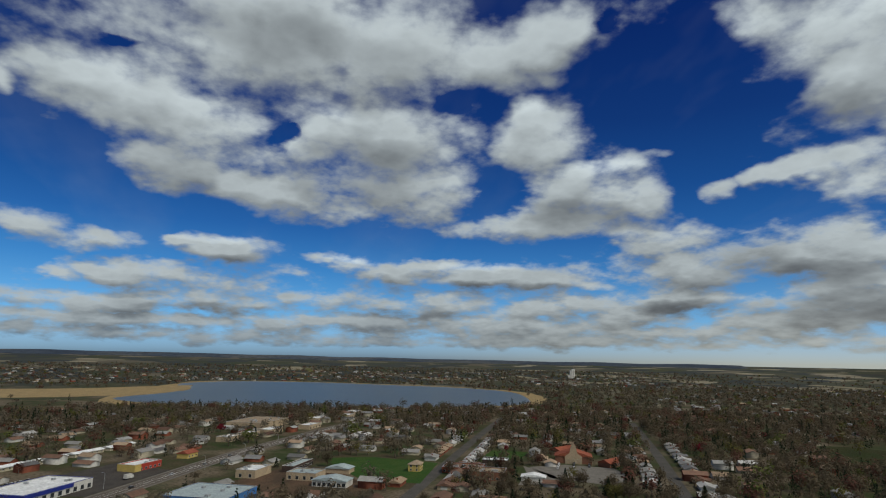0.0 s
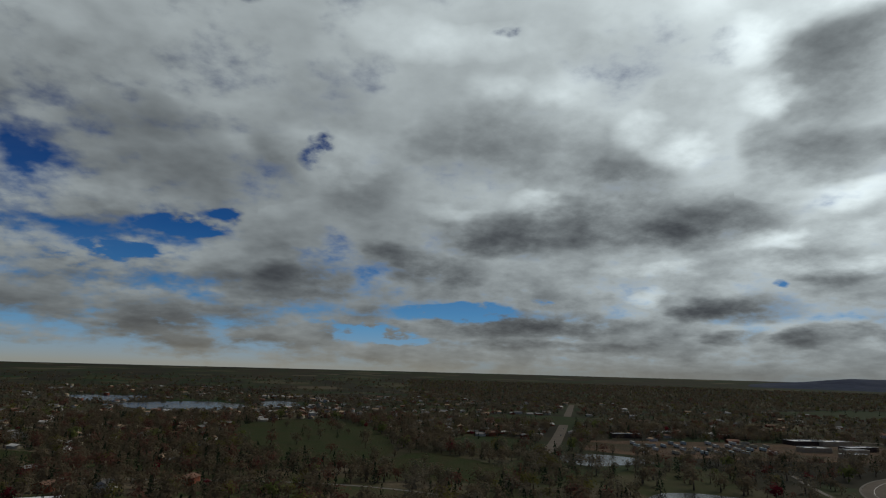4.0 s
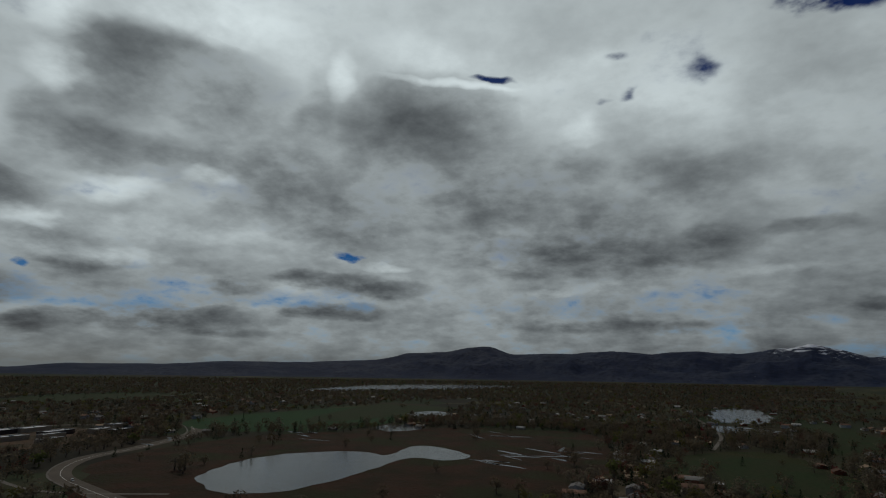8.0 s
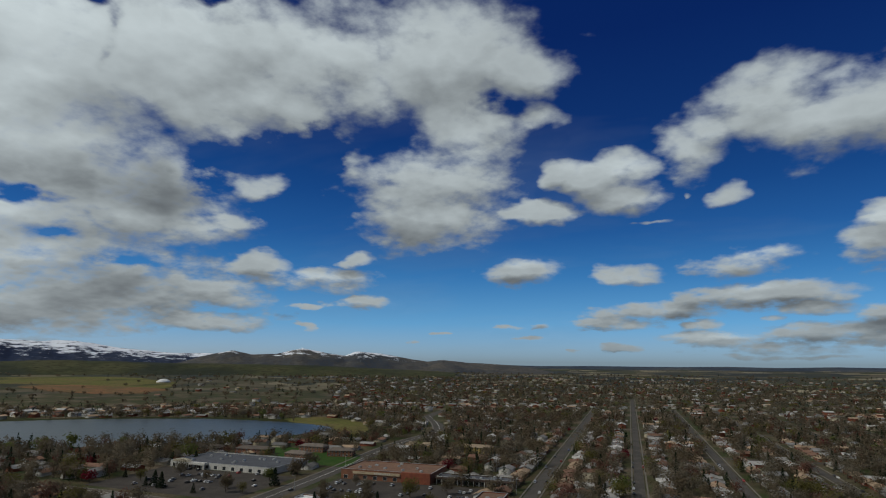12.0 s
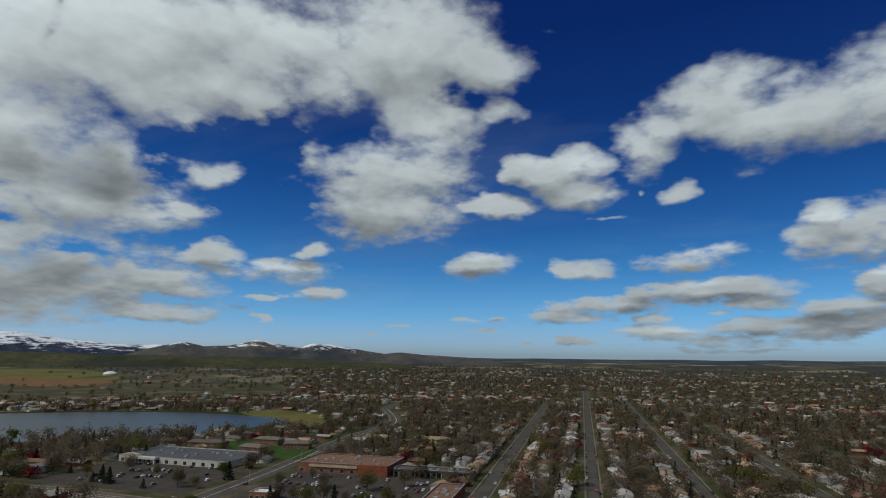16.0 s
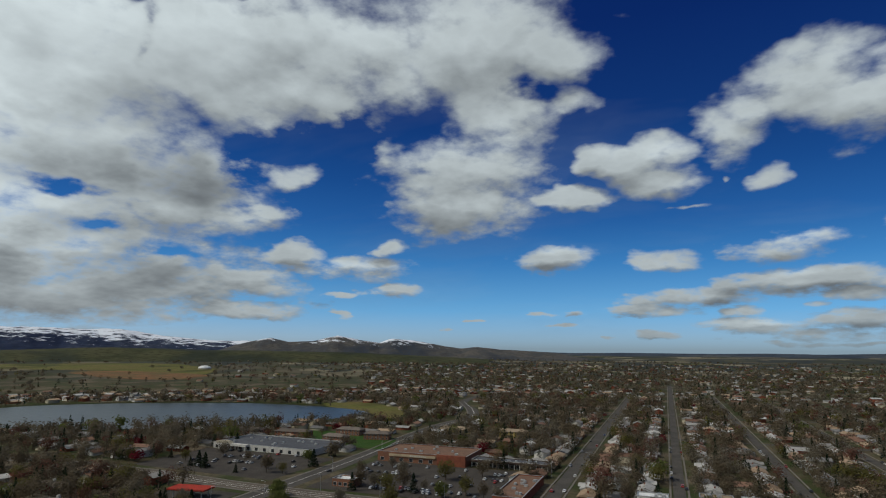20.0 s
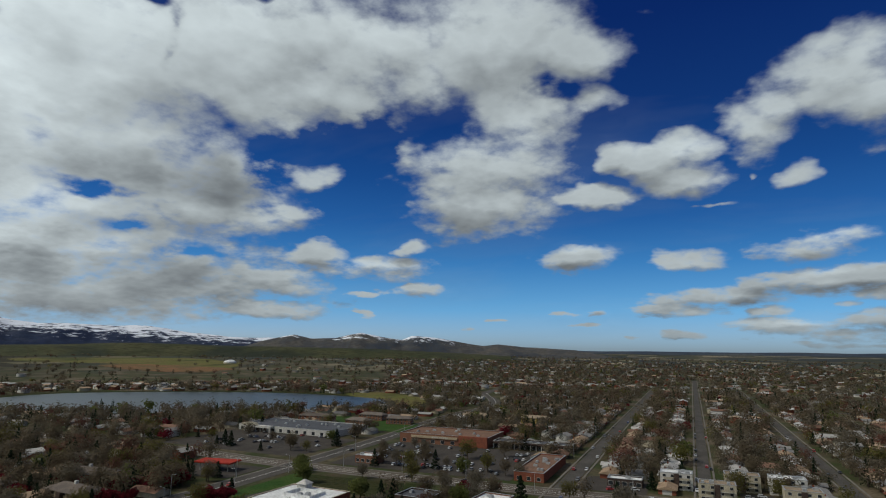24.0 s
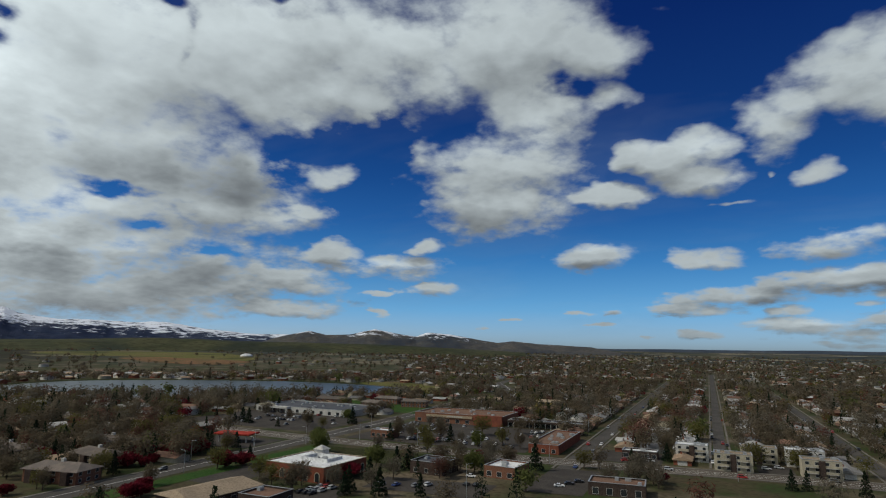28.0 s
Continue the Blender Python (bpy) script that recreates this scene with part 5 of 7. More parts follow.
def flat_block(name, label, category, x, y, rot, w, d, h, wall, roof, windows=(), vents=3, parapet=0.6, fascia=None, group="", z=None):
    """A flat-roofed building: walls with a parapet, a roof deck, panes, rooftop units."""
    ob = thing(name, label, category, x, y, rot, z, group)
    footprint(x, y, rot, w, d)
    t = 0.35
    part("wall", boxes((-w / 2, w / 2, -d / 2, -d / 2 + t, -0.3, h + parapet), (-w / 2, w / 2, d / 2 - t, d / 2, -0.3, h + parapet),
                       (-w / 2, -w / 2 + t, -d / 2 + t, d / 2 - t, -0.3, h + parapet), (w / 2 - t, w / 2, -d / 2 + t, d / 2 - t, -0.3, h + parapet)), wall, ob)
    part("roof", boxes((-w / 2 + t, w / 2 - t, -d / 2 + t, d / 2 - t, h - 0.3, h)), roof, ob)
    cap = boxes(*[r for r in ((-w / 2 - 0.1, w / 2 + 0.1, -d / 2 - 0.1, -d / 2 + t + 0.1, h + parapet, h + parapet + 0.15), (-w / 2 - 0.1, w / 2 + 0.1, d / 2 - t - 0.1, d / 2 + 0.1, h + parapet, h + parapet + 0.15),
                              (-w / 2 - 0.1, -w / 2 + t + 0.1, -d / 2 + t + 0.1, d / 2 - t - 0.1, h + parapet, h + parapet + 0.15), (w / 2 - t - 0.1, w / 2 + 0.1, -d / 2 + t + 0.1, d / 2 - t - 0.1, h + parapet, h + parapet + 0.15))])
    part("coping", cap, fascia or M_METAL, ob)
    for sides, z0, n, size in windows:
        window_row(ob, w, d, sides, z0, n, size)
    rnd = random.Random(name + str(round(x)) + str(round(y)))
    unit = shared("rooftop_unit", lambda: boxes((-1.2, 1.2, -0.8, 0.8, 0, 1.1, 0.97), (-0.9, 0.9, -0.5, 0.5, 1.1, 1.25)), M_METAL)
    for i in range(vents):
        piece("rooftop_unit", unit, ob, "", pose(rnd.uniform(-0.4, 0.4) * w, rnd.uniform(-0.38, 0.38) * d, h, 0, 0, rnd.choice((0, 90))))
    return ob


def gable_roof(w, d, h, rise, over=0.6, hip=0.0):
    """A pitched roof with thickness and eaves; hip draws the ridge in."""
    bm = bmesh.new()
    x, y, k = w / 2 + over, d / 2 + over, hip
    lo, t = h - over * rise / (d / 2), 0.22
    lower = [bm.verts.new(p) for p in ((-x, -y, lo), (x, -y, lo), (x, y, lo), (-x, y, lo))]
    upper = [bm.verts.new(p) for p in ((-x, -y, lo + t), (x, -y, lo + t), (x, y, lo + t), (-x, y, lo + t), (-x + k, 0, h + rise + t), (x - k, 0, h + rise + t))]
    bm.faces.new(lower[::-1])
    for i in range(4):
        j = (i + 1) % 4
        bm.faces.new((lower[i], lower[j], upper[j], upper[i]))
    bm.faces.new((upper[0], upper[1], upper[5], upper[4]))
    bm.faces.new((upper[2], upper[3], upper[4], upper[5]))
    bm.faces.new((upper[1], upper[2], upper[5]))
    bm.faces.new((upper[3], upper[0], upper[4]))
    return bm


def pitched(name, label, category, x, y, rot, w, d, h, rise, wall, roof, windows=(), hip=0.0, over=0.6, group="", z=None):
    ob = thing(name, label, category, x, y, rot, z, group)
    footprint(x, y, rot, w, d)
    part("wall", boxes((-w / 2, w / 2, -d / 2, d / 2, -0.3, h - 0.02)), wall, ob)
    part("roof", gable_roof(w, d, h, rise, over, hip), roof, ob)
    for sides, z0, n, size in windows:
        window_row(ob, w, d, sides, z0, n, size)
    return ob


def lot(name, pts, mat, label, category="car park", z=0.115):
    return sheet(name, pts, z, mat, label, category, soft=False)


# shopping centre north of the avenue
lot("car_park", [(-214, 334), (-96, 334), (-96, 431), (-214, 431)], M_LOT, "worn asphalt car park with rows of cars")
lot("car_park", [(-372, 348), (-246, 342), (-246, 424), (-372, 428)], M_LOT, "asphalt car park in front of a market")
brown = flat_block("supermarket", "long brown brick supermarket with a flat gravel roof", "shop", -177, 452, 0, 72, 40, 6.6, M_BROWN, M_ROOFBROWN, [("f", 0.6, 9, (3.0, 2.4))], vents=9)
part("sign_band", boxes((-26, 12, -20.8, -20.1, 4.2, 6.0)), M_TANWALL, brown, "tan sign band over the entrance")
for i in range(9):
    piece("sign_bar", shared("sign_bar", lambda: boxes((-0.45, 0.45, -0.1, 0, 0, 0.9)), M_WHITEWALL), brown, "", pose(-8 + i * 1.5, -20.8, 4.7))
part("entrance_block", boxes((14, 36.2, -22.5, -20.05, -0.3, 7.6)), M_BRICK, brown)
strip = flat_block("shop_row", "low dark shop row with white columns and blue panes", "shop", -110, 446, 0, 58, 15, 4.2, M_DARKWALL, M_ROOFGREY, [("f", 0.5, 14, (2.4, 2.2))], vents=6, fascia=M_WHITEWALL)
for i in range(15):
    piece("column", shared("shop_column", lambda: boxes((-0.25, 0.25, -0.25, 0.25, 0, 3.6)), M_WHITEWALL), strip, "", pose(-28 + i * 4, -9.4, 0))
part("canopy", boxes((-29, 29, -10, -7.55, 3.6, 4.3)), M_DARKWALL, strip)
flat_block("long_shop", "long brick shop row with a brown gravel roof", "shop", -86, 368, 0, 17, 62, 4.4, M_BRICK, M_ROOFBROWN, [("l", 0.6, 4, (2.2, 2.2)), ("f", 0.8, 3, (2.0, 1.8))], vents=10)
flat_block("corner_shop", "small brick shop with a white flat roof", "shop", -193, 349, 0, 15, 11, 4.2, M_BROWN, M_ROOFWHITE, [("fl", 0.8, 4, (2.2, 1.9))], vents=2)
market = flat_block("market", "wide grey-roofed market with a white front", "shop", -318, 453, -3, 102, 50, 4.4, M_WHITEWALL, M_ROOFGREY, [("f", 0.5, 12, (3.0, 2.6))], vents=12)
porch = boxes((-43, -12, -29, -25.05, 3.4, 5.2))
box(porch, -42, -40.8, -28.8, -27.8, 0, 3.4), box(porch, -14, -12.8, -28.8, -27.8, 0, 3.4)
part("porch", porch, M_WHITEWALL, market)
part("porch_gable", solid(bmesh.new(), [(-45, -29.2, 5.2), (-28, -29.2, 5.2), (-30, -29.2, 6.8), (-36.5, -29.2, 7.6), (-43, -29.2, 6.8)], (0, 3.9, 0)), M_CREAM, market, "cream curved gable over the doors")
for i in range(7):
    piece("column", shared("porch_column", lambda: boxes((-0.3, 0.3, -0.3, 0.3, 0, 3.4)), M_DARKWALL), market, "", pose(-38 + i * 4, -28.3, 0))

# brick hall with a white roof
hall = flat_block("brick_hall", "red brick hall with arched windows and a white flat roof", "hall", -166, 237, -4, 33, 31, 6.2, M_BRICK, M_ROOFWHITE, vents=0, parapet=0.25, fascia=M_CREAM)


def arch_bm(r, h, t, depth):
    """A half-round arch band on two legs, standing proud of a wall."""
    bm = bmesh.new()
    out = [(-r, 0), (-r, h)] + [(-r * math.cos(a), h + r * math.sin(a)) for a in np.linspace(0.3, math.pi - 0.3, 7)] + [(r, h), (r, 0)]
    q = r - t
    inn = [(-q, 0), (-q, h)] + [(-q * math.cos(a), h + q * math.sin(a)) for a in np.linspace(0.3, math.pi - 0.3, 7)] + [(q, h), (q, 0)]
    rings = [[bm.verts.new((px, y, pz)) for px, pz in line] for y in (-depth, 0.02) for line in (out, inn)]
    n = len(out)
    for i in range(n - 1):
        bm.faces.new((rings[0][i], rings[0][i + 1], rings[1][i + 1], rings[1][i]))
        bm.faces.new((rings[0][i + 1], rings[0][i], rings[2][i], rings[2][i + 1]))
        bm.faces.new((rings[1][i], rings[1][i + 1], rings[3][i + 1], rings[3][i]))
    return bm


def arch_pane():
    bm = bmesh.new()
    ring = [(-1.1, 0), (-1.1, 2.6)] + [(-1.1 * math.cos(a), 2.6 + 1.1 * math.sin(a)) for a in np.linspace(0.3, math.pi - 0.3, 7)] + [(1.1, 2.6), (1.1, 0)]
    return solid(bm, [(x, -0.05, z) for x, z in ring], (0, 0.08, 0))


for i in range(10):
    side, k = divmod(i, 5)
    m = pose(-13 + k * 6.5, -15.5, 0.4) if side == 0 else pose(16.5, -12.4 + k * 6.2, 0.4, 0, 0, 90)
    a = piece("arched_window", shared("arch_band", lambda: arch_bm(1.45, 2.6, 0.35, 0.12), M_CREAM), hall, "cream arched surround", m)
    piece("pane", shared("arch_pane", arch_pane, M_GLASS), a)
part("screen_wall", boxes((-6, 9, -4, -3.7, 6.2, 7.6), (-6, 9, 6.7, 7, 6.2, 7.6), (-6, -5.7, -3.7, 6.7, 6.2, 7.6), (8.7, 9, -3.7, 6.7, 6.2, 7.6)), M_ROOFWHITE, hall, "white rooftop screen wall")
cup = part("cupola", boxes((-8.5, -3.5, 8, 13, 6.2, 8.8)), M_WHITEWALL, hall)
part("cupola_roof", boxes((-9, -3, 7.5, 13.5, 8.8, 10.6, 0.12)), M_WHITEWALL, cup)
for px, py in ((0, 0), (3, 2), (5, -1.5)):
    piece("rooftop_unit", SHARED["rooftop_unit"], hall, "", pose(px, py, 6.2))
part("entrance", boxes((-21, -16.55, -9, -1, 0, 3.4)), M_BROWN, hall)
lot("hall_yard", [(-210, 200), (-185, 198), (-185, 258), (-206, 262)], M_LOT, "asphalt yard beside a brick hall")
lot("hall_yard", [(-154, 196), (-133, 196), (-133, 214), (-154, 216)], M_LOT, "small asphalt yard with parked cars")
lot("hall_lawn", [(-216, 240), (-210, 300), (-130, 306), (-126, 268), (-206, 276)], M_MEADOW, "dull grass strip beside a road", "lawn", 0.135)
pitched("long_hall", "low hall with a long tan pitched roof", "hall", -174, 181, 82, 32, 20, 3.6, 2.2, M_DARKWALL, M_ROOFTAN, [("f", 0.8, 6, (2.4, 1.6))], hip=2)
flat_block("flat_annex", "low brown annex beside a hall", "hall", -152, 186, 0, 14, 14, 3.6, M_DARKWALL, M_ROOFBROWN, [("r", 0.8, 3, (1.6, 1.4))], vents=1)
flat_block("brick_office", "small brick office with a white flat roof", "office", -87, 274, -6, 15, 17, 4.6, M_BROWN, M_ROOFWHITE, [("fl", 0.8, 3, (2.2, 2.0))], vents=3)
flat_block("dark_shop", "dark blue and brown flat-roofed shop", "shop", -120, 266, -4, 17, 16, 5.0, M_DARKWALL, M_ROOFGREY, [("fr", 0.8, 3, (1.8, 1.8))], vents=2)
flat_block("garage_shop", "grey flat-roofed shop with parked vans", "shop", -36, 262, 4, 22, 13, 4.4, M_DARKWALL, M_ROOFBROWN, [("f", 0.6, 4, (2.2, 2.4))], vents=3)
flat_block("drive_in", "low dark shop with a white ribbed roof edge", "shop", -36, 352, 0, 18, 10, 3.4, M_DARKWALL, M_ROOFWHITE, [("f", 0.6, 5, (2.4, 2.0))], vents=2)
lot("corner_lot", [(-60, 332), (-24, 332), (-24, 366), (-58, 368)], M_LOT, "small asphalt forecourt")
lot("south_lot", [(-134, 224), (-84, 226), (-84, 252), (-134, 246)], M_LOT, "asphalt car park with a few cars")
lot("south_lot", [(-72, 248), (-48, 250), (-48, 302), (-72, 300)], M_LOT, "asphalt car park beside shops")
station = thing("fuel_station", "fuel station with a bright red flat canopy", "fuel station", -262, 289, 10)
footprint(-262, 289, 10, 24, 14)
part("canopy", boxes((-12, 12, -6, 6, 4.4, 5.3), (-12.2, 12.2, -6.2, 6.2, 4.7, 5.0)), M_REDPAINT, station, "red canopy")
for px in (-9, 0, 9):
    for py in (-3.5, 3.5):
        piece("post", shared("station_post", lambda: boxes((-0.25, 0.25, -0.25, 0.25, 0, 4.4)), M_WHITEWALL), station, "", pose(px, py, 0))
lot("station_lot", [(-290, 268), (-240, 272), (-240, 306), (-288, 306)], M_LOT, "pale fuel station forecourt")

# apartment blocks by the avenue
for x, y, wall, w in ((-10, 357, M_WHITEWALL, 16), (9, 337, M_CREAM, 17), (22, 366, M_CREAM, 17), (43, 366, M_WHITEWALL, 17), (46, 338, M_CREAM, 16)):
    d, h = 10, 8.2
    ob = flat_block("apartment_block", "three-storey %s apartment block with open balconies" % ("white" if wall == M_WHITEWALL else "cream"), "apartments", x, y, 0, w, d, h, wall, M_ROOFWHITE if wall == M_WHITEWALL else M_ROOFTAN,
                    [("f", 0.9, 4, (1.5, 1.3)), ("f", 3.6, 4, (1.5, 1.3)), ("f", 6.3, 4, (1.5, 1.3)), ("r", 3.6, 4, (1.2, 1.2)), ("r", 6.3, 4, (1.2, 1.2))], vents=3, parapet=0.3, group="apartments by the avenue")
    for level in (2.7, 5.4):
        for bx in (-w * 0.25, w * 0.25):
            b = piece("balcony", shared("balcony_slab", lambda: boxes((-2.2, 2.2, -1.5, 0, -0.2, 0.0)), M_WHITEWALL), ob, "", pose(bx, -d / 2, level))
            piece("railing", shared("balcony_rail", lambda: boxes((-2.2, 2.2, -1.5, -1.42, 0, 1.0), (-2.2, -2.12, -1.42, 0, 0, 1.0), (2.12, 2.2, -1.42, 0, 0, 1.0)), M_CREAM), b)
    part("stair_bay", boxes((-1.3, 1.3, -d / 2 - 0.5, -d / 2 - 0.01, 0, h)), M_DARKWALL, ob)
lot("flats_yard", [(20, 332), (36, 333), (36, 358), (20, 357)], M_LOT, "asphalt yard between apartment blocks")

# two-storey condominiums south-west of the crossing
for x, y, r in ((-300, 236, 8), (-270, 206, -6), (-322, 196, 4), (-252, 176, 10), (-338, 262, 0), (-300, 158, 5)):
    ob = pitched("condominium", "two-storey brown condominium with a shingled hip roof", "apartments", x, y, r, 27, 13, 5.4, 2.2, M_TANWALL if x % 4 else M_BROWN, M_SHINGLE, [("fr", 0.9, 6, (1.4, 1.3)), ("fr", 3.6, 6, (1.4, 1.3))], hip=5, over=0.9, group="condominiums")
    for px in (-9, 0, 9):
        piece("bay", shared("condo_bay", lambda: boxes((-1.6, 1.6, -1.8, -0.01, 0, 5.1)), M_DARKWALL), ob, "", pose(px, -6.5, 0))
    part("chimney", boxes((-0.7, 0.7, -0.7, 0.7, 5.5, 9.0)), M_WHITEWALL, ob)
for x, y, w, d, r in ((-344, 512, 34, 14, 4), (-300, 546, 26, 13, 0), (-262, 530, 24, 13, 12), (-205, 592, 30, 14, 0), (-150, 596, 36, 14, 0), (-290, 500, 22, 12, -8), (-390, 505, 26, 12, 10)):
    pitched("apartment_house", "two-storey apartment house with a low hip roof", "apartments", x, y, r, w, d, 5.4, 2.0, M_BROWN if x < -210 else M_YELLOW, M_SHINGLE if x < -210 else M_ROOFTAN, [("fr", 0.9, 7, (1.4, 1.3)), ("fr", 3.5, 7, (1.4, 1.3))], hip=4, group="apartment houses")

# east side along the arterial road
flat_block("blue_warehouse", "blue metal warehouse with a pale grey roof", "warehouse", 391, 32, -27, 36, 40, 6.4, M_BLUEWALL, M_ROOFMETAL, [("l", 1.0, 5, (1.6, 2.0))], vents=5, parapet=0.2)
blue2 = flat_block("car_dealer", "white-roofed showroom with a navy fascia", "shop", 430, 134, -24, 54, 32, 5.4, M_WHITEWALL, M_ROOFWHITE, [("l", 0.6, 9, (2.8, 2.6)), ("f", 0.6, 9, (2.8, 2.6))], vents=4, fascia=M_NAVY)
part("fascia", boxes((-27.3, 10, -16.5, -16.05, 3.8, 5.9), (-27.6, -27.05, -16.05, 12, 3.8, 5.9)), M_NAVY, blue2)
red = flat_block("drive_through", "red and yellow restaurant with a white roof", "restaurant", 512, 93, -30, 28, 15, 4.4, M_REDPAINT, M_ROOFWHITE, [("fl", 0.7, 6, (2.0, 1.6))], vents=3, fascia=M_WHITEWALL)
part("corner_block", boxes((-14.3, -8, -8, -7.55, -0.2, 4.9), (-14.4, -14.02, -7.5, 7.5, -0.2, 4.9)), M_YELLOW, red)
pitched("church_hall", "small yellow-brown chapel shop", "shop", 560, 66, -27, 14, 10, 4.0, 2.0, M_YELLOW, M_TILE, [("f", 0.9, 3, (1.4, 1.3))])
flat_block("tan_workshop", "tan brick workshop with a white roof", "workshop", 470, 10, -27, 24, 15, 5.0, M_TANWALL, M_ROOFWHITE, [("l", 0.8, 3, (2.0, 2.2))], vents=4)
flat_block("storage_row", "long dark storage row with a white eave", "workshop", 492, -22, -27, 36, 9, 4.0, M_DARKWALL, M_ROOFMETAL, [("f", 0.4, 9, (2.4, 2.4))], vents=1, fascia=M_WHITEWALL)
flat_block("tan_workshop", "tan flat workshop with roof vents", "workshop", 452, -26, -27, 18, 22, 4.6, M_TANWALL, M_ROOFMETAL, [("l", 0.8, 3, (2.0, 2.2))], vents=4)
pitched("shed", "open shed with a pale green metal roof", "shed", 424, -42, -27, 13, 24, 4.2, 2.0, M_WHITEWALL, M_ROOFMETAL, [("l", 0.6, 4, (2.2, 2.2))])
pitched("shed", "shed with a pale grey metal roof", "shed", 470, -52, -27, 12, 18, 3.6, 1.8, M_TANWALL, M_ROOFMETAL)
lot("store_yard", [(440, 30), (400, -10), (384, -66), (430, -62), (480, -50), (510, -20)], M_DIRT, "bare earth yard with stacked goods", "yard")
lot("dealer_lot", [(440, 190), (480, 150), (545, 112), (500, 70), (420, 105)], M_LOT, "asphalt car park by a road")
lot("row_lot", [(560, 200), (470, 190), (440, 240), (560, 250)], M_LOT, "asphalt yard")
for k in range(4):
    pitched("mobile_home", "long pale roofed mobile home", "mobile home", 520 + k * 34, 186 - k * 18, -27, 32, 9, 2.8, 1.0, M_CREAM, M_ROOFWHITE, [("f", 1.0, 6, (1.2, 1.0))], group="long pale roofs")
house = pitched("farmhouse", "two-storey yellow farmhouse beside a green lawn", "house", 466, -109, -27, 11, 9, 5.4, 2.0, M_YELLOW, M_ROOFTAN, [("fl", 0.9, 3, (1.2, 1.3)), ("fl", 3.5, 3, (1.2, 1.3))], hip=3)
flat_block("department_store", "wide tan department store with a flat roof", "shop", 790, 14, -27, 72, 46, 7.0, M_TANWALL, M_ROOFTAN, [("l", 0.6, 5, (2.8, 2.6))], vents=9)
for x, y, w, d in ((720, 0, 30, 16), (690, 22, 22, 14), (760, -46, 34, 14), (840, -60, 30, 16), (880, -105, 26, 14), (930, -120, 40, 16), (660, 40, 24, 14)):
    flat_block("roadside_shop", "low roadside shop with a pale flat roof", "shop", x, y, -27, w, d, 4.4, M_TANWALL, M_ROOFWHITE, [("f", 0.6, 4, (2.4, 2.0))], vents=2, group="shops along the arterial road")

# church with a red tile roof, school hall
lot("church_lot", [(464, -202), (418, -200), (384, -232), (412, -262), (446, -268), (468, -236)], M_PAVING, "pale concrete church car park")
church = pitched("church", "red-tiled church with a cream arched front", "church", 479, -250, -27, 18, 30, 6.0, 4.6, M_BROWN, M_TILE, [("r", 1.2, 5, (1.2, 2.2))])
front = solid(bmesh.new(), [(-7, 0, -0.2), (7, 0, -0.2), (7, 0, 6), (3.2, 0, 8.6), (2.0, 0, 14), (0, 0, 17), (-2.0, 0, 14), (-3.2, 0, 8.6), (-7, 0, 6)], (0, 1.0, 0))
front.transform(pose(-9.8, 0, 0, 0, 0, -90))
part("front_gable", front, M_TANWALL, church, "tan stepped front gable")
for k in range(3):
    piece("arch", shared("church_arch", lambda: arch_bm(1.6, 2.4, 0.4, 0.15), M_CREAM), church, "", pose(-9.85, 4 - k * 4, 0.2, 0, 0, -90))
pitched("church_wing", "low red-tiled church wing with small arches", "church", 458, -276, -62, 30, 11, 3.6, 2.2, M_BROWN, M_TILE, [("f", 0.8, 8, (1.6, 1.9))])
pitched("church_wing", "long red-tiled church wing", "church", 530, -272, -62, 44, 12, 3.8, 2.4, M_BROWN, M_TILE, [("f", 0.8, 9, (1.6, 1.6))])
flat_block("school_hall", "tan brick school hall with a flat tan roof", "school", 428, -154, -27, 20, 26, 5.4, M_BROWN, M_ROOFTAN, [("l", 0.8, 6, (1.8, 1.6))], vents=4)
flat_block("school_hall", "low brick school wing with roof units", "school", 457, -145, -27, 22, 30, 3.8, M_BRICK, M_ROOFBROWN, [("l", 0.8, 6, (1.8, 1.4))], vents=9)
flat_block("gym", "dark gymnasium with a white flat roof", "school", 470, -176, -27, 14, 20, 5.6, M_DARKWALL, M_ROOFWHITE, [("l", 2.0, 3, (1.6, 1.0))], vents=2)
pitched("white_canopy", "bright white canopy tent beside a school", "tent", 414, -184, -27, 10, 17, 3.0, 1.6, M_WHITEWALL, M_ROOFWHITE)
lot("school_yard", [(400, -166), (440, -190), (470, -200), (430, -206), (396, -204)], M_PAVING, "pale concrete schoolyard")
lot("church_lawn", [(496, -168), (553, -204), (536, -234), (494, -206)], M_LAWN, "mown lawn between church and school", "lawn", 0.135)

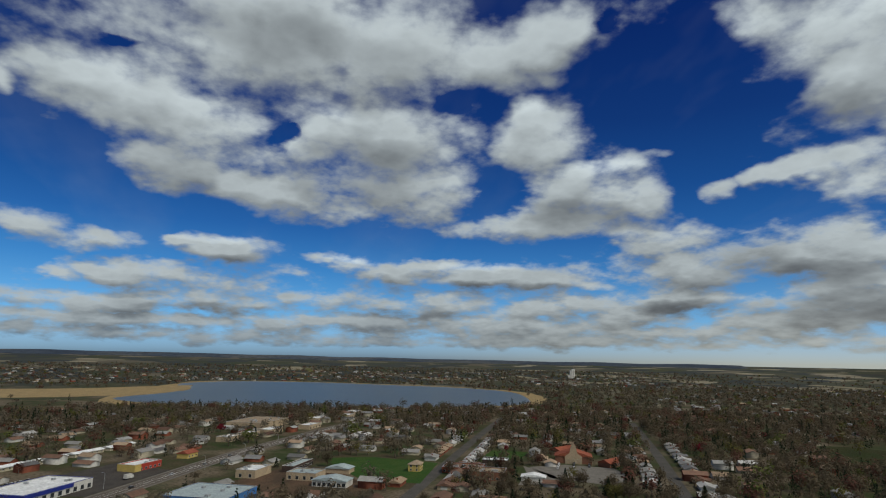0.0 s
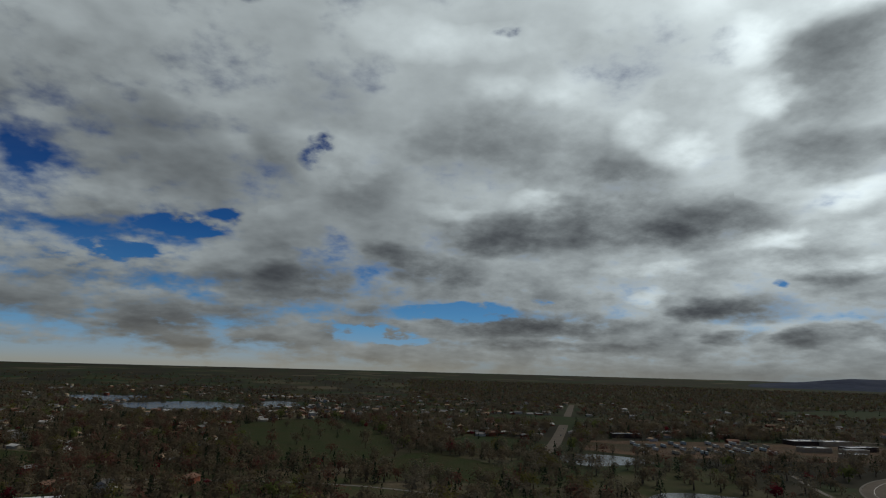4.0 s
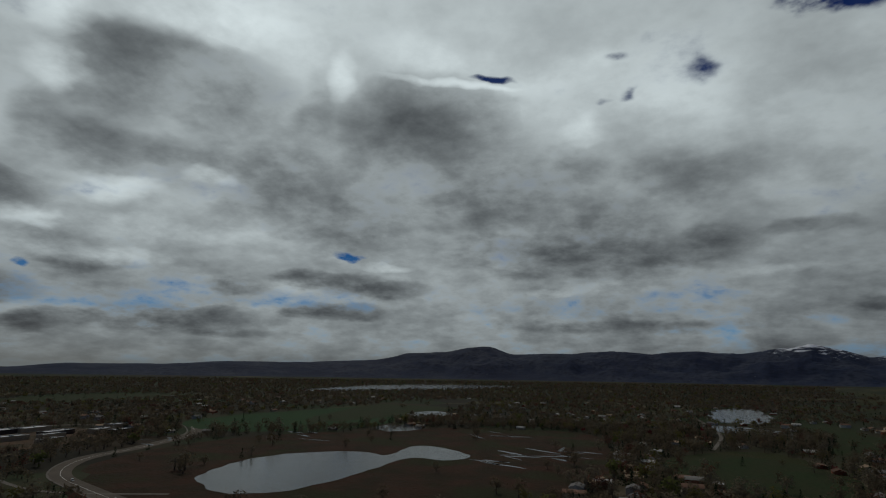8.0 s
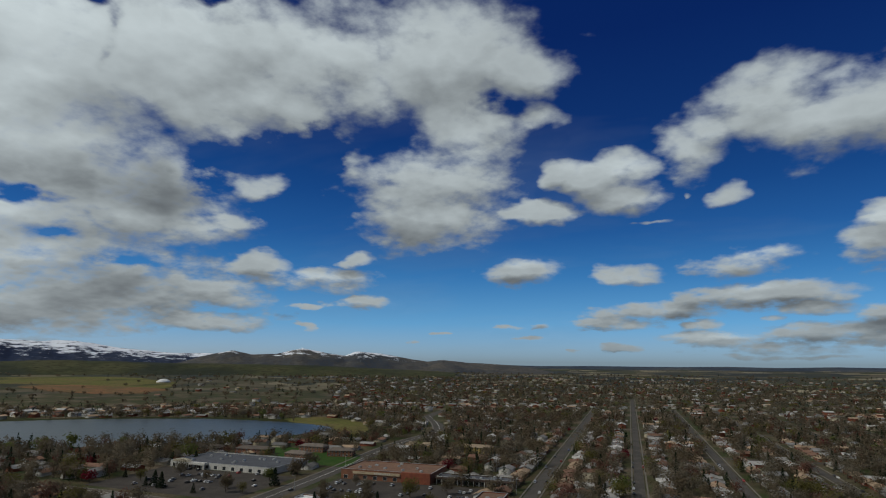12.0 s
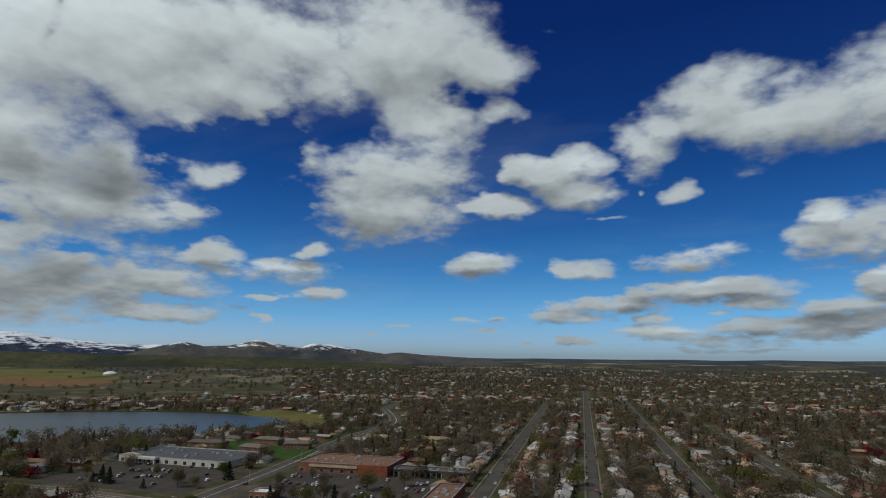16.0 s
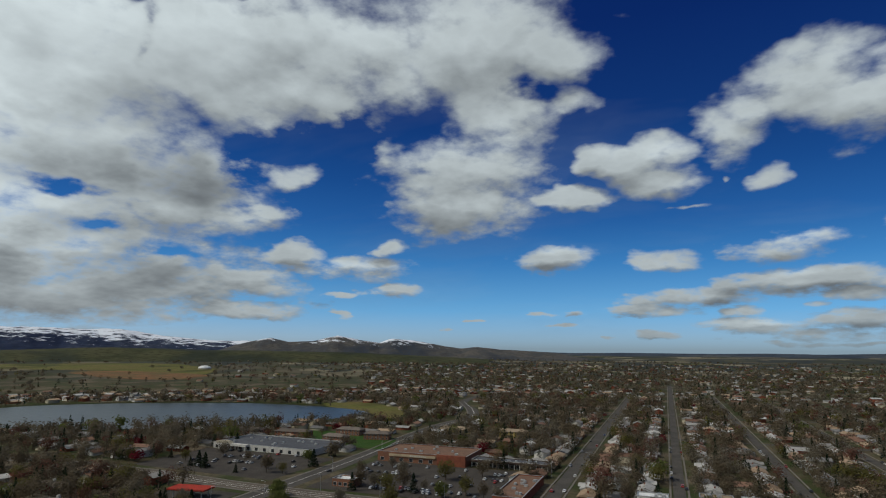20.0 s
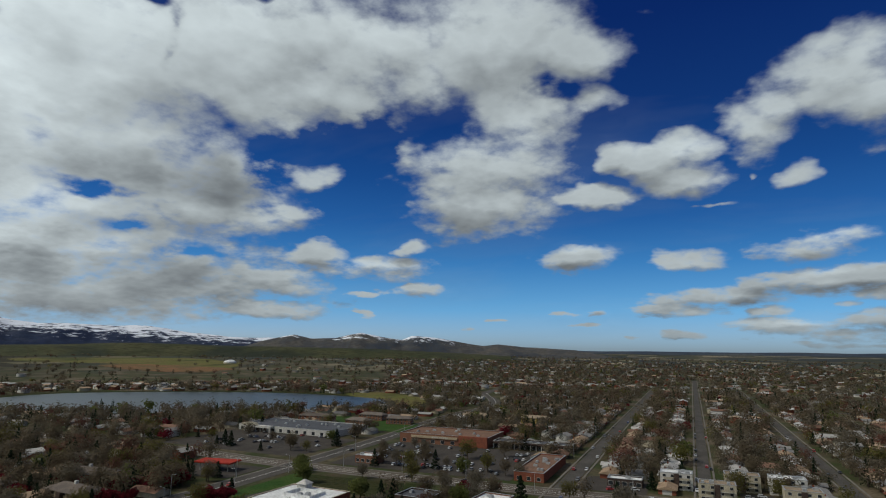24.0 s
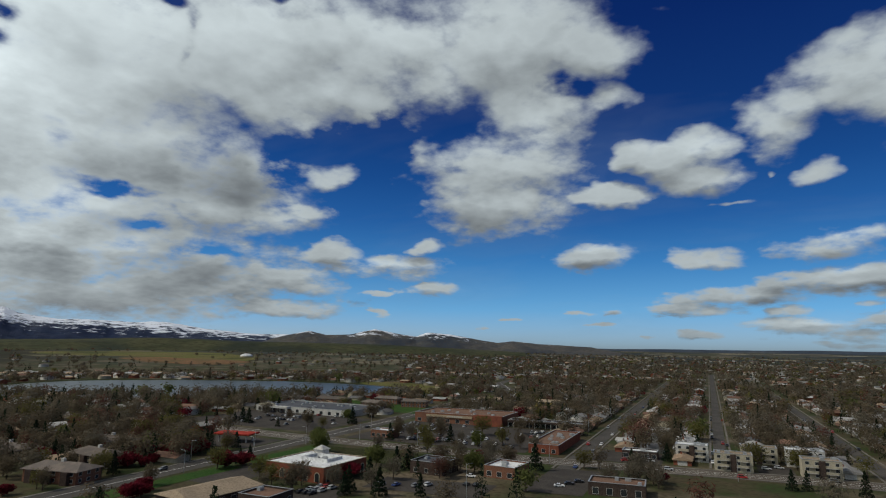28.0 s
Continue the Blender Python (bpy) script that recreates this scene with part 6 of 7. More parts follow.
# south: sheds by bare earth, works along the rail yard and highway
lot("earth_lot", [(330, -318), (170, -385), (150, -350), (300, -270)], M_DIRT, "bare brown earth lot", "yard")
for k in range(3):
    pitched("storage_shed", "long low storage shed with a white roof", "shed", 286 - k * 33, -362 - k * 14, 23, 30, 7, 2.8, 0.8, M_CREAM, M_ROOFWHITE, [("f", 0.3, 9, (2.2, 2.0))], group="storage sheds")
pitched("storage_shed", "wide storage shed with a pale roof", "shed", 196, -352, 23, 28, 14, 3.2, 1.2, M_CREAM, M_ROOFTAN, group="storage sheds")
for x, y, w, d, r in ((-523, -788, 44, 22, 5), (-523, -697, 30, 12, 5), (-460, -842, 40, 14, 0), (-603, -676, 36, 12, 10), (-485, -712, 34, 16, 0), (-549, -724, 44, 16, 12), (-490, -655, 30, 10, 12), (-594, -702, 34, 14, 12), (-560, -786, 46, 20, 8), (-650, -740, 30, 16, 8), (-300, -830, 40, 12, 0), (-380, -870, 60, 12, 0)):
    flat_block("works_shed", "low works building with a pale flat roof", "warehouse", x, y, r, w, d, 5.0, M_TANWALL if int(w) % 4 else M_DARKWALL, M_ROOFWHITE, [("f", 0.6, 4, (3.0, 2.8))], vents=3, group="works by the rail yard")

# landmarks
dome = thing("dome_building", "large white dome on open grassland", "dome", -1376, 1535)
bm = bmesh.new()
for i in range(9):
    a = i / 8 * math.pi / 2
    for j in range(40):
        b = j / 40 * 2 * math.pi
        bm.verts.new((20 * math.cos(a) * math.cos(b), 20 * math.cos(a) * math.sin(b), 3 + 9 * math.sin(a)))
bm.verts.ensure_lookup_table()
for i in range(8):
    for j in range(40):
        bm.faces.new((bm.verts[i * 40 + j], bm.verts[i * 40 + (j + 1) % 40], bm.verts[(i + 1) * 40 + (j + 1) % 40], bm.verts[(i + 1) * 40 + j]))
bmesh.ops.remove_doubles(bm, verts=bm.verts, dist=0.01)
part("shell", bm, M_ROOFWHITE, dome)
bm = bmesh.new()
bmesh.ops.create_cone(bm, cap_ends=True, segments=40, radius1=20.4, radius2=20.4, depth=4.5)
bm.transform(pose(0, 0, 1.2))
part("ring_wall", bm, M_CREAM, dome)
silos = thing("grain_elevator", "pair of tall white grain silos with a headhouse", "silo", 2414, -1270)
for k in range(3):
    bm = bmesh.new()
    bmesh.ops.create_cone(bm, cap_ends=True, segments=24, radius1=4.2, radius2=4.2, depth=34)
    bm.transform(pose(0, -8.4 + k * 8.4, 17))
    part("silo", bm, M_WHITEWALL, silos)
part("headhouse", boxes((-3.4, 3.4, -12, 2, 34, 40), (-3, 3, 12.4, 22, 0, 14)), M_WHITEWALL, silos)


# ---- houses ----


def inside(poly, x, y):
    hit = np.zeros(len(x), bool)
    j = len(poly) - 1
    for i in range(len(poly)):
        (xi, yi), (xj, yj) = poly[i], poly[j]
        if yi != yj:
            hit ^= ((yi > y) != (yj > y)) & (x < (xj - xi) * (y - yi) / (yj - yi) + xi)
        j = i
    return hit


def near_lines(x, y, margin):
    hit = np.zeros(len(x), bool)
    for line, width in LINES:
        reach = width / 2 + margin
        box_hit = (x > line[:, 0].min() - reach) & (x < line[:, 0].max() + reach) & (y > line[:, 1].min() - reach) & (y < line[:, 1].max() + reach)
        k = np.nonzero(box_hit & ~hit)[0]
        if not len(k):
            continue
        px, py = x[k], y[k]
        best = np.full(len(k), 1e9)
        for a, b in zip(line[:-1], line[1:]):
            d = b - a
            t = np.clip(((px - a[0]) * d[0] + (py - a[1]) * d[1]) / max(d @ d, 1e-6), 0, 1)
            best = np.minimum(best, np.hypot(px - a[0] - t * d[0], py - a[1] - t * d[1]))
        hit[k] = best < reach
    return hit


def in_areas(x, y, kinds):
    hit = np.zeros(len(x), bool)
    for kind, poly in AREAS:
        if kind in kinds:
            k = np.nonzero((x > poly[:, 0].min()) & (x < poly[:, 0].max()) & (y > poly[:, 1].min()) & (y < poly[:, 1].max()) & ~hit)[0]
            if len(k):
                hit[k] = inside(poly, x[k], y[k])
    return hit


def polar(x, y):
    return np.hypot(x, y), np.degrees(np.arctan2(x, y))


def band(v, lo, hi):
    return (v >= lo) & (v < hi)


def house_density(x, y):
    r, a = polar(x, y)
    d = np.zeros(len(x))
    d[band(a, -28, 62) & band(r, 335, 2000)] = 0.85
    d[band(a, -28, 62) & band(r, 2000, 3000)] = 0.45
    d[band(a, -75, -28) & band(r, 330, 1260)] = 0.7
    d[band(a, -75, -28) & band(r, 1260, 2400)] = 0.05
    d[band(a, -105, -75) & band(r, 240, 720)] = 0.8
    d[band(a, -105, -75) & band(r, 720, 1700)] = 0.18
    d[band(a, -170, -105) & band(r, 850, 1900)] = 0.14
    d[(np.abs(a) > 165) & band(r, 760, 1800)] = 0.5
    d[band(a, 125, 165) & band(r, 330, 760)] = 0.24
    d[band(a, 125, 165) & band(r, 760, 2400)] = 0.28
    d[band(a, 62, 125) & band(r, 330, 1060)] = 0.5
    d[band(a, 62, 125) & band(r, 2100, 3000)] = 0.35
    return d


FULL = ("built", "car park", "lake", "pond", "yard", "lawn", "field", "marsh", "sand", "shore")
ROOFS = [material("pale_grey_shingle", (0.24, 0.235, 0.22), (0.20, 0.195, 0.185), 3, 0.4, spread=0.3, island=True),
         material("white_roof", (0.40, 0.395, 0.375), (0.33, 0.325, 0.31), 3, 0.4, spread=0.2, island=True),
         material("tan_shingle", (0.30, 0.22, 0.15), (0.25, 0.18, 0.12), 3, 0.4, spread=0.3, island=True),
         material("brown_shingle", (0.17, 0.10, 0.07), (0.13, 0.08, 0.06), 3, 0.4, spread=0.35, island=True),
         material("grey_shingle", (0.17, 0.165, 0.16), (0.13, 0.13, 0.13), 3, 0.4, spread=0.35, island=True)]
ROOF_WORDS = ("pale grey", "white", "tan", "brown", "dark grey")
WALLS = [(M_WHITEWALL, "white"), (M_CREAM, "cream"), (M_TANWALL, "tan"), (M_BRICK, "brick")]
M_DOOR = material("painted_door", (0.45, 0.42, 0.38), (0.38, 0.36, 0.33), 2, 0.4)


def house_kind(k):
    """One of the single-storey houses, at the origin."""
    rnd = random.Random(40 + k)
    roof, (wall, wall_word) = ROOFS[(0, 1, 2, 3, 4, 0, 2, 3, 1, 4)[k]], WALLS[(k * 3 + 1) % 4]
    w, d, h, rise = rnd.uniform(13, 17), rnd.uniform(8.5, 10.5), 2.7, rnd.uniform(1.3, 1.9)
    hip = rnd.choice((0.0, 0.0, 3.5))
    ob = new("bungalow")
    tagged(ob, "single-storey %s bungalow with a %s %s roof" % (wall_word, ROOF_WORDS[ROOFS.index(roof)], "hipped" if hip else "gabled"), "house", "bungalows on the street grid")
    body = boxes((-w / 2, w / 2, -d / 2, d / 2, -0.2, h))
    if not hip:
        for s in (-1, 1):
            solid(body, [(s * w / 2, -d / 2, h), (s * w / 2, d / 2, h), (s * w / 2, 0, h + rise)], (-s * 0.3, 0, 0))
    part("wall", body, wall, ob)
    part("roof", gable_roof(w, d, h, rise, 0.7, hip), roof, ob)
    if k % 2:
        part("wing_roof", wing_roof(w, d, h, rise), roof, ob)
    window_row(ob, w, d, "f", 0.9, 3, (1.7, 1.2))
    piece("door", shared("house_door", lambda: boxes((-0.5, 0.5, -0.07, 0.02, 0, 2.05)), M_DOOR), ob, "", pose(w * 0.1 + 1.6, -d / 2, 0))
    piece("garage_door", shared("garage_door", lambda: boxes((-2.3, 2.3, -0.08, 0.02, 0, 2.2)), M_WHITEWALL), ob, "", pose(-w / 2 - 0.01, 0, 0, 0, 0, -90))
    part("chimney", boxes((w * 0.2, w * 0.2 + 0.9, 0.6, 1.4, h, h + rise + 0.9)), M_BRICK, ob)
    return ob, w, d


def wing_roof(w, d, h, rise):
    bm = gable_roof(8, 7, h, rise * 0.85, 0.5)
    bm.transform(pose(-w * 0.22, -d * 0.28, 0.03, 0, 0, 90))
    return bm


def street_houses():
    rnd = random.Random(7)
    spots = []
    for x in (-66, 4, 76, 150, 224):
        for side in (-1, 1):
            y = 345 + rnd.uniform(0, 8)
            while y < (800 if -70 < x < 160 else 640):
                spots.append((x + side * rnd.uniform(18, 20), y, 90 * -side + rnd.uniform(-2, 2)))
                y += rnd.uniform(17.5, 20.5)
    xs, ys = np.array([s[0] for s in spots]), np.array([s[1] for s in spots])
    bad = in_areas(xs, ys, FULL) | near_lines(xs, ys, 6.5)
    spots = [s for s, b in zip(spots, bad) if not b]
    # east side, along the slanting streets
    for ax, ay, bx, by in ((400, -95, 650, -224), (360, -267, 560, -382), (610, -40, 700, -86)):
        d = Vector((bx - ax, by - ay))
        n = int(d.length / 21)
        for i in range(n):
            for side in (-1, 1):
                p = Vector((ax, ay)) + d * (i + 0.5) / n + Vector((-d.y, d.x)).normalized() * side * 17
                spots.append((p.x, p.y, math.degrees(math.atan2(d.y, d.x)) + (0 if side < 0 else 180)))
    xs, ys = np.array([s[0] for s in spots]), np.array([s[1] for s in spots])
    bad = in_areas(xs, ys, ("built", "car park", "lawn", "yard"))
    spots = [s for s, b in zip(spots, bad) if not b]
    kinds = {}
    for x, y, rot in spots:
        k = rnd.choice((0, 0, 1, 1, 2, 2, 3, 4, 5, 5, 6, 7, 8, 8, 9))
        m = pose(x, y, 0, 0, 0, rot)
        if k in kinds:
            copy_thing(kinds[k], m)
        else:
            kinds[k], _, _ = house_kind(k)
            kinds[k].matrix_basis = m
        AREAS.append(("built", np.array([(x - 5.8, y - 6.8), (x + 5.8, y - 6.8), (x + 5.8, y + 6.8), (x - 5.8, y + 6.8)])))
    return len(spots)


street_houses()


def grid_spots(step_x, step_y, r0, r1, seed, loose=1.0):
    rng = np.random.default_rng(seed)
    gx, gy = np.meshgrid(np.arange(-r1, r1, step_x), np.arange(-r1, r1, step_y))
    x, y = gx.ravel() + rng.uniform(-0.28, 0.28, gx.size) * step_x * loose, gy.ravel() + rng.uniform(-0.28, 0.28, gx.size) * loose * step_y
    r, a = polar(x, y)
    keep = band(r, r0, r1) & ~band(a, 34, 58)
    return x[keep], y[keep], rng


def mesh_stuff(name, verts, loops, starts, totals, mats, index, label, category):
    """One mesh out of arrays."""
    me = bpy.data.meshes.new(name)
    me.vertices.add(len(verts))
    me.vertices.foreach_set("co", np.asarray(verts, np.float32).ravel())
    me.loops.add(len(loops))
    me.loops.foreach_set("vertex_index", np.asarray(loops, np.int32))
    me.polygons.add(len(starts))
    me.polygons.foreach_set("loop_start", np.asarray(starts, np.int32))
    me.polygons.foreach_set("loop_total", np.asarray(totals, np.int32))
    for m in mats:
        me.materials.append(m)
    if index is not None:
        me.polygons.foreach_set("material_index", np.asarray(index, np.int32))
    me.update(calc_edges=True)
    me.validate()
    return tagged(new(name, me), label, category, kind="stuff")


def far_houses():
    x, y, rng = grid_spots(19.5, 33, 240, 3000, 11)
    keep = rng.random(len(x)) < house_density(x, y)
    keep &= (polar(x, y)[0] < 1300) | (rng.random(len(x)) < 0.26)
    x, y = x[keep], y[keep]
    ok = ~(in_areas(x, y, FULL) | near_lines(x, y, 8))
    x, y = x[ok], y[ok]
    n = len(x)
    w, d, h, rise = rng.uniform(6, 8.5, n), rng.uniform(4.3, 5.2, n), rng.choice((2.7, 2.7, 2.7, 5.0), n), rng.uniform(1.3, 2.1, n)
    east = (polar(x, y)[1] > 62) & (polar(x, y)[1] < 150)
    rot = np.where(rng.random(n) < 0.5, 0, np.pi / 2) + np.where(east, radians(-27), 0) + rng.normal(0, 0.05, n)
    z = terrain(x, y)
    c, s = np.cos(rot), np.sin(rot)
    o = 0.6
    pts = [(-w, -d, h * 0 - 0.3), (w, -d, h * 0 - 0.3), (w, d, h * 0 - 0.3), (-w, d, h * 0 - 0.3), (-w, -d, h), (w, -d, h), (w, d, h), (-w, d, h), (-w, 0 * d, h + rise), (w, 0 * d, h + rise),
           (-w - o, -d - o, h - 0.25), (w + o, -d - o, h - 0.25), (w + o, d + o, h - 0.25), (-w - o, d + o, h - 0.25), (-w - o, 0 * d, h + rise + 0.1), (w + o, 0 * d, h + rise + 0.1)]
    v = np.stack([np.stack([x + px * c - py * s, y + px * s + py * c, z + pz], -1) for px, py, pz in pts], 1)
    quads = [(0, 1, 5, 4), (1, 2, 6, 5), (2, 3, 7, 6), (3, 0, 4, 7), (10, 11, 15, 14), (12, 13, 14, 15)]
    tris = [(5, 6, 9), (7, 4, 8)]
    loops, totals = [], []
    flat = [i for q in quads + tris for i in q]
    loops = (np.arange(n)[:, None] * 16 + np.array(flat)[None]).ravel()
    totals = np.tile([4] * 6 + [3] * 2, n)
    starts = np.concatenate([[0], np.cumsum(totals)[:-1]])
    wall = rng.integers(0, 3, n)
    roof = 3 + rng.choice(5, n, p=(0.2, 0.12, 0.18, 0.28, 0.22))
    index = np.stack([wall] * 4 + [roof] * 2 + [wall] * 2, 1).ravel()
    mesh_stuff("distant_houses", v.reshape(-1, 3), loops, starts, totals, [M_WHITEWALL, M_CREAM, M_BRICK] + ROOFS, index, "many small houses with grey, white and tan roofs spread through trees", "houses")
    return x, y


HOUSE_X, HOUSE_Y = far_houses()


# ---- trees ----
def leafy(name, base, second, spread=0.12, rough=0.95):
    m = material(name, base, second, 9, spread=spread, island=True, rough=rough, spec=0.03)
    nt = m.node_tree
    bsdf = nt.nodes["Principled BSDF"]
    through_light, mix = nt.nodes.new("ShaderNodeBsdfTranslucent"), nt.nodes.new("ShaderNodeMixShader")
    nt.links.new(bsdf.inputs["Base Color"].links[0].from_socket, through_light.inputs[0])
    mix.inputs[0].default_value = 0.45
    nt.links.new(bsdf.outputs[0], mix.inputs[1])
    nt.links.new(through_light.outputs[0], mix.inputs[2])
    nt.links.new(mix.outputs[0], nt.nodes["Material Output"].inputs[0])
    return m


M_TWIG = leafy("bare_twigs", (0.128, 0.102, 0.067), (0.100, 0.080, 0.053))
M_TWIG_GREY = leafy("grey_twigs", (0.155, 0.132, 0.095), (0.120, 0.104, 0.075))
M_BUDS = leafy("budding_olive_twigs", (0.120, 0.112, 0.034), (0.095, 0.084, 0.030))
M_RED = leafy("red_blossom", (0.135, 0.015, 0.024), (0.10, 0.014, 0.02))
M_RUST = leafy("rusty_buds", (0.13, 0.062, 0.045), (0.10, 0.055, 0.04))
M_NEEDLE = leafy("spruce_needles", (0.018, 0.032, 0.018), (0.026, 0.036, 0.020))
M_FRESH = leafy("fresh_green_leaves", (0.115, 0.130, 0.040), (0.09, 0.10, 0.035))
M_BARK = material("bark", (0.09, 0.07, 0.055), (0.065, 0.05, 0.042), 0.8, 0.2)


def tree_density(x, y):
    r, a = polar(x, y)
    a = a + 5 * np.sin(x / 47 + y / 83) * np.cos(y / 61) + 3 * np.sin(x / 19 - y / 23)
    r = r + 60 * np.sin(x / 71) * np.cos(y / 53)
    d = 0.75 * np.minimum(1, house_density(x, y) * 1.4) + 0.10
    d[(band(a, 128, 180) | (a < -168)) & band(r, 330, 780)] = 0.85
    d[band(a, -168, -105) & (r < 900)] = 0.42
    d[band(a, -105, -75) & band(r, 720, 1700)] = 0.6
    d[band(a, -75, -30) & (r > 1300)] = 0.03
    d[band(a, 62, 108) & band(r, 330, 800)] *= 0.42
    d[band(a, 62, 128) & band(r, 800, 1060)] = 0.95
    d[band(a, -168, -78) & band(r, 900, 3400)] = 0.8
    d[(a < -165) & band(r, 780, 3400)] = 0.8
    d[band(a, -28, 62) & (r > 2000)] = 0.45
    d[band(a, -28, 128) & (r > 2700)] = 0.15
    d[band(a, 62, 128) & band(r, 1900, 2700)] = 0.9
    d[band(a, 108, 165) & band(r, 900, 2300)] = 0.8
    d[band(a, -75, -28) & band(r, 1300, 2600)] = 0.12
    d[band(a, 62, 128) & (r > 1900)] = 0.35
    return d


def crowns(x, y, z, rad, high, k, rng, kind, slim, lay=0.8):
    """Triangles that make up crowns: k twigs or leaf clumps a tree, in an uneven ellipsoid or cone."""
    n = len(x)
    u = rng.normal(size=(n, k, 3))
    u /= np.linalg.norm(u, axis=2, keepdims=True)
    q = rng.random((n, k, 1)) ** (0.45 if kind == "round" else 0.6)
    lump = 1 + 0.35 * np.sin(u[..., :1] * 3 + rng.uniform(0, 6, (n, 1, 1))) * np.cos(u[..., 1:2] * 4 + rng.uniform(0, 6, (n, 1, 1)))
    if kind == "round":
        c = u * q * lump
        c[..., 2] = c[..., 2] * 0.40 + 0.60
        c = c * np.stack([rad, rad, high], -1)[:, None]
        out = u * np.array([1, 1, 0.7]) + np.array([0, 0, 0.7])
    else:
        t = rng.random((n, k, 1)) ** 1.5
        ang = rng.uniform(0, 2 * np.pi, (n, k, 1))
        wide = (1 - t) ** 0.85 * (0.75 + 0.25 * np.sign(np.sin(t * 34))) + 0.03
        c = np.concatenate([np.cos(ang) * wide * rad[:, None, None], np.sin(ang) * wide * rad[:, None, None], (0.08 + 0.92 * t) * high[:, None, None]], 2)
        out = np.concatenate([np.cos(ang), np.sin(ang), -0.35 + 0 * ang], 2)
    out /= np.linalg.norm(out, axis=2, keepdims=True)
    along = np.cross(out, rng.normal(size=(n, k, 3)))
    along /= np.linalg.norm(along, axis=2, keepdims=True) + 1e-6
    face = out
    out = along * lay + out * (1 - lay)
    out /= np.linalg.norm(out, axis=2, keepdims=True)
    side = np.cross(out, face + 0.45 * rng.normal(size=(n, k, 3)))
    side /= np.linalg.norm(side, axis=2, keepdims=True) + 1e-6
    size = (rad * slim[0])[:, None, None] * rng.uniform(0.6, 1.3, (n, k, 1))
    base = np.stack([x, y, z], -1)[:, None] + c
    tip = base + out * size
    w = side * (rad * slim[1])[:, None, None]
    v = np.stack([base - w - out * size * 0.5, base + w - out * size * 0.3, tip], 2)
    return v.reshape(-1, 3)


def trunks(x, y, z, rad, high):
    """A slim three-sided trunk a tree."""
    t = (rad * 0.09 + 0.12)
    top = high * 0.6
    v = []
    for a in (0, 2.1, 4.2):
        v.append(np.stack([x + t * np.cos(a), y + t * np.sin(a), z - 0.2], -1))
    v.append(np.stack([x, y, z + top], -1))
    v = np.stack(v, 1)
    f = np.array([0, 1, 3, 1, 2, 3, 2, 0, 3])
    return v.reshape(-1, 3), (np.arange(len(x))[:, None] * 4 + f[None]).ravel()


def grove(name, x, y, rad, high, k, kind, mat, label, seed, slim):
    rng = np.random.default_rng(seed)
    z = terrain(x, y)
    v = crowns(x, y, z, rad, high, k, rng, kind, slim)
    tv, tf = trunks(x, y, z, rad, high)
    loops = np.concatenate([np.arange(len(v)), tf + len(v)])
    count = len(loops) // 3
    index = np.zeros(count, int)
    index[len(v) // 3:] = 1
    mesh_stuff(name, np.concatenate([v, tv]), loops, np.arange(count) * 3, np.full(count, 3), [mat, M_BARK], index, label, "trees")


KINDS = [("bare_woods", M_TWIG, "round", "bare brown trees standing between the houses"), ("grey_woods", M_TWIG_GREY, "round", "bare grey trees standing between the houses"),
         ("budding_woods", M_BUDS, "round", "trees with the first olive-green buds"), ("rusty_woods", M_RUST, "round", "trees with rust-red spring buds"),
         ("spruce_woods", M_NEEDLE, "cone", "dark green spruces among houses"), ("blossom_trees", M_RED, "round", "crab apple trees in deep red blossom"), ("fresh_trees", M_FRESH, "round", "trees in fresh yellow-green leaf")]


def near_wide(x, y):
    """Open verges along the main roads."""
    keep = LINES[:]
    LINES[:] = [(p, w) for p, w in keep if w >= 14]
    hit = near_lines(x, y, 12.0)
    LINES[:] = keep
    return hit


def tree_spots(step, r0, r1, seed):
    x, y, rng = grid_spots(step, step, r0, r1, seed, 1.75)
    keep = rng.random(len(x)) < tree_density(x, y)
    x, y = x[keep], y[keep]
    bad = in_areas(x, y, ("built", "car park", "lake", "pond", "yard", "lawn", "sand")) | near_lines(x, y, 4.0) | near_wide(x, y)
    thin = in_areas(x, y, ("field", "marsh", "shore")) & (rng.random(len(x)) < 0.955)
    if len(HOUSE_X):
        cell = {}
        for hx, hy in zip(HOUSE_X, HOUSE_Y):
            cell.setdefault((int(hx // 20), int(hy // 20)), []).append((hx, hy))
        for i in np.nonzero(~(bad | thin))[0]:
            cx, cy = int(x[i] // 20), int(y[i] // 20)
            for dx in (-1, 0, 1):
                for dy in (-1, 0, 1):
                    for hx, hy in cell.get((cx + dx, cy + dy), ()):
                        if abs(hx - x[i]) < 6.5 and abs(hy - y[i]) < 6.5:
                            bad[i] = True
    ok = ~(bad | thin)
    return x[ok], y[ok], rng


SHARE = (0.44, 0.24, 0.045, 0.055, 0.19, 0.015, 0.015)
NEAR_TREES = []


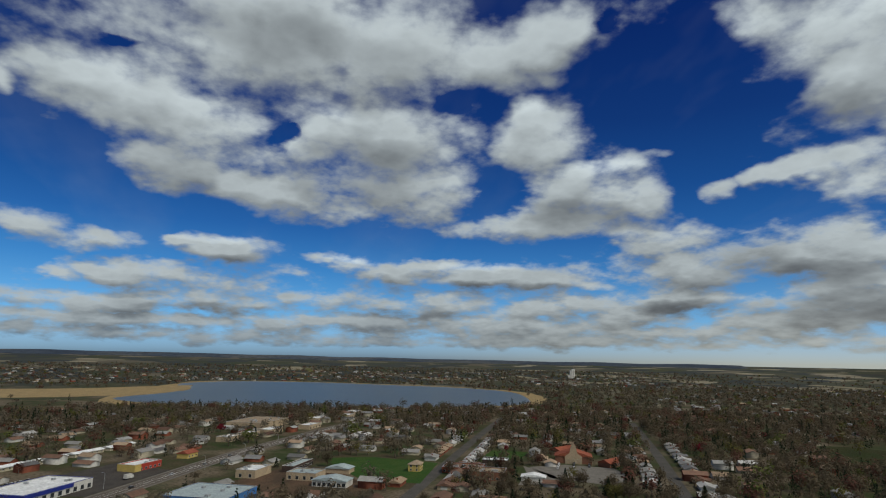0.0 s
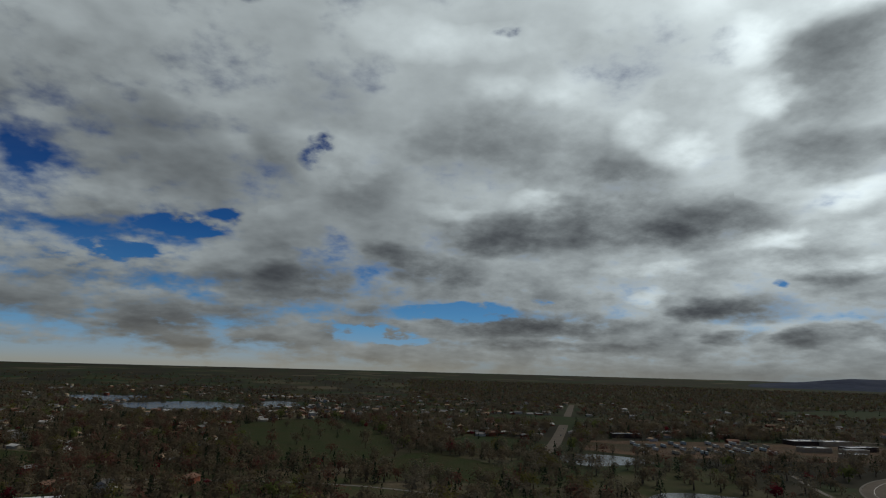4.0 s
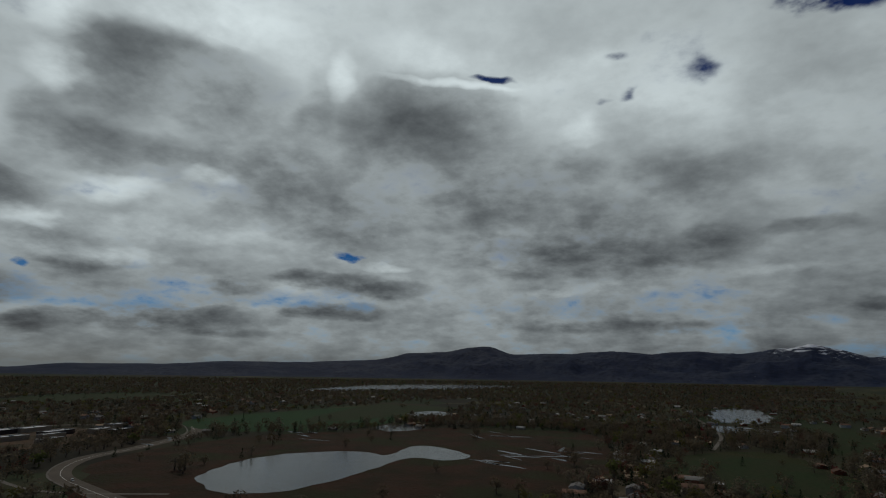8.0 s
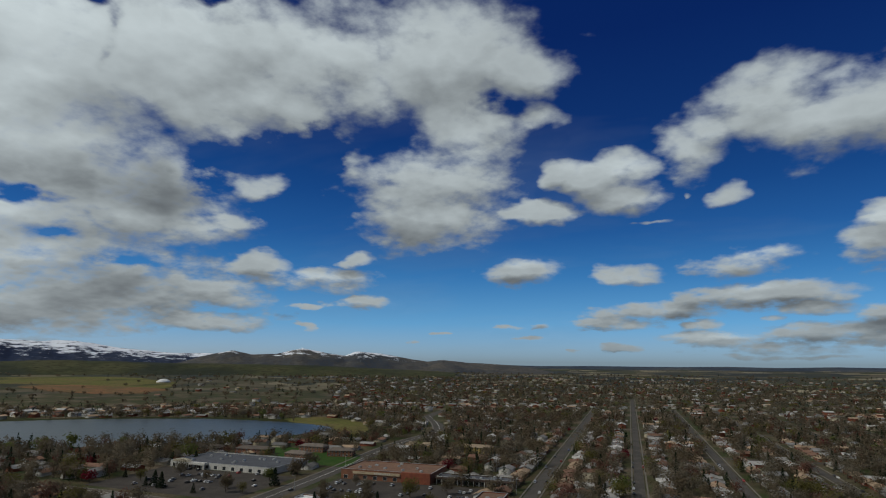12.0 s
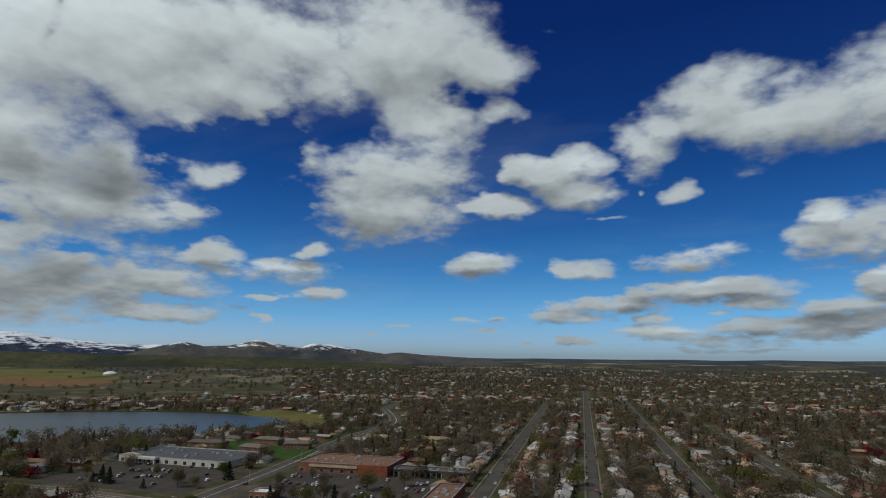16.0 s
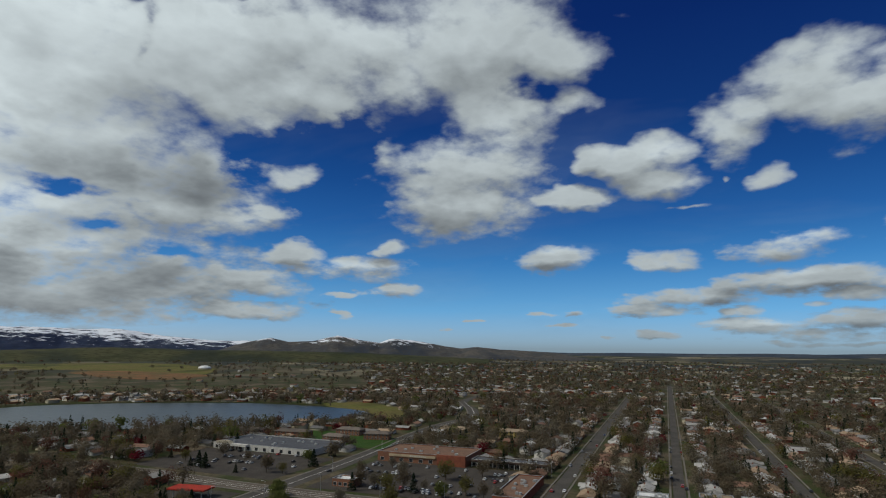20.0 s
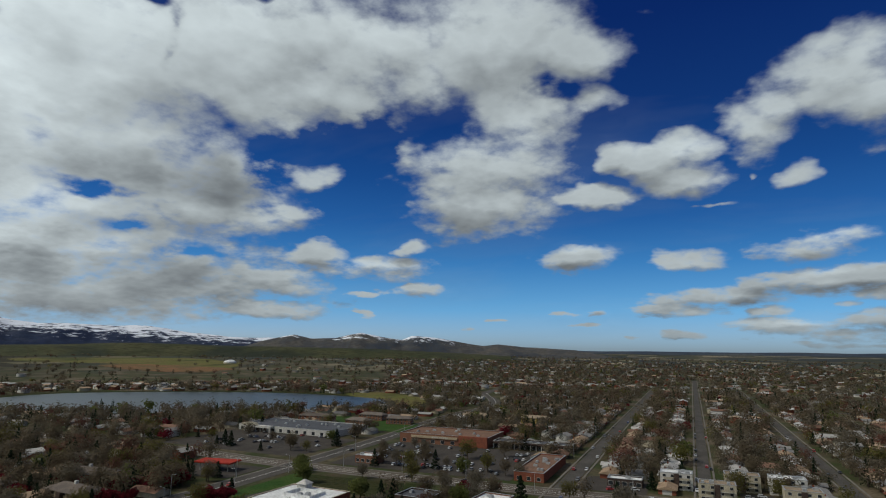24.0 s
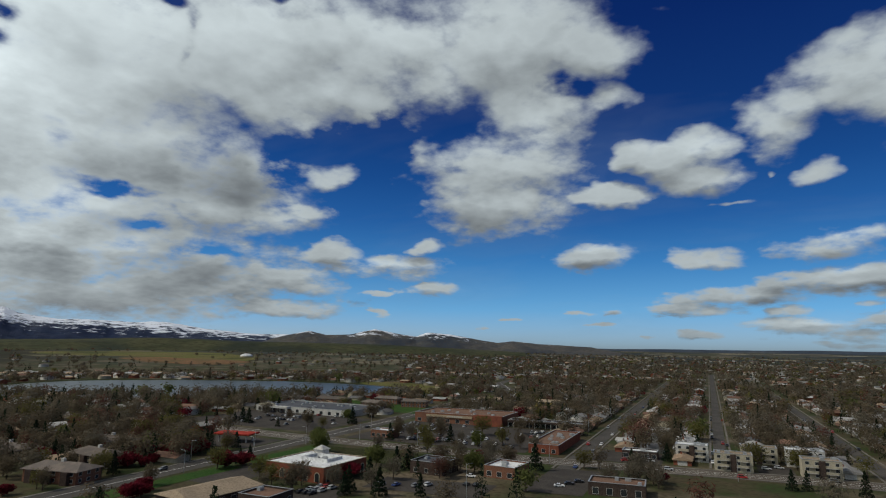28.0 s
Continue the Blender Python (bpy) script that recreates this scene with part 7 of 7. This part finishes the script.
def plant():
    x, y, rng = tree_spots(9.6, 190, 1080, 21)
    # trees round the western lake and along the river
    for cx, cy, n in ((-640, 392, 26), (-560, 450, 24), (-480, 500, 22), (-420, 545, 16), (-735, 395, 14)):
        x, y = np.concatenate([x, rng.normal(cx, 28, n)]), np.concatenate([y, rng.normal(cy, 12, n)])
    wx, wy = rng.uniform(-520, -20, 900), rng.uniform(120, 318, 900)
    ok = ~(in_areas(wx, wy, ("built", "car park", "lawn", "lake")) | near_lines(wx, wy, 3.0)) & (rng.random(900) < np.where(wx < -235, 0.32, 0.14)) & ~((wx > -205) & (wx < -125) & (wy > 196) & (wy < 262))
    x, y = np.concatenate([x, wx[ok]]), np.concatenate([y, wy[ok]])
    kind = rng.choice(7, len(x), p=SHARE)
    r, a = polar(x, y)
    # south-east: more dark and rusty trees, partly standing in for cloud shade
    kind = np.where((kind == 1) & band(a, 104, 180), rng.choice((0, 0, 3, 4), len(x)), kind)
    single = (((r < 345) & band(a, -72, 22)) | ((r < 520) & band(a, 66, 130))) & (rng.random(len(x)) < 0.6)
    for i in np.nonzero(single)[0]:
        NEAR_TREES.append((x[i], y[i], int(kind[i])))
    x, y, kind = x[~single], y[~single], kind[~single]
    r, a = polar(x, y)
    close = (r < 640) & band(a, -74, 26)
    for k, near in [(k, near) for k in range(len(KINDS)) for near in (True, False)]:
        name, mat, form, words = KINDS[k]
        s = (kind == k) & (close == near)
        n = int(s.sum())
        if not n:
            continue
        rad = rng.uniform(0, 1, n) ** 1.4 * 4.8 + 3.7 if form == "round" else rng.uniform(1.9, 3.6, n)
        high = rad * rng.uniform(1.7, 2.15, n) if form == "round" else rad * rng.uniform(3.2, 4.8, n)
        if k == 5:
            rad, high = rad * 0.75, high * 0.62
        dense = k >= 4
        if near:
            grove("near_" + name, x[s], y[s], rad, high, 260 if dense else 330, form, mat, words, 150 + k, (0.17, 0.11) if dense else (0.17, 0.048))
        else:
            grove(name, x[s], y[s], rad, high, 78 if dense else 88, form, mat, words, 100 + k, (0.29, 0.18) if dense else (0.27, 0.085))
    x, y, rng = tree_spots(21, 1080, 3400, 22)
    kind = rng.choice(7, len(x), p=(0.48, 0.25, 0.06, 0.05, 0.15, 0.0, 0.01))
    for k, (name, mat, form, words) in enumerate(KINDS):
        s = kind == k
        n = int(s.sum())
        if n:
            rad = rng.uniform(4.5, 9.0, n) if form == "round" else rng.uniform(3.0, 4.6, n)
            high = rng.uniform(6.5, 11, n) if form == "round" else rng.uniform(9, 14, n)
            grove("far_" + name, x[s], y[s], rad, high, 22, form, mat, words + " far off", 200 + k, (0.36, 0.25))


plant()


def limb_bm(rnd, high, rad):
    """A tapered trunk with a handful of limbs."""
    bm = bmesh.new()

    def branch(p, d, length, r, depth):
        q = p + d * length
        a = d.orthogonal().normalized()
        b = d.cross(a)
        low = [bm.verts.new(p + (a * math.cos(t) + b * math.sin(t)) * r) for t in (0, 1.57, 3.14, 4.71)]
        top = [bm.verts.new(q + (a * math.cos(t) + b * math.sin(t)) * r * 0.55) for t in (0, 1.57, 3.14, 4.71)]
        for i in range(4):
            bm.faces.new((low[i], low[(i + 1) % 4], top[(i + 1) % 4], top[i]))
        if depth:
            for _ in range(4 if depth == 2 else 3):
                turn = Vector((rnd.uniform(-1, 1), rnd.uniform(-1, 1), rnd.uniform(0.1, 0.9))).normalized()
                branch(p + d * length * rnd.uniform(0.6, 1.0), (d * 0.6 + turn).normalized(), length * rnd.uniform(0.5, 0.8), r * 0.5, depth - 1)

    branch(Vector((0, 0, -0.2)), Vector((rnd.uniform(-0.08, 0.08), rnd.uniform(-0.08, 0.08), 1)).normalized(), high * 0.42, 0.05 * rad + 0.1, 2)
    return bm


def single_tree(k, variant):
    """One tree with its trunk and crown, at the origin."""
    name, mat, form, words = KINDS[k]
    rnd, rng = random.Random(k * 10 + variant), np.random.default_rng(k * 10 + variant)
    rad = rnd.uniform(3.2, 4.6) if form == "round" else rnd.uniform(2.2, 2.9)
    high = rad * rnd.uniform(2.1, 2.6) if form == "round" else rad * rnd.uniform(3.4, 4.3)
    if k == 5:
        rad, high = rad * 1.05, high * 0.62
    plain = {0: ("bare_tree", "bare brown broadleaf tree", "tree"), 1: ("bare_tree", "bare grey broadleaf tree with fine twigs", "tree"), 2: ("budding_tree", "broadleaf tree with first olive buds", "tree"), 3: ("budding_tree", "tree with rust-red spring buds", "tree"),
             4: ("spruce_tree", "dark green conical spruce tree", "spruce"), 5: ("crab_apple_tree", "low crab apple tree in deep red blossom", "tree"), 6: ("leafing_tree", "tree in fresh yellow-green leaf", "tree")}[k]
    ob = tagged(new(plain[0]), plain[1], plain[2], "trees near the hover point")
    if form == "round":
        part("trunk", limb_bm(rnd, high, rad), M_BARK, ob)
    else:
        bm = bmesh.new()
        bmesh.ops.create_cone(bm, cap_ends=True, segments=7, radius1=0.3, radius2=0.05, depth=high * 0.9)
        bm.transform(pose(0, 0, high * 0.45))
        part("trunk", bm, M_BARK, ob)
    z = np.zeros(1)
    v = crowns(z, z, z, np.array([rad]), np.array([high]), 1000 if k >= 4 else 900, rng, form, (0.17, 0.10) if k >= 4 else (0.20, 0.035), 0.45)
    me = mesh_of("crown", v, np.arange(len(v)).reshape(-1, 3), mat)
    piece("crown", me, ob)
    return ob


def single_trees():
    rnd = random.Random(3)
    put = [(-260, 177, 5), (-200, 172, 5), (-268, 234, 5), (-263, 247, 5), (-272, 228, 5), (-296, 170, 5), (-22, 290, 5), (-115, 309, 5), (-340, 215, 5), (-290, 222, 5), (-284, 236, 5), (-256, 184, 5), (-206, 178, 5), (-252, 250, 5), (-330, 250, 5), (-596, 423, 5), (-232, 186, 5), (-212, 228, 5),
           (-211, 237, 4), (-26, 296, 4), (-184, 337, 4), (-368, 463, 4), (-140, 337, 4), (-32, 288, 4), (-280, 256, 4), (-276, 262, 4), (-150, 208, 4), (-142, 210, 2), (-136, 214, 4), (-196, 282, 6), (-128, 222, 1),
           (0, 346, 0), (19, 352, 2), (33, 343, 1), (33, 374, 0), (58, 352, 2), (61, 333, 6), (-2, 338, 0), (26, 338, 2), (38, 352, 2), (-22, 346, 4), (-24, 362, 0), (56, 376, 0), (72, 346, 0), (30, 300, 4), (36, 304, 4), (56, 300, 4), (420, -250, 4), (426, -255, 4), (432, -262, 4), (-120, 214, 4), (-100, 310, 6)]
    for _ in range(14):
        put.append((rnd.uniform(-182, -128), rnd.uniform(199, 219), rnd.choice((4, 0, 2, 1, 4))))
    for _ in range(40):
        put.append((rnd.uniform(-345, -240), rnd.uniform(150, 275), rnd.choice((0, 1, 4, 2, 0, 5))))
    for _ in range(24):
        put.append((rnd.uniform(-128, -20), rnd.uniform(252, 312), rnd.choice((0, 1, 4, 2, 3))))
    sure = [(x, y, 5) for x, y in ((-548, 390), (-296, 196), (-251, 172), (-201, 168), (-247, 212), (-252, 207), (-249, 219), (-254, 241), (-251, 246), (-257, 236), (-246, 150), (-208, 236), (-110, 300), (-148, 237))]
    sure += [(x, y, 4) for x, y in ((-214, 247), (-256, 260), (-267, 264), (-279, 251), (-277, 245), (-268, 217), (-324, 363), (-328, 359), (-313, 357), (-282, 352), (-467, 497), (-364, 454), (-329, 286), (-318, 283), (-340, 289), (-362, 233), (-368, 223), (-366, 379), (-489, 306), (-425, 405), (-183, 337), (-133, 265),
                                    (-137, 260), (-138, 237), (-244, 390), (-146, 346), (-105, 220), (-254, 432), (-134, 214))]
    sure += [(x, y, (i * 7) % 3) for i, (x, y) in enumerate(((-424, 313), (-403, 307), (-402, 318), (-401, 330), (-362, 302), (-212, 223), (-212, 186), (-252, 272), (-349, 252), (-358, 246), (-414, 273), (-244, 188), (-324, 299), (-313, 296), (-246, 162), (-265, 188), (-296, 254), (-262, 200), (-183, 348), (-172, 346), (-161, 341),
                                    (-154, 349), (-142, 354), (-115, 352), (-102, 346), (-92, 341), (-250, 361), (-263, 361), (-173, 305), (-144, 309), (-124, 304), (-98, 278), (-58, 306), (-110, 257), (-129, 242), (-270, 372), (-300, 388), (-330, 396), (-345, 372), (-200, 380), (-170, 384), (-140, 386), (-120, 404), (-190, 410)))]
    sure += [(x, y, 6) for x, y in ((-126, 340), (-102, 271), (-151, 265), (-213, 303), (-398, 360), (-386, 359), (-217, 310), (-258, 405))]
    px, py = np.array([p[0] for p in put]), np.array([p[1] for p in put])
    bad = in_areas(px, py, ("built", "car park")) | near_lines(px, py, 1.5)
    put = [p for p, b in zip(put, bad) if not b]
    spots = sure + put + [(x, y, k) for x, y, k in NEAR_TREES][:105]
    made = {}
    for x, y, k in spots:
        key = (k, rnd.randrange(3))
        m = pose(x, y, float(terrain(x, y)), 0, 0, rnd.uniform(0, 360)) @ Matrix.Scale(rnd.uniform(0.8, 1.2), 4)
        if key in made:
            ob = copy_thing(made[key], m)
        else:
            ob = made[key] = single_tree(*key)
            ob.matrix_basis = m


single_trees()


# ---- cars, lamps, road lines ----
M_TYRE = material("tyre_rubber", (0.02, 0.02, 0.02), (0.028, 0.028, 0.028), 0.3)
CAR_PAINTS = [(material("car_paint_" + w, c, tuple(v * 0.92 for v in c), 1.5, rough=0.3, spec=0.5), w) for w, c in
              (("white", (0.70, 0.70, 0.69)), ("silver", (0.40, 0.41, 0.42)), ("black", (0.02, 0.02, 0.022)), ("red", (0.30, 0.025, 0.025)), ("blue", (0.04, 0.07, 0.20)), ("grey", (0.14, 0.145, 0.15)))]


def wheel_bm():
    bm = bmesh.new()
    bmesh.ops.create_cone(bm, cap_ends=True, segments=12, radius1=0.34, radius2=0.34, depth=0.22)
    bm.transform(pose(0, 0, 0, 90))
    return bm


def car_kind(k):
    """A car at the origin, its nose to +x."""
    paint, word = CAR_PAINTS[k % 6]
    tall = k % 2
    kind = ("saloon car", "estate car")[tall]
    h = 1.0 if not tall else 1.12
    line = [(-2.2, 0.32), (2.2, 0.32), (2.25, 0.62), (2.05, 0.80), (1.0, 0.92), (-1.5 if not tall else -2.1, 0.98 if not tall else h), (-2.2, 0.95)]
    bm = bmesh.new()
    solid(bm, [(x, -0.88, z) for x, z in line], (0, 1.76, 0))
    bmesh.ops.bevel(bm, geom=[e for e in bm.edges if abs(e.verts[0].co.y - e.verts[1].co.y) < 0.01], offset=0.07, segments=1, affect="EDGES")
    me = bpy.data.meshes.new("car")
    bm.to_mesh(me)
    bm.free()
    me.materials.append(paint)
    ob = tagged(new("car", me), "%s %s standing on asphalt" % (word, kind), "car", "parked cars")
    top = 1.42 if not tall else 1.62
    cab = [(1.0, 0.9), (0.35, top - 0.04), (-1.0 if not tall else -1.9, top - 0.04), (-1.7 if not tall else -2.15, 0.95)]
    part("cabin_glass", solid(bmesh.new(), [(x, -0.76, z) for x, z in cab], (0, 1.52, 0)), M_GLASS, ob)
    part("roof", boxes((-1.05 if not tall else -1.95, 0.4, -0.78, 0.78, top - 0.06, top, 0.93)), paint, ob)
    for x in (-1.35, 1.35):
        for y in (-0.80, 0.80):
            piece("wheel", shared("car_wheel", wheel_bm, M_TYRE), ob, "", pose(x, y, 0.34))
    return ob


def park_cars():
    rnd = random.Random(12)
    spots = []
    for y in (346, 352, 368, 374, 390, 396, 412, 418):
        for i in range(36):
            if rnd.random() < 0.24:
                spots.append((-206 + i * 2.9, y + rnd.uniform(-0.3, 0.3), 90))
    for y in (362, 378, 384, 400, 406, 422):
        for i in range(34):
            if rnd.random() < 0.20:
                spots.append((-352 + i * 2.9, y, 90))
    for i in range(9):
        spots += [(-150 + (i % 3) * 2.8 + (i // 3), 204 + i // 3 * 5.5, 84)]
    for x, y, a in ((-128, 230, 80), (-122, 232, 80), (-114, 234, 80), (-110, 238, 80), (-60, 262, 20), (-57, 268, 20), (-54, 274, 20), (-96, 246, 90), (-92, 247, 90), (-100, 262, 0), (24, 346, 0), (30, 352, 0), (60, 350, 10), (-42, 336, 30), (-30, 340, 0),
                    (-20, 322, 3), (12, 318, 3), (-118, 322, 0), (-150, 318, 180), (-62, 306, 90), (-69, 380, 90), (6, 424, 90), (-62, 470, 90), (50, 328, 5), (-226, 260, 90), (-232, 210, -90), (-225, 380, 90)):
        spots.append((x, y, a))
    for x in (-66, 4, 76, 150):
        for i in range(9):
            spots.append((x + rnd.choice((-4.2, 4.2)), 352 + i * rnd.uniform(26, 40), 90 + rnd.choice((0, 180))))
    for i in range(16):
        spots.append((455 + i % 8 * 3.2 * 0.9, 150 - i % 8 * 3.2 * 0.45 + i // 8 * 14, 63))
    for i in range(12):
        spots.append((452 + i % 4 * 9, -222 - i % 4 * 5 - i // 4 * 14, -27))
    for x, y in ((440, 84), (520, 48), (610, 8), (690, -34), (560, 32), (480, 66)):
        spots.append((x, y, -25))
    for x, y in ((-310, -345), (-345, -430), (-210, -830), (-240, -930)):
        spots.append((x, y, 65))
    made = {}
    for x, y, a in spots[:252]:
        k = rnd.choice((0, 7, 0, 1, 2, 8, 5, 11, 2, 8, 1, 5, 11, 2, 6, 3, 4))
        m = pose(x, y, 0.14, 0, 0, a)
        if k in made:
            copy_thing(made[k], m)
        else:
            made[k] = car_kind(k)
            made[k].matrix_basis = m


park_cars()

van = thing("delivery_truck", "white box truck standing by a car park", "truck", 470, 92, -30, 0.14)
part("box_body", boxes((-3.2, 2.0, -1.2, 1.2, 0.9, 3.6)), M_WHITEWALL, van)
part("cab", boxes((2.05, 4.0, -1.1, 1.1, 0.5, 2.5, 0.9)), M_WHITEWALL, van)
part("windscreen", boxes((3.72, 3.98, -0.95, 0.95, 1.5, 2.3)), M_GLASS, van)
for px in (-2.4, 3.0):
    for py in (-1.05, 1.05):
        piece("wheel", shared("truck_wheel", lambda: wheel_bm(), M_TYRE), van, "", pose(px, py, 0.5) @ Matrix.Scale(1.45, 4))


def trailer_kind(k):
    """A parked box trailer on its wheels."""
    paint, word = ((M_WHITEWALL, "white"), (M_CREAM, "cream"), (M_ROOFMETAL, "pale grey"))[k]
    ob = tagged(new("box_trailer"), "%s box trailer parked on bare earth" % word, "trailer", "trailers in the storage yard")
    part("box_body", boxes((-6, 6, -1.25, 1.25, 1.1, 3.9)), paint, ob)
    part("chassis", boxes((-5.8, 5.8, -0.5, 0.5, 0.75, 1.1), (-5.2, -3.2, -1.2, 1.2, 0.1, 0.75), (4.4, 4.7, -0.9, 0.9, 0, 0.75)), M_TYRE, ob)
    return ob


rnd, made = random.Random(58), {}
for row in range(4):
    for i in range(11):
        if rnd.random() < 0.25:
            continue
        k = rnd.choice((0, 0, 1, 2))
        m = pose(-262 - i * 17 - row * 6, -662 - row * 30 - i * 2, 0.1, 0, 0, 90 + rnd.choice((0, 0, 8, 90)))
        if k in made:
            copy_thing(made[k], m)
        else:
            made[k] = trailer_kind(k)
            made[k].matrix_basis = m


def street_lamp(high):
    ob = tagged(new("street_lamp"), "slim grey street lamp with one arm", "lamp", "street lamps")
    bm = bmesh.new()
    bmesh.ops.create_cone(bm, cap_ends=True, segments=8, radius1=0.14, radius2=0.08, depth=high)
    bm.transform(pose(0, 0, high / 2))
    part("pole", bm, M_METAL, ob)
    bm = bmesh.new()
    bmesh.ops.create_cone(bm, cap_ends=True, segments=6, radius1=0.06, radius2=0.05, depth=2.2)
    bm.transform(pose(1.1, 0, high - 0.1, 0, 82))
    part("arm", bm, M_METAL, ob)
    part("lamp_head", boxes((1.9, 2.7, -0.16, 0.16, high - 0.02, high + 0.14, 0.8)), M_METAL, ob)
    return ob


first = street_lamp(10)
first.matrix_basis = pose(-219, 210, 0, 0, 0, 180)
for x, y, a in ((-219, 255, 180), (-219, 300, 180), (-238, 232, 0), (-238, 278, 0), (-200, 329, -90), (-160, 329, -90), (-120, 329, -90), (-76, 310, 90), (-30, 329, -90), (10, 310, 90), (-76, 420, 0), (-57, 470, 180), (-76, 520, 0), (-222, 380, 180), (-228, 470, 180), (440, 100, 60), (500, 46, 60), (560, 20, 60), (620, -8, 60)):
    copy_thing(first, pose(x, y, 0, 0, 0, a))
tall = street_lamp(13)
tall.matrix_basis = pose(-88, 226, 0, 0, 0, 40)

for line, w in (([(-900, 318), (-420, 333), (-240, 321), (-69, 318), (60, 327), (420, 332)], 15), ([(-229, -60), (-228, 200), (-230, 420), (-240, 560), (-242, 640), (-236, 740), (-262, 830), (-315, 950)], 15), ([(300, 150), (416, 95), (583, 22), (771, -82), (1000, -215)], 15),
                ([(-250, -200), (-300, -316), (-326, -388), (-362, -466), (-427, -521), (-516, -543), (-638, -592), (-719, -670)], 16)):
    ring = smooth_ring(line, 6, closed=False)
    marks = line[0][1] > 0
    for off, wide, mat, words in ((0.0, 0.35, M_LINE, "faded centre line of a main road"), (3.6, 0.2, M_LINE, "faded lane line of a main road"), (-3.6, 0.2, M_LINE, "faded lane line of a main road"),
                                  (w / 2 + 0.9, 1.6, M_PAVING, "pale concrete kerb and pavement"), (-w / 2 - 0.9, 1.6, M_PAVING, "pale concrete kerb and pavement")):
        if not marks and (wide < 0.3 or off < -4):
            continue
        shifted = []
        for i, p in enumerate(ring):
            d = (ring[min(i + 1, len(ring) - 1)] - ring[max(i - 1, 0)]).normalized()
            shifted.append((p.x - d.y * off, p.y + d.x * off))
        raised = wide > 1
        ribbon("pavement" if raised else "road_line", shifted, wide, 0.26 if raised else 0.15, mat, words, "pavement" if raised else "road marking", 0.2 if raised else 0.0, soft=False)
